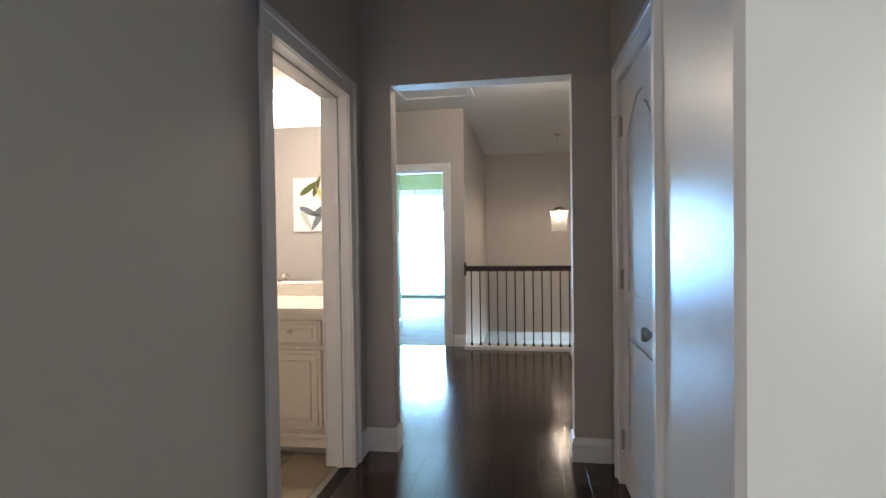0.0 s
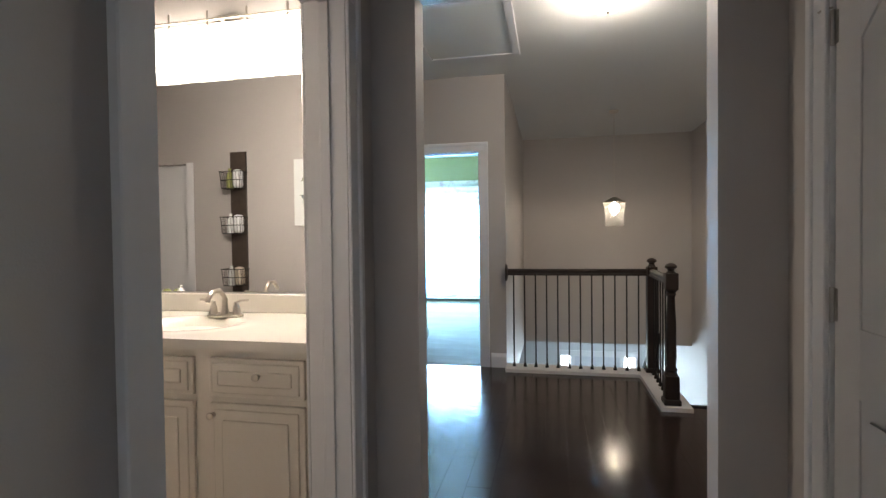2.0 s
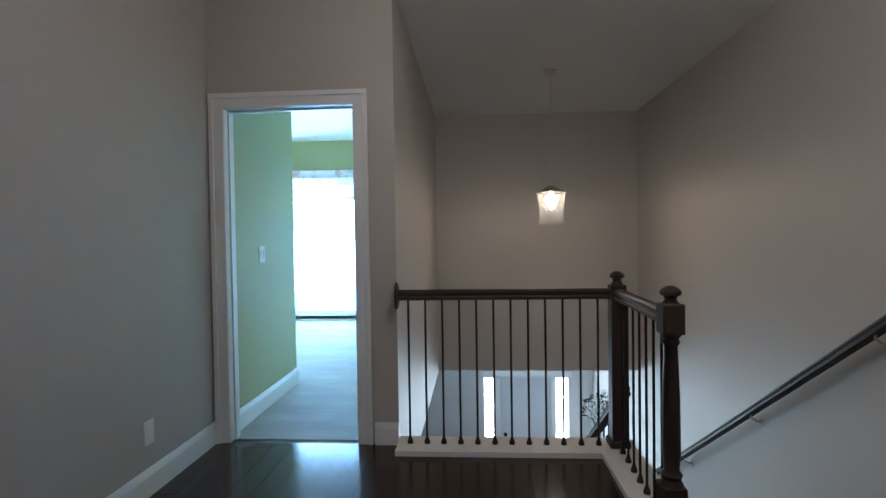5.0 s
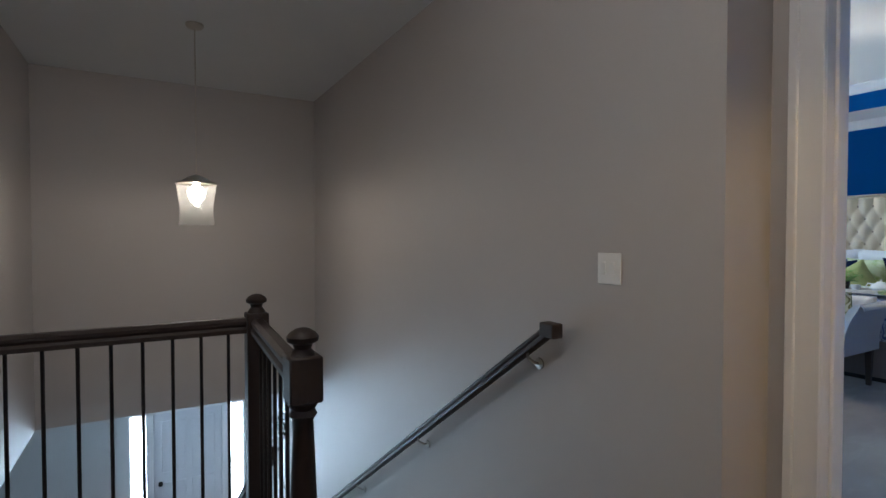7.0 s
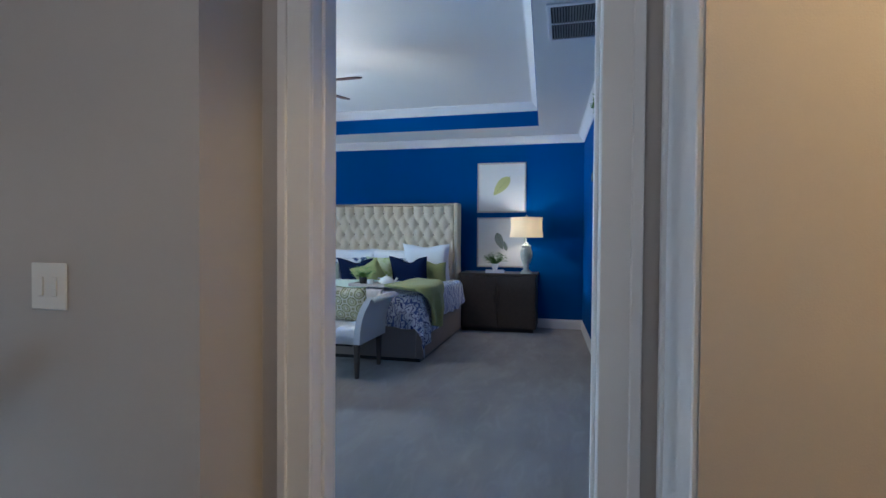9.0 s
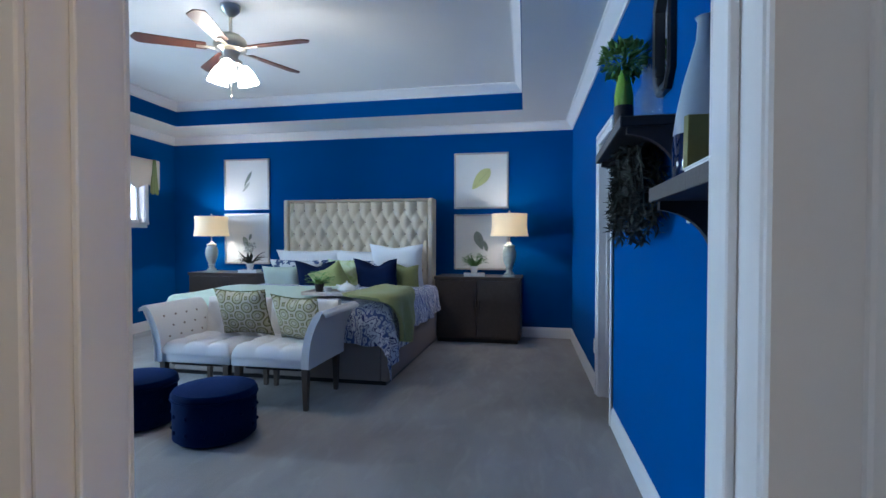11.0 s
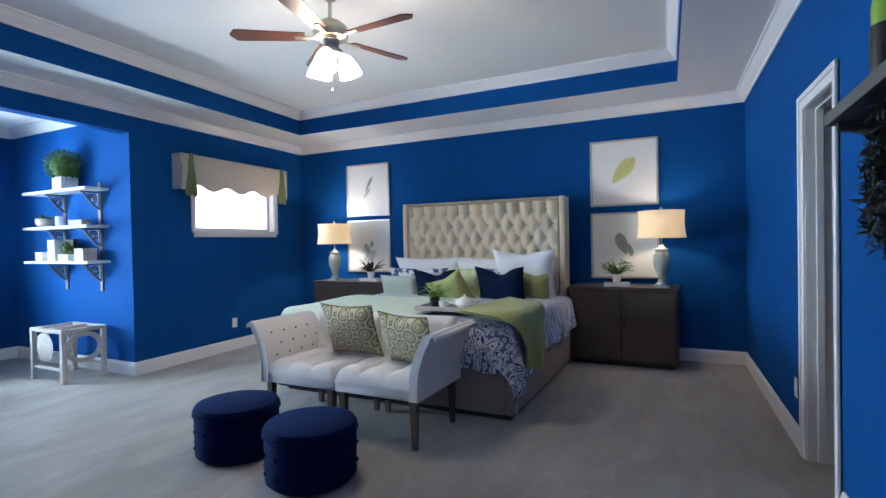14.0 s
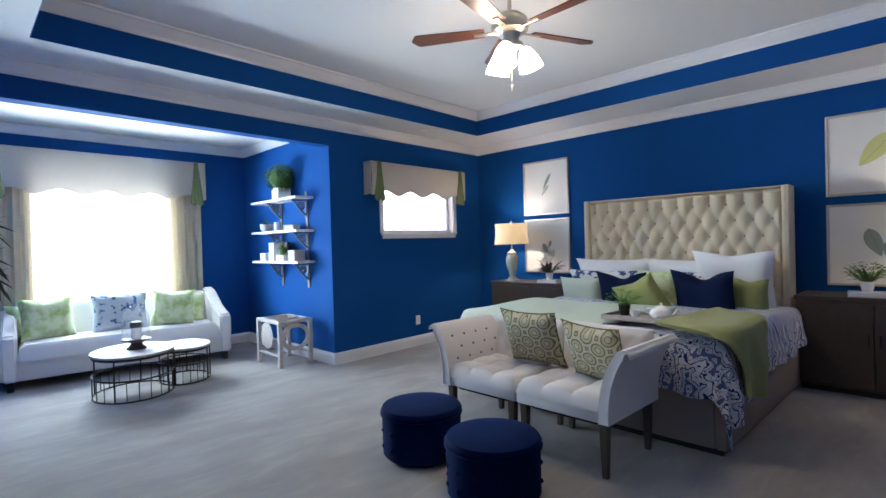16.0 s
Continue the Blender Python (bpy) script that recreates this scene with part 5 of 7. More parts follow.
lathe(bm, [(0.03, 0), (0.03, 0.008), (0.012, 0.012), (0.012, 0.03), (0.028, 0.045), (0.02, 0.06), (0.004, 0.063)], 16)
bmesh.ops.transform(bm, matrix=pose(1.22, 13.43, -2.2, 90), verts=bm.verts[:])
part("door_knob", bm, M["iron"], fd, "", True)
struct("backdrop_front", [(0.5, 2.7, 13.9, 13.92, -3.2, -0.9)], M["glow_day"])

tb = thing("console_table", pose(2.60, 12.45, LF), "narrow white console table in the foyer", "table")
bm = bmesh.new()
box(bm, -0.15, 0.12, -0.4, 0.4, 0.88, 0.92, 0.005)
part("tabletop", bm, M["trim"], tb)
for x in (-0.12, 0.09):
    for y in (-0.37, 0.37):
        bm = bmesh.new()
        box(bm, x - 0.02, x + 0.02, y - 0.02, y + 0.02, 0, 0.88, 0.003)
        part("leg", bm, M["trim"], tb)
vs = thing("flower_vase", pose(2.58, 12.45, LF + 0.92), "tall glass vase of white and dark flowers on the foyer console", "vase")
bm = bmesh.new()
lathe(bm, [(0.05, 0), (0.04, 0.1), (0.05, 0.35), (0.09, 0.60), (0.085, 0.60), (0.04, 0.34), (0.03, 0.1)], 18)
part("vase_body", bm, M["ceramic"], vs, "", True)
rng = random.Random(8)
bm = bmesh.new()
for k in range(9):
    a, r = rng.random() * 6.28, 0.06 + 0.14 * rng.random()
    clump(bm, (r * math.cos(a), r * math.sin(a), 0.78 + 0.28 * rng.random()), 0.065, 60, 0.04, rng)
part("white_blooms", bm, M["ceramic"], vs)
bm = bmesh.new()
for k in range(6):
    a, r = rng.random() * 6.28, 0.05 + 0.12 * rng.random()
    clump(bm, (r * math.cos(a), r * math.sin(a), 0.62 + 0.40 * rng.random()), 0.07, 40, 0.06, rng)
    tube(bm, [(0, 0, 0.4), (r * math.cos(a), r * math.sin(a), 0.9)], 0.003, 4)
part("foliage", bm, M["leafgray"], vs)


# ---- windows ----
def window(name, axis_y, x0, x1, z0, z1, outer, rail=None, label=""):
    """A window in a wall that faces -y; its frame sits towards the outside."""
    w = new(name)
    w["kind"] = "structure"
    w["label"] = label
    bm = bmesh.new()
    t = 0.045
    for a in ((x0, x1, z1 - t, z1), (x0, x1, z0, z0 + t), (x0, x0 + t, z0 + t, z1 - t), (x1 - t, x1, z0 + t, z1 - t)):
        box(bm, a[0], a[1], outer - 0.05, outer - 0.01, a[2], a[3], 0.004)
    if rail:
        box(bm, x0 + t, x1 - t, outer - 0.045, outer - 0.015, rail - 0.012, rail + 0.012, 0.003)
    part("window_frame", bm, M["trim"], w)
    bm = bmesh.new()
    box(bm, x0 + t, x1 - t, outer - 0.032, outer - 0.028, z0 + t, z1 - t)
    part("pane", bm, M["glass"], w, "clear window glass").visible_shadow = False
    bm = bmesh.new()
    box(bm, x0 - 0.05, x1 + 0.05, axis_y - 0.035, outer - 0.05, z0 - 0.022, z0 + 0.004, 0.004)
    box(bm, x0 - 0.03, x1 + 0.03, axis_y - 0.016, axis_y, z0 - 0.07, z0 - 0.022, 0.003)
    part("window_sill", bm, M["trim"], w)
    bm = bmesh.new()
    for a in ((x0 - 0.06, x0, z0, z1), (x1, x1 + 0.06, z0, z1), (x0 - 0.06, x1 + 0.06, z1, z1 + 0.07)):
        box(bm, a[0], a[1], axis_y - 0.015, axis_y, a[2], a[3], 0.003)
    part("window_casing", bm, M["trim"], w)
    bm = bmesh.new()
    for a in ((x0, x0 + 0.008, z0, z1), (x1 - 0.008, x1, z0, z1), (x0 + 0.008, x1 - 0.008, z1 - 0.008, z1)):
        box(bm, a[0], a[1], axis_y + 0.002, outer - 0.052, a[2], a[3])
    part("window_jamb", bm, M["trim"], w)


window("window_north", BN, 7.225, 8.55, 1.50, 2.25, BO, None, "small high window with white frame in the blue wall")
window("window_sitting", 13.14, 3.98, 5.40, 0.78, 2.2, 13.27, None, "wide window with white frame in the sitting alcove")
window("window_green_room", 12.28, -2.95, -0.1, 0.10, 2.15, 12.4, 1.25, "wide window of the green room, blown out with daylight")
struct("backdrop_sitting", [(2.2, 8.2, 13.9, 13.92, -0.6, 3.6)], M["glow_day"])
# Unseen glowing sheet, added for light and reflections from the south.
M["glow_south"] = mat("overcast_daylight", (0.9, 0.9, 0.9), 0.9, grain=0, blotch=0, emit=1.3, ecol=(0.93, 0.95, 1.0))
struct("backdrop_south", [(-3.6, 6.8, -2.4, -2.38, -0.6, 4.6)], M["glow_south"])
struct("backdrop_north", [(6.60, 10.5, 11.6, 11.62, 0.6, 3.4)], M["glow_day"])
struct("backdrop_green_room", [(-3.6, 0.4, 13.0, 13.02, -0.2, 2.8)], M["bluesky"])


def valance(name, x0, x1, z0, z1, y, drop, label, tails=True):
    v = thing(name, pose(0, 0, 0), label, "valance")
    d = 0.14
    waves = max(3, round((x1 - x0) / 0.42))
    def front(u, w, off):
        x = x0 + (x1 - x0) * u
        zl = z0 + drop * (0.5 - 0.5 * math.cos(2 * math.pi * waves * u)) * 0.9
        z = z1 + (zl - z1) * w
        bulge = 0.012 * math.sin(math.pi * w) * (1 + 0.6 * math.sin(9 * u * (x1 - x0) + 2 * w))
        return (x, y - d - off - bulge, z)
    bm = bmesh.new()
    closed_sheet(bm, 60, 10, lambda u, w: front(u, w, 0.008), lambda u, w: front(u, w, 0))
    part("valance_cloth", bm, M["valance"], v, "", True)
    bm = bmesh.new()
    box(bm, x0, x1, y - d, y, z1 - 0.03, z1, 0.004)
    part("mounting_board", bm, M["valance"], v)
    for s, xe in ((-1, x0), (1, x1)):
        bm = bmesh.new()
        box(bm, min(xe, xe + s * 0.01), max(xe, xe + s * 0.01), y - d - 0.01, y, z0 + 0.01, z1, 0.003)
        part("return", bm, M["valance"], v)
        if tails:
            bm = bmesh.new()
            w = 0.085
            cx = xe - s * (w + 0.03)
            def fold(u, q, off):
                ww = w * (0.25 + 0.75 * q)
                return (cx + (2 * u - 1) * ww, y - d - 0.02 - off - 0.014 * abs(math.sin(3 * math.pi * u)), z1 + 0.005 + (z0 - 0.05 - z1) * q - 0.03 * abs(math.sin(2 * math.pi * u)) * q)
            closed_sheet(bm, 18, 6, lambda u, q: fold(u, q, 0.006), lambda u, q: fold(u, q, 0))
            part("green_jabot", bm, M["valgreen"], v, "folded olive green corner jabot", True)


valance("valance", 6.94, 8.66, 1.955, 2.36, BN, 0.07, "cream window valance with scalloped hem and olive green corners")
valance("valance", 3.56, 5.82, 2.02, 2.52, 13.14, 0.07, "wide cream window valance with scalloped hem and olive green corners")
M["pinkprint"] = speckle("pink_on_white_print", (0.76, 0.74, 0.74), (0.60, 0.46, 0.46), 9, 0.50, 0.68)
translucent(M["pinkprint"], 0.5)
gv = thing("roman_shade", pose(0, 0, 0), "pale floral fabric shade over the green room window", "blind")
bm = bmesh.new()
closed_sheet(bm, 40, 12, lambda u, w: (-3.0 + 2.95 * u, 12.20 - 0.02 * abs(math.sin(4 * math.pi * w)), 2.32 - 0.46 * w), lambda u, w: (-3.0 + 2.95 * u, 12.27, 2.32 - 0.46 * w))
part("shade_cloth", bm, M["pinkprint"], gv, "", True)


def curtain(x0, x1, label):
    c = thing("curtain_panel", pose(0, 0, 0), label, "curtain", "curtains of the sitting window")
    def f(u, w, off):
        x = x0 + (x1 - x0) * u
        a = 2 * math.pi * u * (x1 - x0) / 0.10
        return (x, 13.07 - 0.028 * math.sin(a) - 0.008 * math.sin(2.3 * a + 3 * w) + off, 2.30 - 2.29 * w)
    bm = bmesh.new()
    closed_sheet(bm, 54, 14, lambda u, w: f(u, w, -0.003), lambda u, w: f(u, w, 0.003))
    part("curtain_cloth", bm, M["curtain"], c, "", True)


curtain(5.33, 5.77, "beige curtain panel hanging in folds beside the sofa")
curtain(3.60, 4.03, "beige curtain panel hanging in folds beside the sofa")


# ---- ceiling fittings ----
vt = thing("return_air_vent", pose(5.28, 5.36, HC), "white return air grille in the bedroom ceiling", "vent")
bm = bmesh.new()
for a in ((-0.30, 0.30, 0.17, 0.195), (-0.30, 0.30, -0.17, -0.145), (-0.30, -0.27, -0.145, 0.17), (0.27, 0.30, -0.145, 0.17), (-0.006, 0.006, -0.145, 0.17)):
    box(bm, *a, -0.012, 0, 0.002)
part("frame", bm, M["trim"], vt)
# Flat dark sheet: the shade behind the slats is put into its colour.
bm = bmesh.new()
box(bm, -0.27, 0.27, -0.145, 0.17, -0.003, -0.001)
part("backing", bm, M["ventshade"], vt)
bmv = bmesh.new()
box(bmv, -0.27, 0.27, -0.006, 0.006, -0.0012, 0.0012, m=pose(0, 0, 0, 40))
vme = bpy.data.meshes.new("slat")
bmv.to_mesh(vme)
bmv.free()
vme.materials.append(M["slat"])
for k in range(17):
    o = new("slat", vme)
    o.parent, o.location = vt, (0, -0.135 + 0.018 * k, -0.008)
for x, y, nm in ((7.65, 10.51, 0.06), (8.89, 6.23, 0.03), (4.52, 12.59, 0.03), (4.62, 12.12, 0.06)):
    dl = thing("recessed_ceiling_fitting", pose(x, y, HC), "small round white recessed fitting in the ceiling", "ceiling fitting")
    bm = bmesh.new()
    lathe(bm, [(nm * 1.35, 0), (nm * 1.3, -0.006), (nm, -0.007), (nm * 0.9, -0.002)], 24)
    part("trim_ring", bm, M["plate"], dl, "", True)


def ceiling_fan():
    f = thing("ceiling_fan", pose(6.03, 7.91, 0), "five-blade cherry wood ceiling fan with lit glass shades", "ceiling fan")
    def lt(nm, prof, m, lab=""):
        bm = bmesh.new()
        lathe(bm, prof, 28)
        return part(nm, bm, m, f, lab, True)
    lt("canopy", [(0.075, 3.08), (0.07, 3.04), (0.03, 3.00), (0.014, 2.99)], M["fanmetal"])
    lt("downrod", [(0.013, 3.0), (0.013, 2.855)], M["fanmetal"])
    lt("motor_housing", [(r_, z_ - 0.045) for r_, z_ in ((0.03, 2.91), (0.07, 2.90), (0.115, 2.865), (0.125, 2.82), (0.115, 2.785), (0.07, 2.77), (0.055, 2.74), (0.055, 2.71), (0.085, 2.70), (0.08, 2.675), (0.02, 2.665))], M["fanmetal"])
    for k in range(5):
        a = -93 + 72 * k
        bm = bmesh.new()
        m = pose(0, 0, 2.75, 0, 0, a) @ pose(0, 0, 0, 11)
        n = 14
        pts = []
        for i in range(n + 1):
            u = i / n
            x = 0.17 + 0.50 * u
            w = 0.045 + 0.020 * u
            if u > 0.9:
                w *= math.sqrt(max(0.02, 1 - ((u - 0.9) / 0.1) ** 2))
            pts.append((x, w))
        out = pts + [(x, -w) for x, w in pts[::-1]]
        up = [bm.verts.new((x, y, 0.004)) for x, y in out]
        lo = [bm.verts.new((x, y, -0.004)) for x, y in out]
        bm.faces.new(up)
        bm.faces.new(lo[::-1])
        for i in range(len(out)):
            j = (i + 1) % len(out)
            bm.faces.new((up[j], up[i], lo[i], lo[j]))
        bmesh.ops.recalc_face_normals(bm, faces=bm.faces[:])
        bmesh.ops.transform(bm, matrix=m, verts=bm.verts[:])
        b = part("blade", bm, M["blade"], f, "cherry brown fan blade")
        bm = bmesh.new()
        box(bm, 0.09, 0.24, -0.018, 0.018, -0.012, -0.005, 0.003, m=m)
        part("blade_iron", bm, M["fanmetal"], b)
    for a in (200, 320, 80):
        x, y = 0.10 * math.cos(radians(a)), 0.10 * math.sin(radians(a))
        bm = bmesh.new()
        tube(bm, [(0, 0, 2.645), (x * 0.7, y * 0.7, 2.64), (x, y, 2.625)], 0.010, 8)
        part("light_arm", bm, M["fanmetal"], f, "", True)
        bm = bmesh.new()
        prof = [(0.022, 0.02), (0.042, 0.0), (0.064, -0.05), (0.075, -0.095), (0.080, -0.125)]
        lathe(bm, prof, 20)
        bmesh.ops.transform(bm, matrix=pose(x, y, 2.615, 0, 0, a) @ pose(0, 0, 0, 0, -18), verts=bm.verts[:])
        s = part("glass_shade", bm, M["bulb"], f, "glowing frosted glass bell shade", True)
        s.visible_shadow = False
    bm = bmesh.new()
    tube(bm, [(0.02, 0.01, 2.63), (0.02, 0.01, 2.40)], 0.0018, 5)
    lathe(bm, [(0.002, 2.40), (0.007, 2.39), (0.007, 2.37), (0.002, 2.36)], 8, (0.02, 0.01, 0))
    part("pull_chain", bm, M["fanmetal"], f)


ceiling_fan()


# ---- bedroom ----
def headboard(bed):
    w, h = 1.93, 1.10
    bm = bmesh.new()
    nu, nv = 190, 96
    def front(u, v):
        y, z = 6.985 + u * w, 0.67 + v * h
        edge = min(1, min(u, 1 - u) / 0.012, (1 - v) / 0.02)
        return (8.792 - 0.055 * tuft(y - 6.985, min(z - 1.655, 0), 0.155, 0.310) * edge, y, z)
    closed_sheet(bm, nu, nv, front, lambda u, v: (8.86, 6.985 + u * w, 0.67 + v * h))
    part("tufted_panel", bm, M["cream"], bed, "diamond-tufted cream upholstered headboard panel", True)
    bm = bmesh.new()
    box(bm, 8.86, 8.98, 6.93, 8.97, 0.05, 1.80, 0.012, 2)
    part("headboard_back", bm, M["cream"], bed)
    for y0, y1 in ((6.925, 6.985), (8.915, 8.975)):
        bm = bmesh.new()
        box(bm, 8.735, 8.90, y0, y1, 0.02, 1.80, 0.015, 3)
        part("headboard_wing", bm, M["cream"], bed, "", True)
        bm = bmesh.new()
        for k in range(58):
            z = 0.10 + 0.029 * k
            bmesh.ops.create_icosphere(bm, subdivisions=1, radius=0.006, matrix=pose(8.735, (y0 + y1) / 2, z))
        part("nailhead_trim", bm, M["silver"], bed)["kind"] = "stuff"
    bm = bmesh.new()
    box(bm, 8.775, 8.90, 6.985, 8.915, 1.782, 1.80, 0.01, 2)
    part("top_rail", bm, M["cream"], bed, "", True)
    # Buttons darker than the cream panel: dimple shade put into their colour.
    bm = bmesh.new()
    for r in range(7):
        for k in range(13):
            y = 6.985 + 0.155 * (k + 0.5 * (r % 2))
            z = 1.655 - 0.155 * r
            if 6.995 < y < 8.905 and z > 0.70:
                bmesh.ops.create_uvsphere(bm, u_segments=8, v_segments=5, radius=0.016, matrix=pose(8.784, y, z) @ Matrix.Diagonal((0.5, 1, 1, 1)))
    part("tufting_buttons", bm, M["bed"], bed, "tufting buttons in darker taupe that paints in the dimple shade")["kind"] = "stuff"


def make_bed():
    b = thing("bed", pose(0, 0, 0), "king bed with a cream diamond-tufted headboard and taupe upholstered base", "bed")
    bm = bmesh.new()
    box(bm, 6.68, 8.86, 6.85, 6.92, 0.04, 0.37, 0.012, 2)
    part("side_rail", bm, M["bed"], b, "", True)
    bm = bmesh.new()
    box(bm, 6.68, 8.86, 8.98, 9.05, 0.04, 0.37, 0.012, 2)
    part("side_rail", bm, M["bed"], b, "", True)
    bm = bmesh.new()
    box(bm, 6.68, 6.75, 6.92, 8.98, 0.04, 0.37, 0.012, 2)
    part("foot_rail", bm, M["bed"], b, "", True)
    bm = bmesh.new()
    box(bm, 6.71, 8.84, 6.88, 9.02, 0.0, 0.045)
    part("plinth", bm, M["black"], b, "dark recessed bed plinth")
    bm = bmesh.new()
    box(bm, 6.76, 8.75, 6.93, 8.97, 0.30, 0.68, 0.06, 4)
    part("mattress", bm, M["sheet"], b, "", True)
    headboard(b)


make_bed()
RECT = (6.80, 8.70, 6.97, 8.93)
q = thing("quilt", pose(0, 0, 0), "blue and white ikat quilt draped over the side of the bed", "quilt")
bm = bmesh.new()
drape(bm, (6.76, 8.70, 6.93, 8.97), 0.69, [(6.34, 6.38), (8.62, 6.64), (8.62, 9.2), (6.50, 9.2)], 90, 90, 0.07, 0.012, 0.026, 3, 0.014, hem=lambda u, v: Vector((0, (0.10 * math.exp(-((u - 0.45) / 0.16) ** 2) - 0.05 * math.exp(-((u - 0.85) / 0.08) ** 2)) * (1 - v) ** 2, 0)))
part("quilt_cloth", bm, M["ikat"], q, "", True)
c2 = thing("coverlet", pose(0, 0, 0), "pale sage green coverlet folded over the foot of the bed", "blanket")
bm = bmesh.new()
drape(bm, (6.76, 8.70, 6.93, 8.97), 0.705, [(6.46, 7.70), (7.80, 7.55), (7.80, 9.35), (6.46, 9.35)], 46, 50, 0.08, 0.028, 0.012, 5, 0.016)
part("coverlet_cloth", bm, M["sage"], c2, "", True)
t2 = thing("throw_blanket", pose(0, 0, 0), "lime green knitted throw over the corner of the bed", "blanket")
bm = bmesh.new()
drape(bm, (6.76, 8.70, 6.93, 8.97), 0.72, [(6.60, 6.52), (6.90, 6.44), (7.44, 7.12), (6.74, 7.26)], 34, 50, 0.09, 0.066, 0.024, 9, 0.030)
part("throw_cloth", bm, M["lime"], t2, "", True)

PB = "pillows on the bed"
def bp(x, y, z, w, h, t, m, lab, lean=14, turn=0, roll=0, seed=0, droop=0.0, pipe=None):
    pillow(pose(x, y, z + h / 2 * 0.93, 0, 0, 90 + turn) @ pose(0, 0, 0, lean) @ pose(0, 0, 0, 0, roll), w, h, t, m, lab, PB, seed, droop, pipe)


bp(8.60, 8.52, 0.72, 0.92, 0.44, 0.20, M["sheet"], "white king pillow against the headboard", -14, 0, 0, 1)
bp(8.60, 7.72, 0.72, 0.92, 0.44, 0.20, M["sheet"], "white king pillow against the headboard", -14, 0, 0, 2)
bp(8.46, 8.58, 0.68, 0.84, 0.36, 0.16, M["print"], "white pillow with a navy print in front of the king pillow", -16, 0, 0, 3)
bp(8.47, 7.42, 0.68, 0.84, 0.36, 0.16, M["print"], "white pillow with a navy print in front of the king pillow", -16, 0, 0, 4)
bp(8.46, 7.30, 0.63, 0.68, 0.62, 0.18, M["sheet"], "large white square pillow", -12, 0, 0, 5, 0.04)
bp(8.30, 8.77, 0.62, 0.48, 0.34, 0.16, M["sage"], "pale sage square pillow", -14, 4, 0, 6)
bp(8.26, 8.27, 0.58, 0.54, 0.46, 0.16, M["navy"], "navy blue square pillow with a chopped top", -14, 0, 0, 7, 0.14)
bp(8.32, 7.92, 0.62, 0.42, 0.44, 0.14, M["limeprint"], "lime and white patterned square pillow", -14, 0, 0, 8)
bp(8.08, 7.99, 0.58, 0.44, 0.42, 0.16, M["lime"], "lime green square pillow turned on a corner", -22, 6, 24, 9, 0.04)
bp(8.18, 7.47, 0.58, 0.55, 0.50, 0.17, M["navy"], "navy blue square pillow with a chopped top", -14, -3, 0, 10, 0.16)
bp(8.36, 7.16, 0.61, 0.34, 0.40, 0.14, M["lime"], "lime green square pillow", -16, -8, -4, 11, 0.08)

tr = thing("serving_tray", pose(6.99, 7.50, 0.757), "pale wooden serving tray resting on the bed", "tray")
bm = bmesh.new()
box(bm, -0.15, 0.15, -0.25, 0.25, 0.0, 0.012, 0.003)
part("tray_base", bm, M["graywood"], tr)
for a in ((-0.15, -0.138, -0.25, 0.25), (0.138, 0.15, -0.25, 0.25), (-0.138, 0.138, -0.25, -0.238), (-0.138, 0.138, 0.238, 0.25)):
    bm = bmesh.new()
    box(bm, *a, 0.012, 0.034, 0.003)
    part("tray_side", bm, M["graywood"], tr)
tp = thing("teapot", pose(6.96, 7.345, 0.769), "white glazed ceramic teapot on the tray", "teapot")
bm = bmesh.new()
lathe(bm, [(0.042, 0), (0.066, 0.018), (0.080, 0.042), (0.074, 0.066), (0.052, 0.084), (0.035, 0.090)], 24)
tube(bm, [(0.0, -0.07, 0.035), (0.0, -0.10, 0.055), (0.0, -0.12, 0.085)], 0.012, 8)
part("pot", bm, M["ceramic"], tp, "", True)
bm = bmesh.new()
lathe(bm, [(0.044, 0.086), (0.03, 0.098), (0.008, 0.104), (0.012, 0.116), (0.003, 0.122)], 20)
part("lid", bm, M["ceramic"], tp, "", True)
bm = bmesh.new()
tube(bm, [(0, 0.062, 0.074), (0, 0.10, 0.08), (0, 0.115, 0.05), (0, 0.07, 0.028)], 0.007, 8)
part("handle", bm, M["ceramic"], tp, "", True)
cu = thing("cup", pose(6.94, 7.53, 0.769), "white ceramic cup on the tray", "cup")
bm = bmesh.new()
lathe(bm, [(0.02, 0), (0.035, 0.03), (0.04, 0.06), (0.036, 0.06), (0.03, 0.03), (0.01, 0.01)], 18)
part("cup_body", bm, M["ceramic"], cu, "", True)


def potted(name, m, label, pot_r, pot_h, kind, rng, n=46, ln=0.22, mat_leaf="leaf", potm="ceramic", book=True):
    p = thing(name, m, label, "plant")
    bm = bmesh.new()
    lathe(bm, [(pot_r * 0.7, 0), (pot_r * 0.95, pot_h * 0.6), (pot_r, pot_h), (pot_r * 0.88, pot_h), (pot_r * 0.8, pot_h * 0.8), (0.002, pot_h * 0.8)], 20)
    part("pot", bm, M[potm], p, "", True)
    bm = bmesh.new()
    leaves(bm, (0, 0, pot_h * 0.85), n, ln, ln * 0.11, 0.75, 1.0, rng, 0.45, 5, pot_r * 0.6)
    if kind == "fern":
        for _ in range(n * 6):
            a, r = rng.random() * 6.283, ln * (0.15 + 0.75 * rng.random())
            z = pot_h + ln * (0.75 - 0.5 * (r / ln) ** 2) * (0.4 + 0.7 * rng.random())
            leaflet(bm, (r * math.cos(a) * 0.85, r * math.sin(a) * 0.85, z), (math.cos(a), math.sin(a), rng.random() - 0.4), ln * 0.16, ln * 0.06, rng)
    f = part("foliage", bm, M[mat_leaf], p)
    f["kind"] = "stuff"
    return p


rng = random.Random(21)
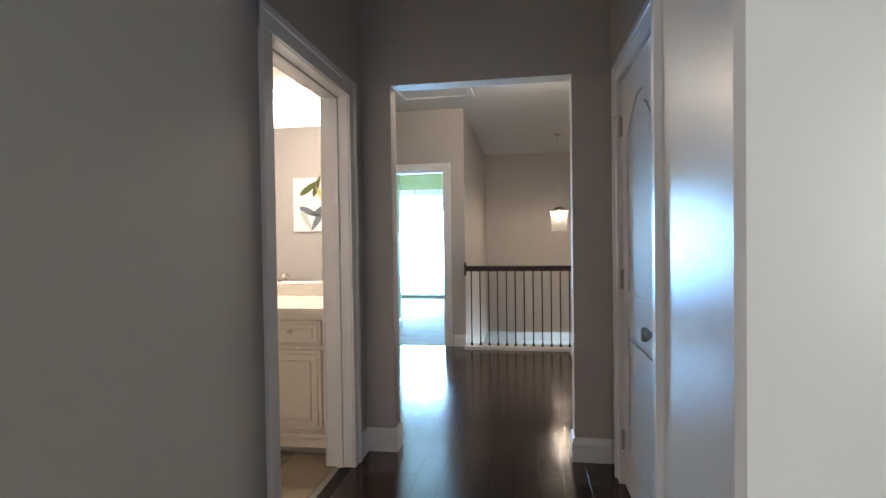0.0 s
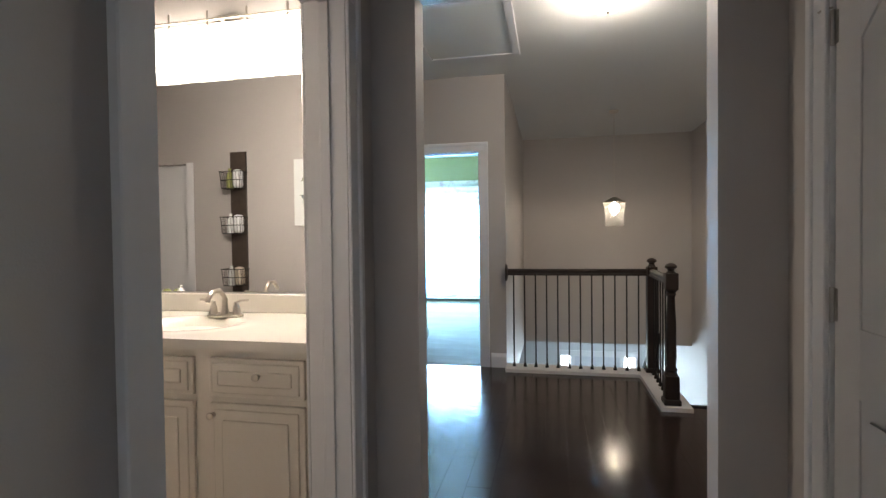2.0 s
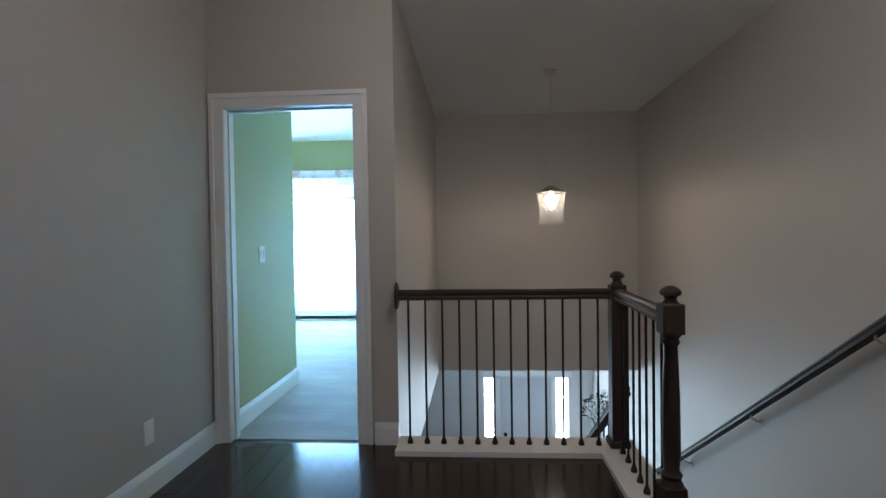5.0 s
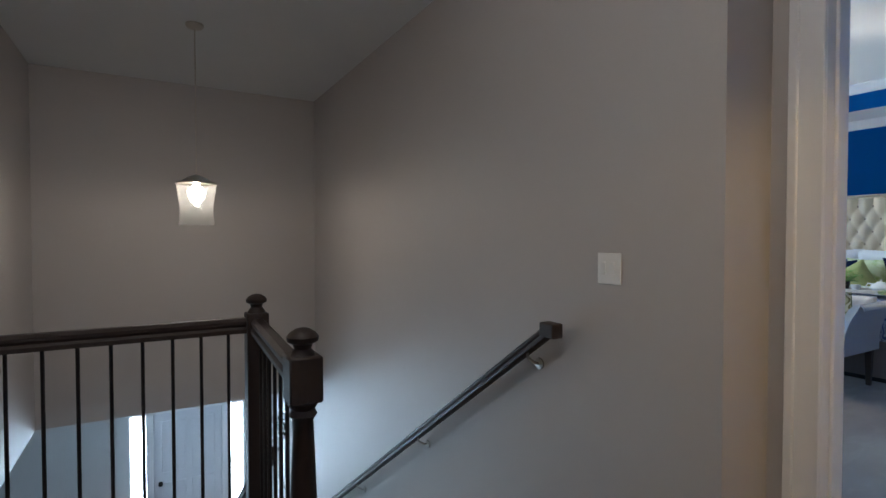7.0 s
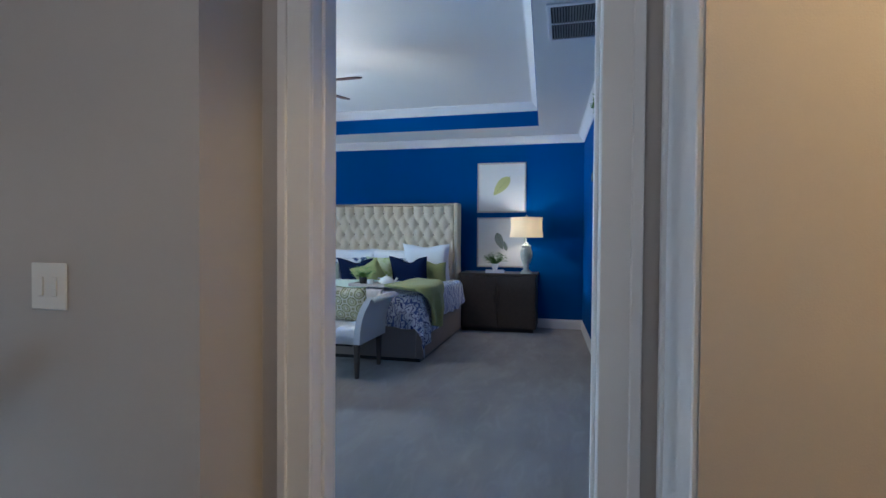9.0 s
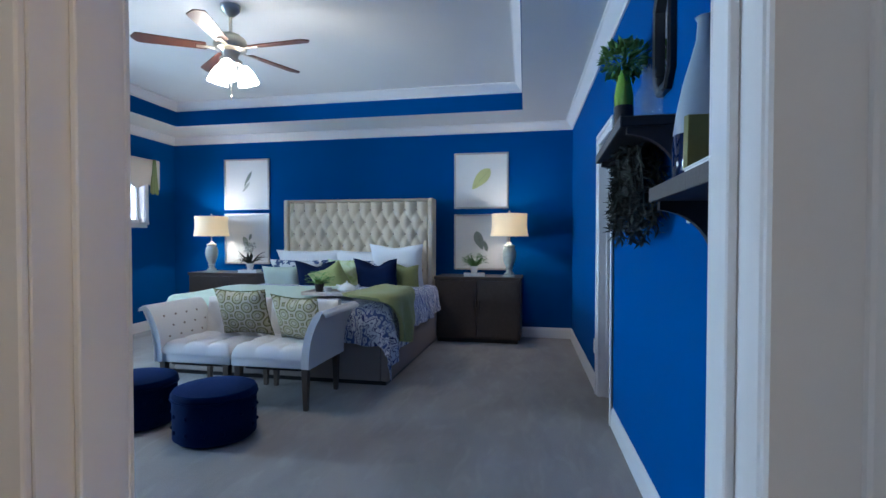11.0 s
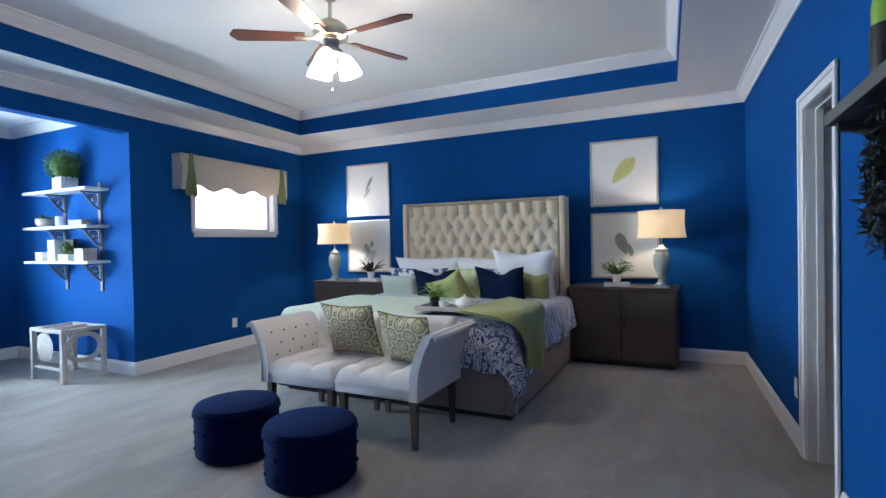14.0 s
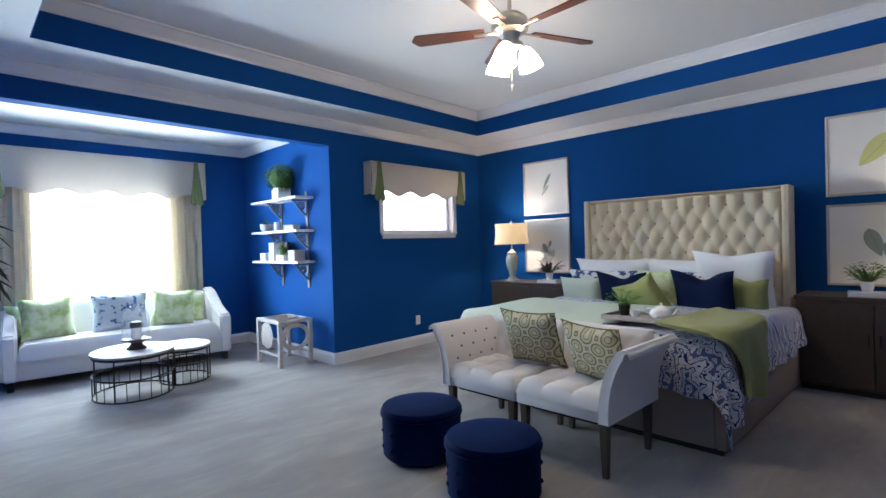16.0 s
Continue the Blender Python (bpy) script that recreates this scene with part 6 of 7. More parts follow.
potted("potted_plant", pose(7.04, 7.66, 0.769), "small green fern in a dark pot on the bed tray", 0.045, 0.08, "fern", rng, 34, 0.17, "leafbright", "iron")


def nightstand(m, w, label):
    n = thing("nightstand", m, label, "cabinet", "nightstands beside the bed")
    d, h = 0.48, 0.815
    bm = bmesh.new()
    box(bm, -d / 2, d / 2, -w / 2, w / 2, 0.05, h - 0.035, 0.004)
    part("body", bm, M["darkwood"], n)
    bm = bmesh.new()
    box(bm, -d / 2 - 0.012, d / 2, -w / 2 - 0.012, w / 2 + 0.012, h - 0.035, h, 0.005, 2)
    part("top", bm, M["darkwood"], n)
    bm = bmesh.new()
    box(bm, -d / 2 + 0.03, d / 2 - 0.02, -w / 2 + 0.03, w / 2 - 0.03, 0, 0.05)
    part("plinth", bm, M["black"], n)
    for s in (-1, 1):
        y0, y1 = sorted((s * 0.004, s * (w / 2 - 0.02)))
        bm = bmesh.new()
        box(bm, -d / 2 - 0.016, -d / 2, y0, y1, 0.07, h - 0.05, 0.003)
        dr = part("door", bm, M["darkwood"], n)
        bm = bmesh.new()
        box(bm, -d / 2 - 0.034, -d / 2 - 0.016, s * 0.035 - 0.005, s * 0.035 + 0.005, 0.42, 0.52, 0.003)
        part("door_pull", bm, M["iron"], dr)
    return n


nightstand(pose(8.90, 6.345, 0), 1.06, "dark brown two-door wooden nightstand with a lamp on it")
nightstand(pose(8.90, 9.74, 0), 1.26, "dark brown two-door wooden nightstand with a lamp on it")


def table_lamp(m):
    l = thing("table_lamp", m, "table lamp with aged stone urn base and lit cream drum shade", "lamp", "lamps on the nightstands")
    bm = bmesh.new()
    box(bm, -0.075, 0.075, -0.075, 0.075, 0, 0.022, 0.004)
    lathe(bm, [(0.058, 0.022), (0.062, 0.04), (0.040, 0.055), (0.034, 0.085), (0.048, 0.105), (0.038, 0.115), (0.058, 0.16), (0.078, 0.22), (0.083, 0.28), (0.076, 0.33), (0.058, 0.36), (0.066, 0.375), (0.066, 0.390), (0.035, 0.40), (0.02, 0.43)], 28)
    part("base", bm, M["stone"], l, "", True)
    bm = bmesh.new()
    tube(bm, [(0, 0, 0.42), (0, 0, 0.78)], 0.006, 8)
    lathe(bm, [(0.004, 0.775), (0.016, 0.79), (0.012, 0.805), (0.004, 0.815)], 12)
    part("stem", bm, M["nickel"], l, "", True)
    bm = bmesh.new()
    n = 48
    def fn(u, v, r):
        a = 2 * math.pi * u
        rr = (0.232 - 0.012 * math.sin(math.pi * v) - 0.012 * v) * r * (1 + 0.004 * math.sin(n * a))
        return (rr * math.cos(a), rr * math.sin(a), 0.50 + 0.275 * v)
    grid_mesh(bm, 96, 8, lambda u, v: fn(u, v, 1.0))
    grid_mesh(bm, 96, 8, lambda u, v: fn(u, v, 0.985), True)
    bmesh.ops.remove_doubles(bm, verts=bm.verts[:], dist=0.0004)
    part("shade", bm, M["shade_lit"], l, "glowing pleated cream drum lampshade", True)
    bm = bmesh.new()
    bmesh.ops.create_uvsphere(bm, u_segments=14, v_segments=10, radius=0.03, matrix=pose(0, 0, 0.63))
    part("bulb", bm, M["bulb"], l, "", True).visible_shadow = False


table_lamp(pose(8.76, 5.96, 0.815))
table_lamp(pose(8.78, 10.10, 0.815))
for y, yy in ((6.40, 0), (9.52, 0)):
    bk = thing("book", pose(8.80, y, 0.815, 0, 0, 8), "white book lying under a potted plant on the nightstand", "book", "books on the nightstands")
    bm = bmesh.new()
    box(bm, -0.09, 0.09, -0.13, 0.13, 0, 0.004, 0.001)
    box(bm, -0.09, 0.09, -0.13, 0.13, 0.036, 0.04, 0.001)
    box(bm, -0.09, -0.086, -0.13, 0.13, 0.004, 0.036)
    part("cover", bm, M["ceramic"], bk)
    bm = bmesh.new()
    box(bm, -0.085, 0.086, -0.126, 0.126, 0.004, 0.036)
    part("pages", bm, M["paper"], bk)
rng = random.Random(2)
potted("potted_plant", pose(8.80, 6.40, 0.856), "bushy green fern in a white pot on a white book", 0.05, 0.085, "fern", rng, 40, 0.21)
agave = potted("potted_plant", pose(8.80, 9.52, 0.856), "muted green succulent with pale flower heads in a white pot", 0.05, 0.085, "agave", rng, 34, 0.28, "leafgray")
bm = bmesh.new()
for x_, y_, z_ in ((-0.02, -0.05, 0.33), (0.01, 0.06, 0.37), (0.02, 0.0, 0.29), (-0.03, 0.02, 0.26)):
    tube(bm, [(0, 0, 0.07), (x_ * 0.6, y_ * 0.6, 0.6 * z_), (x_, y_, z_)], 0.003, 5)
    clump(bm, (x_, y_, z_), 0.038, 70, 0.026, rng)
part("flower_heads", bm, M["ink3"], agave, "pale grey-green flower heads on thin stems")["kind"] = "stuff"
fr = [[(0.0, 0.02, 0.36, 0.17, 48, M["ink1"])], [(0.02, 0.02, 0.26, 0.13, 110, M["ink2"]), (-0.06, -0.05, 0.15, 0.06, -75, M["ink2"])],
      [(-0.02, 0.08, 0.24, 0.05, 60, M["ink2"]), (0.01, -0.04, 0.18, 0.05, 50, M["ink3"])], [(0.02, -0.04, 0.16, 0.08, 120, M["ink2"]), (-0.05, 0.02, 0.10, 0.05, 70, M["ink2"])]]
labs = ("framed print of a yellow-green leaf above the nightstand", "framed print of grey-green leaves behind the nightstand lamp", "framed print of a slender grey seed pod", "framed print of grey-green sprigs behind the nightstand lamp")
for k, (y, z) in enumerate(((6.36, 2.05), (6.36, 1.24), (9.79, 2.07), (9.79, 1.28))):
    a = leaf_art(pose(9.17, y, z, 0, 0, 90), 0.72, 0.735, 0.022, labs[k], fr[k])
    a["group"] = "framed leaf prints"


# ---- bench at the foot of the bed ----
def bench():
    b = thing("settee_bench", pose(0, 0, 0), "off-white tufted two-seat bench with flared rolled arms and wooden legs", "bench")
    X0, X1, Y0, Y1 = 5.93, 6.56, 7.22, 8.52
    mid = (Y0 + Y1) / 2
    for y0, y1 in ((Y0 + 0.04, mid - 0.003), (mid + 0.003, Y1 - 0.04)):
        bm = bmesh.new()
        box(bm, X0 + 0.005, X1, y0, y1, 0.315, 0.385, 0.012, 2)
        part("seat_frame", bm, M["offwhite"], b, "", True)
        bm = bmesh.new()
        def top(u, v):
            x, y = X0 - 0.005 + u * (X1 - 0.1 - X0), y0 + v * (y1 - y0)
            e = min(1, min(u, 1 - u) / 0.07, min(v, 1 - v) / 0.06)
            return (x, y, 0.385 + 0.095 * (max(0, e) ** 0.5) * (0.72 + 0.28 * (abs(math.sin(math.pi * v * 3)) * abs(math.sin(math.pi * u * 2.5))) ** 0.35))
        closed_sheet(bm, 36, 36, top, lambda u, v: (X0 - 0.005 + u * (X1 - 0.1 - X0), y0 + v * (y1 - y0), 0.384))
        part("seat_cushion", bm, M["offwhite"], b, "tufted off-white seat cushion", True)
    for y0, y1 in ((Y0 + 0.03, mid - 0.003), (mid + 0.003, Y1 - 0.03)):
        bm = bmesh.new()
        def f(u, v):
            y, z = y0 + u * (y1 - y0), 0.36 + v * 0.40
            e = min(1, min(u, 1 - u) / 0.05, (1 - v) / 0.08)
            return (X1 - 0.075 + 0.05 * v - 0.035 * e * (0.4 + 0.6 * tuft(y - y0, z, 0.19, 0.20)), y, z)
        closed_sheet(bm, 48, 30, f, lambda u, v: (X1 + 0.05 * v, y0 + u * (y1 - y0), 0.36 + v * 0.40))
        part("back_panel", bm, M["offwhite"], b, "tufted off-white bench back", True)
    for s, y in ((-1, Y0), (1, Y1)):
        bm = bmesh.new()
        prof = []
        for k in range(13):
            v = k / 12
            prof.append((s * (0.005 + 0.095 * v ** 2.6), 0.32 + 0.39 * v))
        for k in range(1, 9):
            a = math.pi * (1 - k / 8)
            prof.append((s * (0.100 + 0.022) + s * 0.022 * math.cos(a) + 0, 0.71 + 0.022 * math.sin(a) * 1.4))
        inner = [(p - s * 0.062, z) for p, z in prof[:13]]
        inner += [(inner[-1][0] + s * 0.03, 0.745), (s * 0.11, 0.755)]
        out = prof + [(s * 0.10, 0.70)][:0] + inner[::-1]
        prism(bm, [(-p, z) for p, z in out], X1 - X0 + 0.02, pose(X0 - 0.008, y, 0, 0, 0, -90) if False else Matrix(((0, 1, 0, X0 - 0.008), (-1, 0, 0, y), (0, 0, 1, 0), (0, 0, 0, 1))))
        part("arm", bm, M["offwhite"], b, "flared rolled upholstered arm", True)
        bm = bmesh.new()
        tube(bm, [(X0 - 0.010, y + p - s * 0.004, z) for p, z in prof], 0.006, 6)
        part("arm_piping", bm, M["offwhite"], b, "", True)
        # Taupe on an off-white arm: shade of the tufting put into the buttons.
        for r in range(3):
            for k in range(4):
                xx = X0 + 0.10 + 0.13 * (k + 0.5 * (r % 2))
                v = (0.50 + 0.08 * r - 0.32) / 0.39
                yy = y + s * (0.005 + 0.095 * v ** 2.6) - s * 0.062
                if xx < X1 - 0.06:
                    bm = bmesh.new()
                    bmesh.ops.create_uvsphere(bm, u_segments=8, v_segments=5, radius=0.010, matrix=pose(xx, yy, 0.50 + 0.08 * r))
                    part("arm_button", bm, M["bed"], b)
    legs = [(X0 + 0.04, Y0 + 0.045), (X0 + 0.04, mid - 0.05), (X0 + 0.04, mid + 0.05), (X0 + 0.04, Y1 - 0.045), (X1 - 0.04, Y0 + 0.045), (X1 - 0.04, mid - 0.05), (X1 - 0.04, mid + 0.05), (X1 - 0.04, Y1 - 0.045)]
    for x, y in legs:
        bm = bmesh.new()
        vs = box(bm, x - 0.026, x + 0.026, y - 0.026, y + 0.026, 0.0, 0.316, 0.003)
        for v in bm.verts:
            f = 0.62 + 0.38 * v.co.z / 0.316
            v.co.x, v.co.y = x + (v.co.x - x) * f, y + (v.co.y - y) * f
        part("leg", bm, M["legwood"], b, "tapered grey-brown wooden leg")
    for y0, y1 in ((Y0 + 0.1, mid - 0.1), (mid + 0.1, Y1 - 0.1)):
        bm = bmesh.new()
        box(bm, X0 + 0.05, X0 + 0.075, y0, y1, 0.290, 0.314)
        part("under_rail", bm, M["iron"], b)


bench()
PC = "patterned pillows on the bench"
pillow(pose(6.30, 7.985, 0.672, 0, 0, 90) @ pose(0, 0, 0, -20), 0.47, 0.42, 0.14, M["trellis"], "cream pillow with olive medallion pattern leaning on the bench back", PC, 31, 0.03, M["ink4"])
pillow(pose(6.25, 7.465, 0.640, 0, 0, 90 - 8) @ pose(0, 0, 0, -24) @ pose(0, 0, 0, 0, -3), 0.43, 0.42, 0.14, M["trellis"], "cream pillow with olive medallion pattern leaning on the bench back", PC, 32, 0.05, M["ink4"])


def ottoman(m, label):
    o = thing("ottoman", m, label, "ottoman", "round velvet ottomans")
    R = 0.252
    bm = bmesh.new()
    lathe(bm, [(R - 0.02, 0.01), (R, 0.03), (R + 0.002, 0.25), (R - 0.006, 0.275)], 48)
    part("body", bm, M["velvet"], o, "", True)
    bm = bmesh.new()
    lathe(bm, [(R - 0.004, 0.272), (R + 0.008, 0.285), (R + 0.010, 0.30), (R - 0.004, 0.325), (R - 0.05, 0.338), (0.10, 0.345), (0.004, 0.346)], 48)
    part("cushion_top", bm, M["velvet"], o, "", True)
    bm = bmesh.new()
    pts = [((R + 0.008) * math.cos(2 * math.pi * k / 48), (R + 0.008) * math.sin(2 * math.pi * k / 48), 0.278) for k in range(48)]
    tube(bm, pts, 0.006, 6, True)
    part("piping", bm, M["velvet"], o, "", True)
    for k in range(14):
        a = 2 * math.pi * k / 14
        for z in (0.09, 0.19):
            bm = bmesh.new()
            bmesh.ops.create_uvsphere(bm, u_segments=8, v_segments=5, radius=0.013, matrix=pose(R * math.cos(a), R * math.sin(a), z))
            part("button", bm, M["velvet"], o, "", True)
    bm = bmesh.new()
    lathe(bm, [(R - 0.04, 0), (R - 0.03, 0.012)], 32)
    part("base_ring", bm, M["black"], o)
    return o


ot = ottoman(pose(5.50, 8.30, 0), "round deep blue velvet ottoman with buttoned sides on the carpet")
copy_thing(ot, pose(5.41, 7.62, 0, 0, 0, 20))


# ---- sitting alcove ----
def sofa():
    s = thing("sofa", pose(4.76, 12.68, 0, 0, 0, -5), "pale grey-white fabric sofa with sloping arms under the alcove window", "sofa")
    W2, D = 1.08, 0.42
    bm = bmesh.new()
    box(bm, -W2 + 0.1, W2 - 0.1, -D + 0.03, D - 0.05, 0.10, 0.30, 0.015, 2)
    part("seat_base", bm, M["offwhite"], s, "", True)
    bm = bmesh.new()
    def top(u, v):
        x, y = -W2 + 0.12 + u * (2 * W2 - 0.24), -D - 0.01 + v * (2 * D - 0.20)
        e = max(0, min(1, min(u, 1 - u) / 0.03, min(v, 1 - v) / 0.10))
        return (x, y, 0.30 + 0.155 * e ** 0.4 + 0.012 * math.sin(math.pi * v))
    closed_sheet(bm, 60, 18, top, lambda u, v: (-W2 + 0.12 + u * (2 * W2 - 0.24), -D - 0.01 + v * (2 * D - 0.20), 0.302))
    part("seat_cushion", bm, M["offwhite"], s, "", True)
    bm = bmesh.new()
    def f(u, v):
        a = 2 * u - 1
        z = 0.40 + v * (0.40 + 0.04 * (1 - a * a))
        e = min(1, (1 - v) / 0.15)
        return (-W2 + 0.06 + u * (2 * W2 - 0.12), D - 0.20 + 0.08 * v - 0.05 * max(0, e) ** 0.5 * math.sin(math.pi * min(1, max(0, u)) * 1) ** 0.2 if 0 < u < 1 else D - 0.2 + 0.08 * v, z)
    closed_sheet(bm, 50, 12, f, lambda u, v: (-W2 + 0.06 + u * (2 * W2 - 0.12), D - 0.03 + 0.05 * v, 0.10 + v * (0.70 + 0.04 * (1 - (2 * u - 1) ** 2))))
    part("backrest", bm, M["offwhite"], s, "", True)
    for q in (-1, 1):
        bm = bmesh.new()
        pr = [(-D, 0.10), (-D - 0.012, 0.50), (-D + 0.01, 0.555), (-D + 0.08, 0.58), (-0.08, 0.66), (0.10, 0.76), (0.26, 0.84), (0.38, 0.855), (0.42, 0.80), (0.42, 0.10)]
        x0 = q * W2 - (0.13 if q > 0 else 0)
        prism(bm, pr[::-1], 0.13, Matrix(((0, 1, 0, x0), (1, 0, 0, 0), (0, 0, 1, 0), (0, 0, 0, 1))))
        bmesh.ops.bevel(bm, geom=bm.edges[:], offset=0.022, segments=3, affect="EDGES")
        part("arm", bm, M["offwhite"], s, "sloping upholstered sofa arm", True)
        for y in (-D + 0.06, D - 0.08):
            bm = bmesh.new()
            box(bm, q * (W2 - 0.07) - 0.028, q * (W2 - 0.07) + 0.028, y - 0.028, y + 0.028, 0, 0.10, 0.004)
            part("foot", bm, M["black"], s, "square dark sofa foot")


sofa()
PS = "pillows on the sofa"
def sp(x, y, w, h, m, lab, turn, roll, seed, droop=0.06):
    pillow(pose(x, y, 0.455 + h / 2 * 0.9, 0, 0, -7 + turn) @ pose(0, 0, 0, -16) @ pose(0, 0, 0, 0, roll), w, h, 0.15, m, lab, PS, seed, droop)


sp(4.06, 12.68, 0.50, 0.47, M["limeprint"], "lime and white printed sofa pillow", 16, 0, 41)
sp(4.72, 12.64, 0.56, 0.46, M["bluepaisley"], "pale pillow with a blue paisley print", 0, 0, 42, 0.02)
sp(5.26, 12.56, 0.48, 0.46, M["limeprint"], "lime and white printed sofa pillow", -12, 3, 43)
sp(5.46, 12.72, 0.42, 0.38, M["limeprint"], "lime and white patterned sofa pillow", -22, 0, 44)
sp(3.94, 12.86, 0.44, 0.40, M["limeprint"], "lime and white patterned sofa pillow", 18, 0, 45)


def basket_table(m, rx, ry, h, label):
    t = thing("coffee_table", m, label, "table", "oval basket coffee tables")
    bm = bmesh.new()
    lathe(bm, [(1.0, h - 0.02), (1.005, h - 0.012), (1.0, h)], 48, sx=rx, sy=ry)
    part("tabletop", bm, M["graywood"], t, "whitewashed oval wooden tabletop", True)
    bm = bmesh.new()
    lathe(bm, [(0.985, h - 0.045), (1.0, h - 0.045), (1.0, h - 0.020), (0.985, h - 0.020)], 48, sx=rx * 0.97, sy=ry * 0.97, cap=False)
    part("apron_band", bm, M["iron"], t)
    for z in (0.012, 0.20):
        bm = bmesh.new()
        tube(bm, [(rx * 0.97 * math.cos(2 * math.pi * k / 48), ry * 0.97 * math.sin(2 * math.pi * k / 48), z) for k in range(48)], 0.008, 6, True)
        part("wire_ring", bm, M["iron"], t)
    for k in range(22):
        a = 2 * math.pi * k / 22
        x, y = rx * 0.97 * math.cos(a), ry * 0.97 * math.sin(a)
        bm = bmesh.new()
        if k % 5 == 0:
            tube(bm, [(x, y, 0.01), (x, y, h - 0.03)], 0.008, 6)
            part("leg", bm, M["iron"], t)
        else:
            tube(bm, [(x, y, 0.01), (x, y, 0.20)], 0.004, 5)
            part("wire_upright", bm, M["iron"], t)


basket_table(pose(4.57, 11.42, 0, 0, 0, -14), 0.35, 0.41, 0.42, "oval coffee table with whitewashed top on a black wire basket base")
basket_table(pose(5.08, 11.60, 0, 0, 0, -14), 0.25, 0.32, 0.37, "smaller oval coffee table with a black wire basket base")
cl = thing("glass_cloche", pose(4.60, 11.42, 0.42), "clear glass cloche over a candle on a dark turned stand", "cloche")
bm = bmesh.new()
lathe(bm, [(0.085, 0), (0.085, 0.012), (0.055, 0.04), (0.05, 0.06), (0.085, 0.08), (0.125, 0.088), (0.125, 0.100)], 24)
part("stand", bm, M["darkwood"], cl, "", True)
bm = bmesh.new()
lathe(bm, [(0.115, 0.10), (0.122, 0.20), (0.118, 0.30), (0.09, 0.38), (0.04, 0.42), (0.003, 0.43)], 28, cap=False)
part("dome", bm, M["thinglass"], cl, "clear glass dome", True).visible_shadow = False
bm = bmesh.new()
lathe(bm, [(0.045, 0.10), (0.045, 0.21)], 20)
part("candle", bm, M["ceramic"], cl, "thick white candle", True)
bm = bmesh.new()
lathe(bm, [(0.050, 0.205), (0.050, 0.26), (0.03, 0.265)], 20)
part("candle_cap", bm, M["iron"], cl, "", True)


def stool():
    s = thing("accent_table", pose(6.145, 11.46, 0), "whitewashed carved wooden accent table with round openings in its sides", "table")
    w, d, h = 0.21, 0.29, 0.525
    bm = bmesh.new()
    for a in ((-w, w, -d, -d + 0.05), (-w, w, d - 0.05, d), (-w, -w + 0.05, -d + 0.05, d - 0.05), (w - 0.05, w, -d + 0.05, d - 0.05), (-w + 0.05, w - 0.05, -0.03, 0.03)):
        box(bm, *a, h - 0.035, h, 0.003)
    part("top_frame", bm, M["graywood"], s)
    for x in (-w + 0.022, w - 0.022):
        for y in (-d + 0.022, d - 0.022):
            bm = bmesh.new()
            box(bm, x - 0.022, x + 0.022, y - 0.022, y + 0.022, 0, h - 0.035, 0.004)
            box(bm, x - 0.028, x + 0.028, y - 0.028, y + 0.028, 0, 0.03, 0.004)
            part("leg", bm, M["graywood"], s)
    for y0, a in ((-d + 0.01, 0), (d - 0.03, 0)):
        bm = bmesh.new()
        outer = [(0.185 * math.cos(t), 0.33 + 0.155 * math.sin(t)) for t in [2 * math.pi * k / 28 for k in range(28)]]
        inner = [(0.135 * math.cos(t), 0.33 + 0.11 * math.sin(t)) for t in [2 * math.pi * k / 28 for k in range(28)]]
        vs = [[bm.verts.new((x, y0 + e, z)) for x, z in c] for c in (outer, inner) for e in (0, 0.02)]
        for k in range(28):
            j = (k + 1) % 28
            for p, r in ((0, 1), (3, 2), (2, 0), (1, 3)):
                bm.faces.new((vs[p][k], vs[p][j], vs[r][j], vs[r][k]))
        bmesh.ops.recalc_face_normals(bm, faces=bm.faces[:])
        part("carved_ring", bm, M["graywood"], s, "", True)
    bm = bmesh.new()
    lathe(bm, [(0.01, 0), (0.13, 0.004), (0.15, 0.012), (0.13, 0.02), (0.01, 0.022)], 28)
    bmesh.ops.transform(bm, matrix=pose(-w + 0.02, 0.08, 0.33, 0, 90), verts=bm.verts[:])
    part("side_disc", bm, M["graywood"], s, "solid carved disc in the table side", True)
    for x in (-w + 0.022, w - 0.022):
        bm = bmesh.new()
        box(bm, x - 0.012, x + 0.012, -d + 0.044, d - 0.044, 0.12, 0.145, 0.002)
        part("stretcher", bm, M["graywood"], s)


stool()


def scroll_bracket(parent, y, z, d):
    bm = bmesh.new()
    tube(bm, [(6.425, y, z - 0.20), (6.425, y, z)], 0.011, 6)
    tube(bm, [(6.43, y, z - 0.012), (6.43 - d, y, z - 0.012)], 0.010, 6)
    pts = []
    for k in range(22):
        a = k / 21 * 3.6 * math.pi
        r = 0.055 * (1 - k / 26)
        pts.append((6.36 - r * math.cos(a) * 0.9, y, z - 0.085 + r * math.sin(a)))
    tube(bm, pts, 0.010, 6)
    tube(bm, [(6.425, y, z - 0.19), (6.37, y, z - 0.15), (6.31, y, z - 0.08), (6.27, y, z - 0.02)], 0.012, 6)
    return part("scroll_bracket", bm, M["graybracket"], parent, "weathered scrolled metal bracket")


M["graybracket"] = mat("weathered_pewter_iron", (0.16, 0.155, 0.16), 0.6, metal=0.3, grain=0.2, scale=60, bump=0.2)
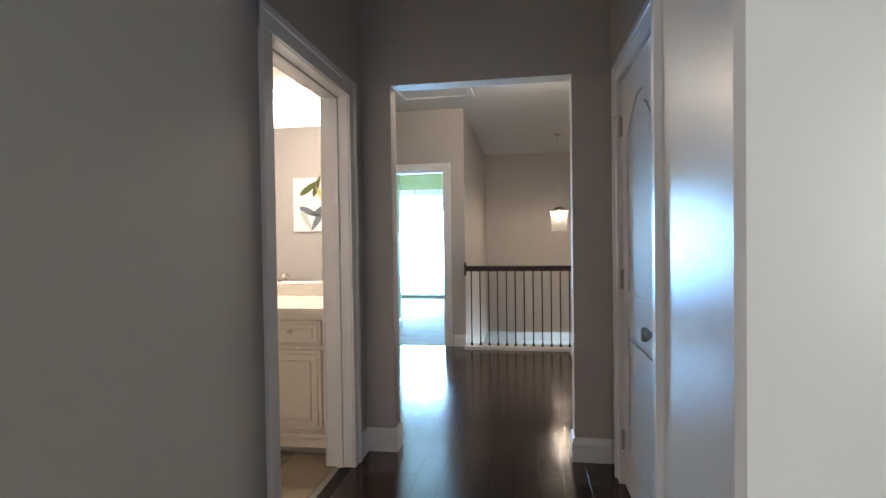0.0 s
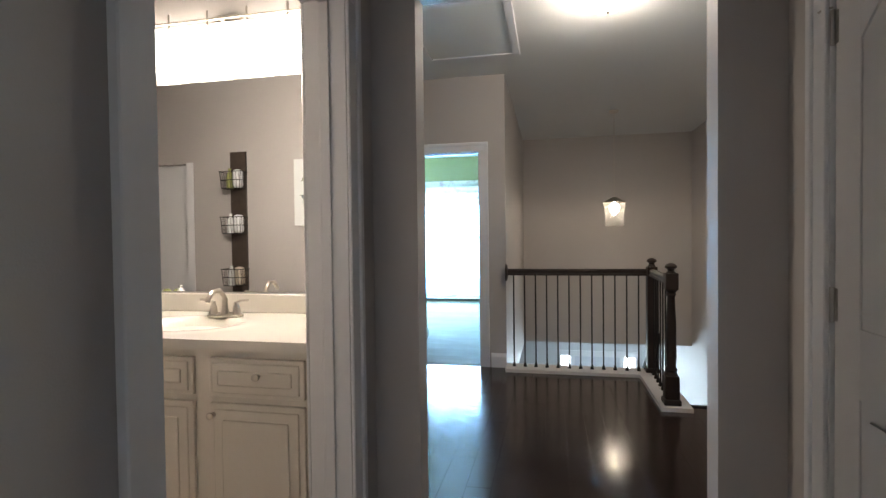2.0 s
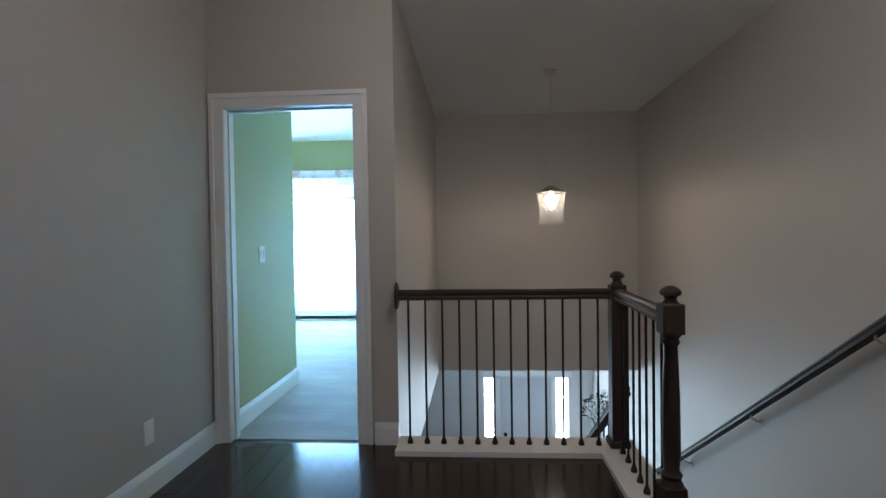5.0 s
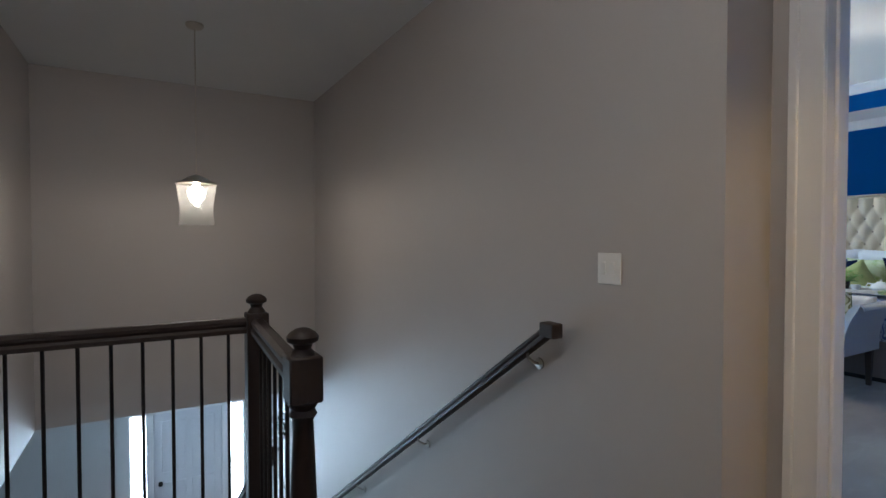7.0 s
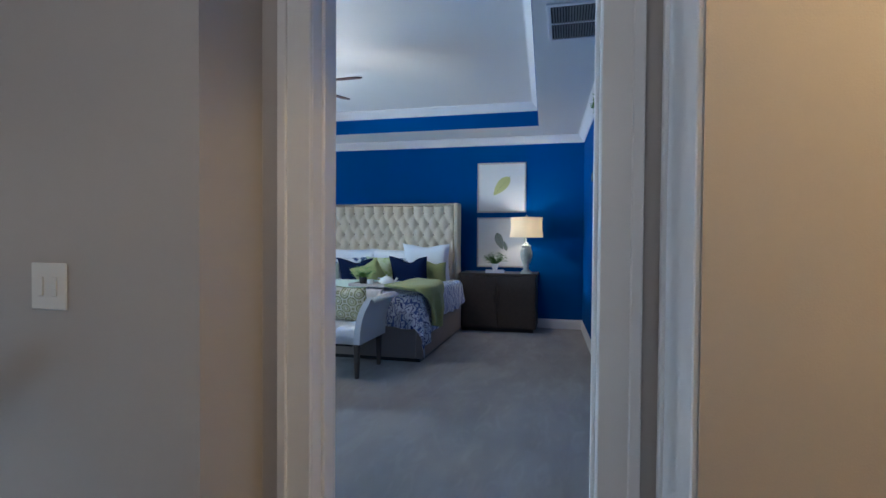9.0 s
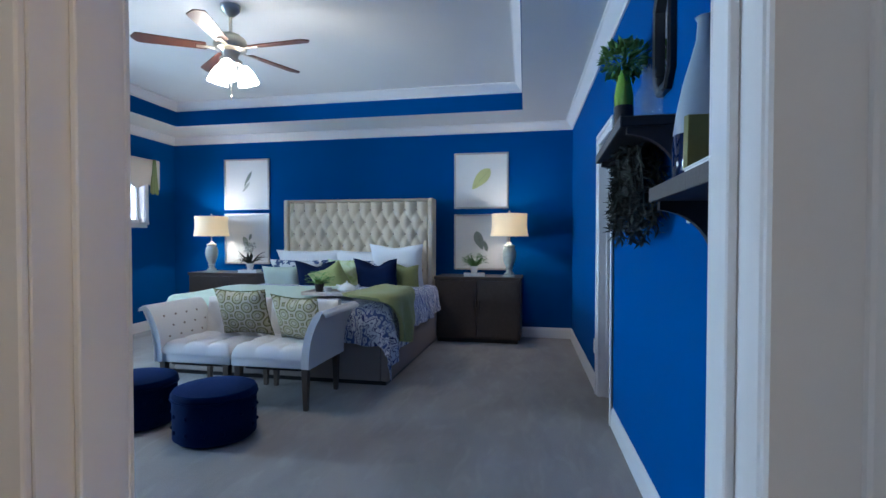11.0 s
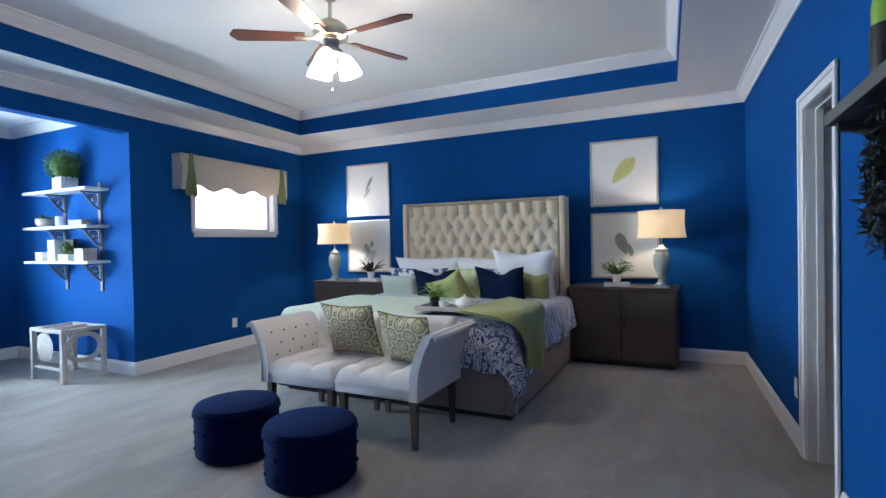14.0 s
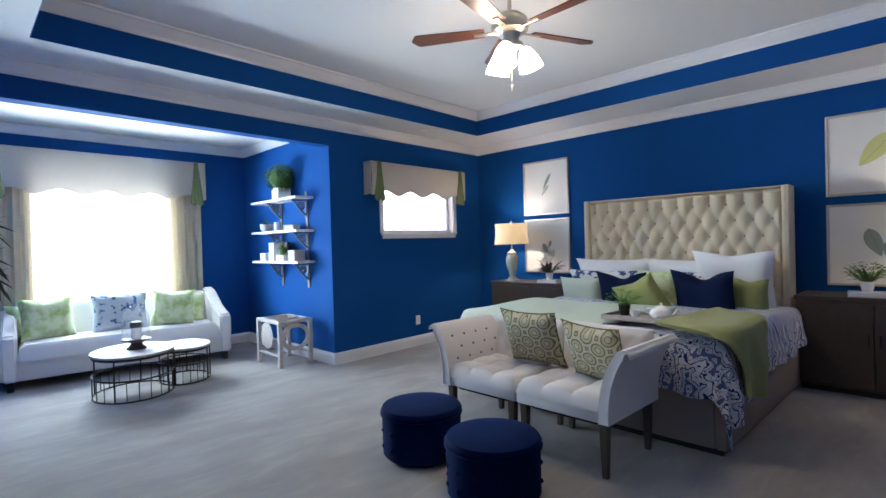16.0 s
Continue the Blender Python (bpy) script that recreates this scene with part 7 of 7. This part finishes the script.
for k, z in enumerate((1.955, 1.565, 1.19)):
    sh = thing("wall_shelf", pose(0, 0, 0), "whitewashed wood shelf on scrolled iron brackets on the alcove wall", "shelf", "alcove shelves")
    bm = bmesh.new()
    box(bm, 6.20, 6.438, 11.20, 12.42, z - 0.028, z, 0.004)
    part("shelf_board", bm, M["whitewash"], sh)
    for y in (11.36, 12.02):
        scroll_bracket(sh, y, z - 0.028, 0.19)
        bm = bmesh.new()
        box(bm, 6.425, 6.439, y - 0.026, y + 0.026, z - 0.33, z + 0.07, 0.003)
        part("back_plate", bm, M["graybracket"], sh)
rng = random.Random(6)
tpn = thing("topiary", pose(6.31, 11.76, 1.955), "round boxwood topiary ball in a white square pot", "plant")
bm = bmesh.new()
box(bm, -0.085, 0.085, -0.085, 0.085, 0, 0.14, 0.004)
part("pot", bm, M["ceramic"], tpn)
bm = bmesh.new()
bmesh.ops.create_icosphere(bm, subdivisions=3, radius=0.135, matrix=pose(0, 0, 0.255))
clump(bm, (0, 0, 0.255), 0.175, 1200, 0.03, rng)
part("foliage_ball", bm, M["box"], tpn, "dense clipped green leaves")
def shelf_item(name, m, label, cat, build):
    t = thing(name, m, label, cat)
    build(t)
def wallpot(t):
    bm = bmesh.new()
    lathe(bm, [(0.05, 0), (0.08, 0.04), (0.085, 0.09), (0.075, 0.10), (0.06, 0.08), (0.002, 0.08)], 18)
    part("pot", bm, M["graywood"], t, "", True)
    bm = bmesh.new()
    leaves(bm, (0, 0, 0.085), 24, 0.11, 0.03, 0.6, 0.8, rng, 0.4, 3, 0.04)
    part("leaves", bm, M["leaf"], t)
shelf_item("potted_succulent", pose(6.31, 12.20, 1.565), "green succulent in a weathered round pot", "plant", wallpot)
def mug(t):
    bm = bmesh.new()
    lathe(bm, [(0.04, 0), (0.045, 0.02), (0.045, 0.11), (0.04, 0.11), (0.038, 0.02), (0.002, 0.015)], 18)
    part("jar", bm, M["ceramic"], t, "", True)
shelf_item("white_jar", pose(6.30, 11.86, 1.565), "small white ceramic jar on the alcove shelf", "jar", mug)
def boxlet(x, y, h, m):
    def f(t):
        bm = bmesh.new()
        box(bm, -x / 2, x / 2, -y / 2, y / 2, 0, h, 0.006, 2)
        part("box_body", bm, m, t)
        bm = bmesh.new()
        box(bm, -x / 2 - 0.004, x / 2 + 0.004, -y / 2 - 0.004, y / 2 + 0.004, h, h + 0.012, 0.003)
        part("lid", bm, m, t)
    return f
shelf_item("wooden_box", pose(6.31, 11.52, 1.565, 0, 0, 12), "small weathered wooden box on the alcove shelf", "box", boxlet(0.10, 0.18, 0.05, M["graywood"]))
shelf_item("square_planter", pose(6.31, 11.42, 1.19), "pale grey square planter box on the lowest alcove shelf", "box", boxlet(0.14, 0.16, 0.12, M["graywood"]))
for k, (y, h) in enumerate(((11.98, 0.22), (11.93, 0.20), (11.88, 0.21))):
    shelf_item("book", pose(6.31, y, 1.19), "white-covered book standing on the alcove shelf", "book", boxlet(0.15, 0.035, h, M["ceramic"]))
shelf_item("picture_box", pose(6.35, 11.76, 1.19), "black shadow box standing on the alcove shelf", "box", boxlet(0.04, 0.16, 0.22, M["black"]))
for k in range(2):
    shelf_item("book", pose(6.30, 11.70, 1.19 + 0.036 * k), "white book lying flat on the alcove shelf", "book", boxlet(0.13, 0.18, 0.022, M["ceramic"]))
for k in range(2):
    shelf_item("book", pose(6.30, 12.18, 1.19 + 0.05 * k), "pale book lying flat on the alcove shelf", "book", boxlet(0.13, 0.14, 0.036, M["paper"]))
tb2 = thing("moss_ball", pose(6.28, 11.70, 1.262), "small round moss ball on white books", "ornament")
bm = bmesh.new()
bmesh.ops.create_icosphere(bm, subdivisions=2, radius=0.048, matrix=pose(0, 0, 0.06))
clump(bm, (0, 0, 0.06), 0.062, 300, 0.018, rng)
part("moss", bm, M["box"], tb2)


# ---- shelves on the south wall ----
def corbel(parent, x, d, z, h, wy, mat_):
    """A solid corbel with a hollow curve, in the plane x."""
    pts = [(0, 0), (d, 0), (d, -0.025)]
    for k in range(1, 11):
        a = math.pi / 2 * k / 10
        pts.append((d * 0.97 - (d * 0.72) * math.sin(a) * 1.0, -0.03 - (h * 0.72) * (1 - math.cos(a))))
    pts += [(d * 0.22, -h), (0, -h)]
    bm = bmesh.new()
    prism(bm, pts, 0.035, Matrix(((0, 1, 0, x), (1, 0, 0, wy), (0, 0, 1, z), (0, 0, 0, 1))))
    return part("corbel", bm, mat_, parent, "dark curved wooden corbel")


def dark_shelf(x0, x1, wy, d, z, h, label, corb=()):
    s = thing("wall_shelf", pose(0, 0, 0), label, "shelf", "dark wall shelves")
    bm = bmesh.new()
    box(bm, x0, x1, wy, wy + d, z - 0.04, z, 0.004)
    part("shelf_board", bm, M["shelfwood"], s)
    bm = bmesh.new()
    box(bm, x0 - 0.001, x1 + 0.001, wy + d, wy + d + 0.006, z - 0.041, z + 0.001, 0.001)
    part("front_edge", bm, M["shelfedge"], s)
    for x in corb:
        corbel(s, x, d - 0.02, z - 0.04, h, wy, M["shelfwood"])
    bm = bmesh.new()
    zz = z - 0.04 - h * 0.58
    box(bm, x0 + 0.05, x1 - 0.05, wy, wy + 0.02, zz - 0.037, zz + 0.037, 0.003)
    part("back_rail", bm, M["shelfedge"], s)
    return s


WY = 4.972
s1 = dark_shelf(4.49, 5.45, WY, 0.268, 1.745, 0.26, "dark wooden wall shelf with curved corbels holding a vase of greenery", corb=(4.50, 5.38))
s2 = dark_shelf(3.40, 4.185, WY - 0.012, 0.234, 1.442, 0.255, "dark wooden wall shelf with curved corbels holding a bottle and book", corb=(3.47, 4.15))
rng = random.Random(14)
hp = thing("hanging_greenery", pose(5.03, 5.11, 1.70), "dark olive trailing greenery hanging under the dark shelf", "plant")
bm = bmesh.new()
for k in range(46):
    a, b = rng.random() * 6.283, rng.random()
    x, y = 0.36 * (2 * rng.random() - 1), 0.075 * (2 * rng.random() - 1)
    p = [(x * 0.5, y, 0.0), (x * 0.9, y, -0.10 - 0.1 * b), (x, y + 0.03 * math.cos(a), -0.22 - 0.16 * b), (x * 0.9, y, -0.30 - 0.14 * b)]
    tube(bm, p, 0.0025, 4)
    for _ in range(30):
        i = rng.randrange(3)
        q = Vector(p[i]).lerp(Vector(p[i + 1]), rng.random())
        leaflet(bm, q, (rng.random() - 0.5, rng.random() - 0.35, rng.random() - 0.6), 0.042 + 0.022 * rng.random(), 0.015, rng)
f = part("trailing_leaves", bm, M["leafdark"], hp)
f["kind"] = "stuff"
# Near-black solid core that fills the inside of the trailing leaves.
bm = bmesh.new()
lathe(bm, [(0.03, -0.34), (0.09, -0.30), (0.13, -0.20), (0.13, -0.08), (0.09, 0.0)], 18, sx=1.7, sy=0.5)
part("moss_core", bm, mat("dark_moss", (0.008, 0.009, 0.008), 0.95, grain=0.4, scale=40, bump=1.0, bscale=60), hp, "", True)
va = thing("flower_vase", pose(5.16, 5.14, 1.745), "black and green glass vase with trailing green flowers", "vase")
bm = bmesh.new()
lathe(bm, [(0.046, 0), (0.048, 0.19), (0.044, 0.20)], 20)
part("lower_body", bm, M["black"], va, "", True)
bm = bmesh.new()
lathe(bm, [(0.045, 0.20), (0.046, 0.25), (0.036, 0.31), (0.028, 0.35), (0.036, 0.37)], 20)
part("upper_body", bm, mat("lime_glass", (0.20, 0.36, 0.05), 0.15, grain=0.05, blotch=0.1), va, "", True)
bm = bmesh.new()
clump(bm, (0, 0, 0.43), 0.10, 460, 0.038, rng, 0.8)
leaves(bm, (0, 0, 0.36), 16, 0.20, 0.016, 0.7, 0.9, rng, 0.5, 5)
part("foliage", bm, M["leafbright"], va)["kind"] = "stuff"
for k, (x, h, r) in enumerate(((4.86, 0.30, 0.045), (4.72, 0.24, 0.04))):
    gb = thing("glass_bottle", pose(x, 5.09, 1.745), "clear glass bottle standing on the dark shelf", "bottle", "glass bottles")
    bm = bmesh.new()
    lathe(bm, [(r, 0), (r * 1.05, h * 0.55), (r * 0.4, h * 0.72), (r * 0.36, h * 0.95), (r * 0.45, h)], 20, cap=False)
    part("bottle_body", bm, M["bottleglass"], gb, "", True).visible_shadow = False
mf = thing("wall_mirror", pose(4.83, 5.010, 2.15, 0, 0, 2.4), "small dark-framed mirror with clipped corners on the blue wall", "mirror")
oc = [(0.13, -0.17), (0.13, 0.17), (0.07, 0.24), (-0.07, 0.24), (-0.13, 0.17), (-0.13, -0.17), (-0.07, -0.24), (0.07, -0.24)]
bm = bmesh.new()
ring = [[bm.verts.new((x * k, y, z * (1 - (1 - k) * 0.6))) for x, z in oc] for k, y in ((1.0, 0.0), (1.0, 0.022), (0.94, 0.032), (0.74, 0.028), (0.72, 0.006))]
for a, b in zip(ring, ring[1:]):
    for i in range(8):
        j = (i + 1) % 8
        bm.faces.new((a[i], a[j], b[j], b[i]))
bmesh.ops.recalc_face_normals(bm, faces=bm.faces[:])
part("frame", bm, M["black"], mf)
bm = bmesh.new()
bm.faces.new([bm.verts.new((x * 0.74, 0.006, z * 0.84)) for x, z in oc])
bmesh.ops.recalc_face_normals(bm, faces=bm.faces[:])
part("glass", bm, M["mirror"], mf)
bo = thing("decanter", pose(4.035, 5.08, 1.442), "large dark navy glazed bottle with a frosted pale top", "bottle")
bm = bmesh.new()
lathe(bm, [(0.078, 0), (0.086, 0.02), (0.087, 0.08), (0.084, 0.135)], 28)
part("lower_body", bm, mat("navy_glaze", (0.006, 0.012, 0.04), 0.06, grain=0.05), bo, "glossy dark navy lower body", True)
bm = bmesh.new()
lathe(bm, [(0.084, 0.135), (0.076, 0.20), (0.060, 0.28), (0.040, 0.35), (0.027, 0.40), (0.024, 0.45), (0.030, 0.46)], 28)
part("neck", bm, mat("frosted_pale_glass", (0.24, 0.29, 0.35), 0.3, grain=0.03), bo, "frosted pale blue-grey neck", True)
ob_ = thing("book", pose(3.835, 5.09, 1.461, 0, -3, 4), "olive green book standing open-faced on the dark shelf", "book")
bm = bmesh.new()
box(bm, -0.016, -0.013, -0.075, 0.095, 0, 0.124, 0.0008)
box(bm, 0.013, 0.016, -0.075, 0.095, 0, 0.124, 0.0008)
box(bm, -0.013, 0.013, 0.092, 0.095, 0, 0.124)
part("cover", bm, M["book"], ob_)
bm = bmesh.new()
box(bm, -0.013, 0.013, -0.072, 0.092, 0.004, 0.120)
part("pages", bm, M["paper"], ob_)
wb = thing("book", pose(3.655, 5.09, 1.442), "white book lying flat under the olive book", "book")
bm = bmesh.new()
box(bm, -0.17, 0.19, -0.085, 0.095, 0, 0.004)
box(bm, -0.17, 0.19, -0.085, 0.095, 0.014, 0.018)
part("cover", bm, M["ceramic"], wb)
bm = bmesh.new()
box(bm, -0.166, 0.186, -0.082, 0.092, 0.004, 0.014)
part("pages", bm, M["paper"], wb)

# tall plant at the edge of the sitting area
pl = thing("floor_plant", pose(3.28, 9.70, 0), "arching palm in a dark pot on the bedroom carpet", "plant")
bm = bmesh.new()
lathe(bm, [(0.13, 0), (0.17, 0.15), (0.19, 0.34), (0.17, 0.34), (0.16, 0.28), (0.002, 0.28)], 28)
part("pot", bm, M["black"], pl, "", True)
rng = random.Random(77)
bm = bmesh.new()
for k in range(13):
    a = 2 * math.pi * k / 13 + rng.random() * 0.3
    L_, up_ = (0.24 + 0.12 * rng.random()) * (0.35 if math.cos(a) < 0.1 else 1), 1.3 + 0.7 * rng.random()
    pts = []
    for i in range(9):
        t_ = i / 8
        pts.append(Vector((math.cos(a) * L_ * t_, math.sin(a) * L_ * t_, 0.30 + up_ * 1.6 * t_ - up_ * 0.85 * t_ * t_ - 0.25 * t_ ** 3)))
    tube(bm, pts, 0.006, 5)
    for i in range(2, 9):
        for s_ in (-1, 1):
            for q_ in range(2):
                p0 = pts[i - 1].lerp(pts[i], q_ / 2)
                d0 = (pts[i] - pts[i - 1]).normalized()
                leaflet(bm, p0, d0 * 0.8 + Vector((-math.sin(a), math.cos(a), 0)) * s_ * 0.7 + Vector((0, 0, -0.25)), 0.15, 0.022, rng)
part("fronds", bm, M["leafgray"], pl)["kind"] = "stuff"


def skew_room():
    """Shears the bedroom's north and south walls a few degrees to fit the camera's view."""
    def dy(x, y):
        if y < 8.0:
            return -(9.17 - x) * 0.042
        if y < 12.05:
            return -(9.17 - x) * 0.062
        return -(6.44 - x) * 0.050
    names = ("wall_bedroom_east", "wall_bedroom_south", "wall_bedroom_north", "wall_alcove", "ceiling_bedroom", "wall_tray_band", "casing_dressing_room", "jamb_dressing_room", "window_north", "window_sitting", "backdrop_sitting", "backdrop_north", "valance", "curtain_panel", "wall_dressing_room")
    done = set()
    for o in list(scene.objects):
        n = o.name
        top = o.parent.name if o.parent else n
        hit = any(n.startswith(k) or top.startswith(k) for k in names)
        if o.type == "MESH" and n.startswith(("baseboard", "crown_moulding")):
            xs = [v.co.x for v in o.data.vertices]
            ys = [v.co.y for v in o.data.vertices]
            hit = min(xs) >= 3.12 and min(ys) > 4.9 and (max(xs) > 3.4)
        if not hit or o.type != "MESH" or o.data.name in done:
            continue
        done.add(o.data.name)
        for v in o.data.vertices:
            v.co.y += dy(v.co.x, v.co.y)


skew_room()
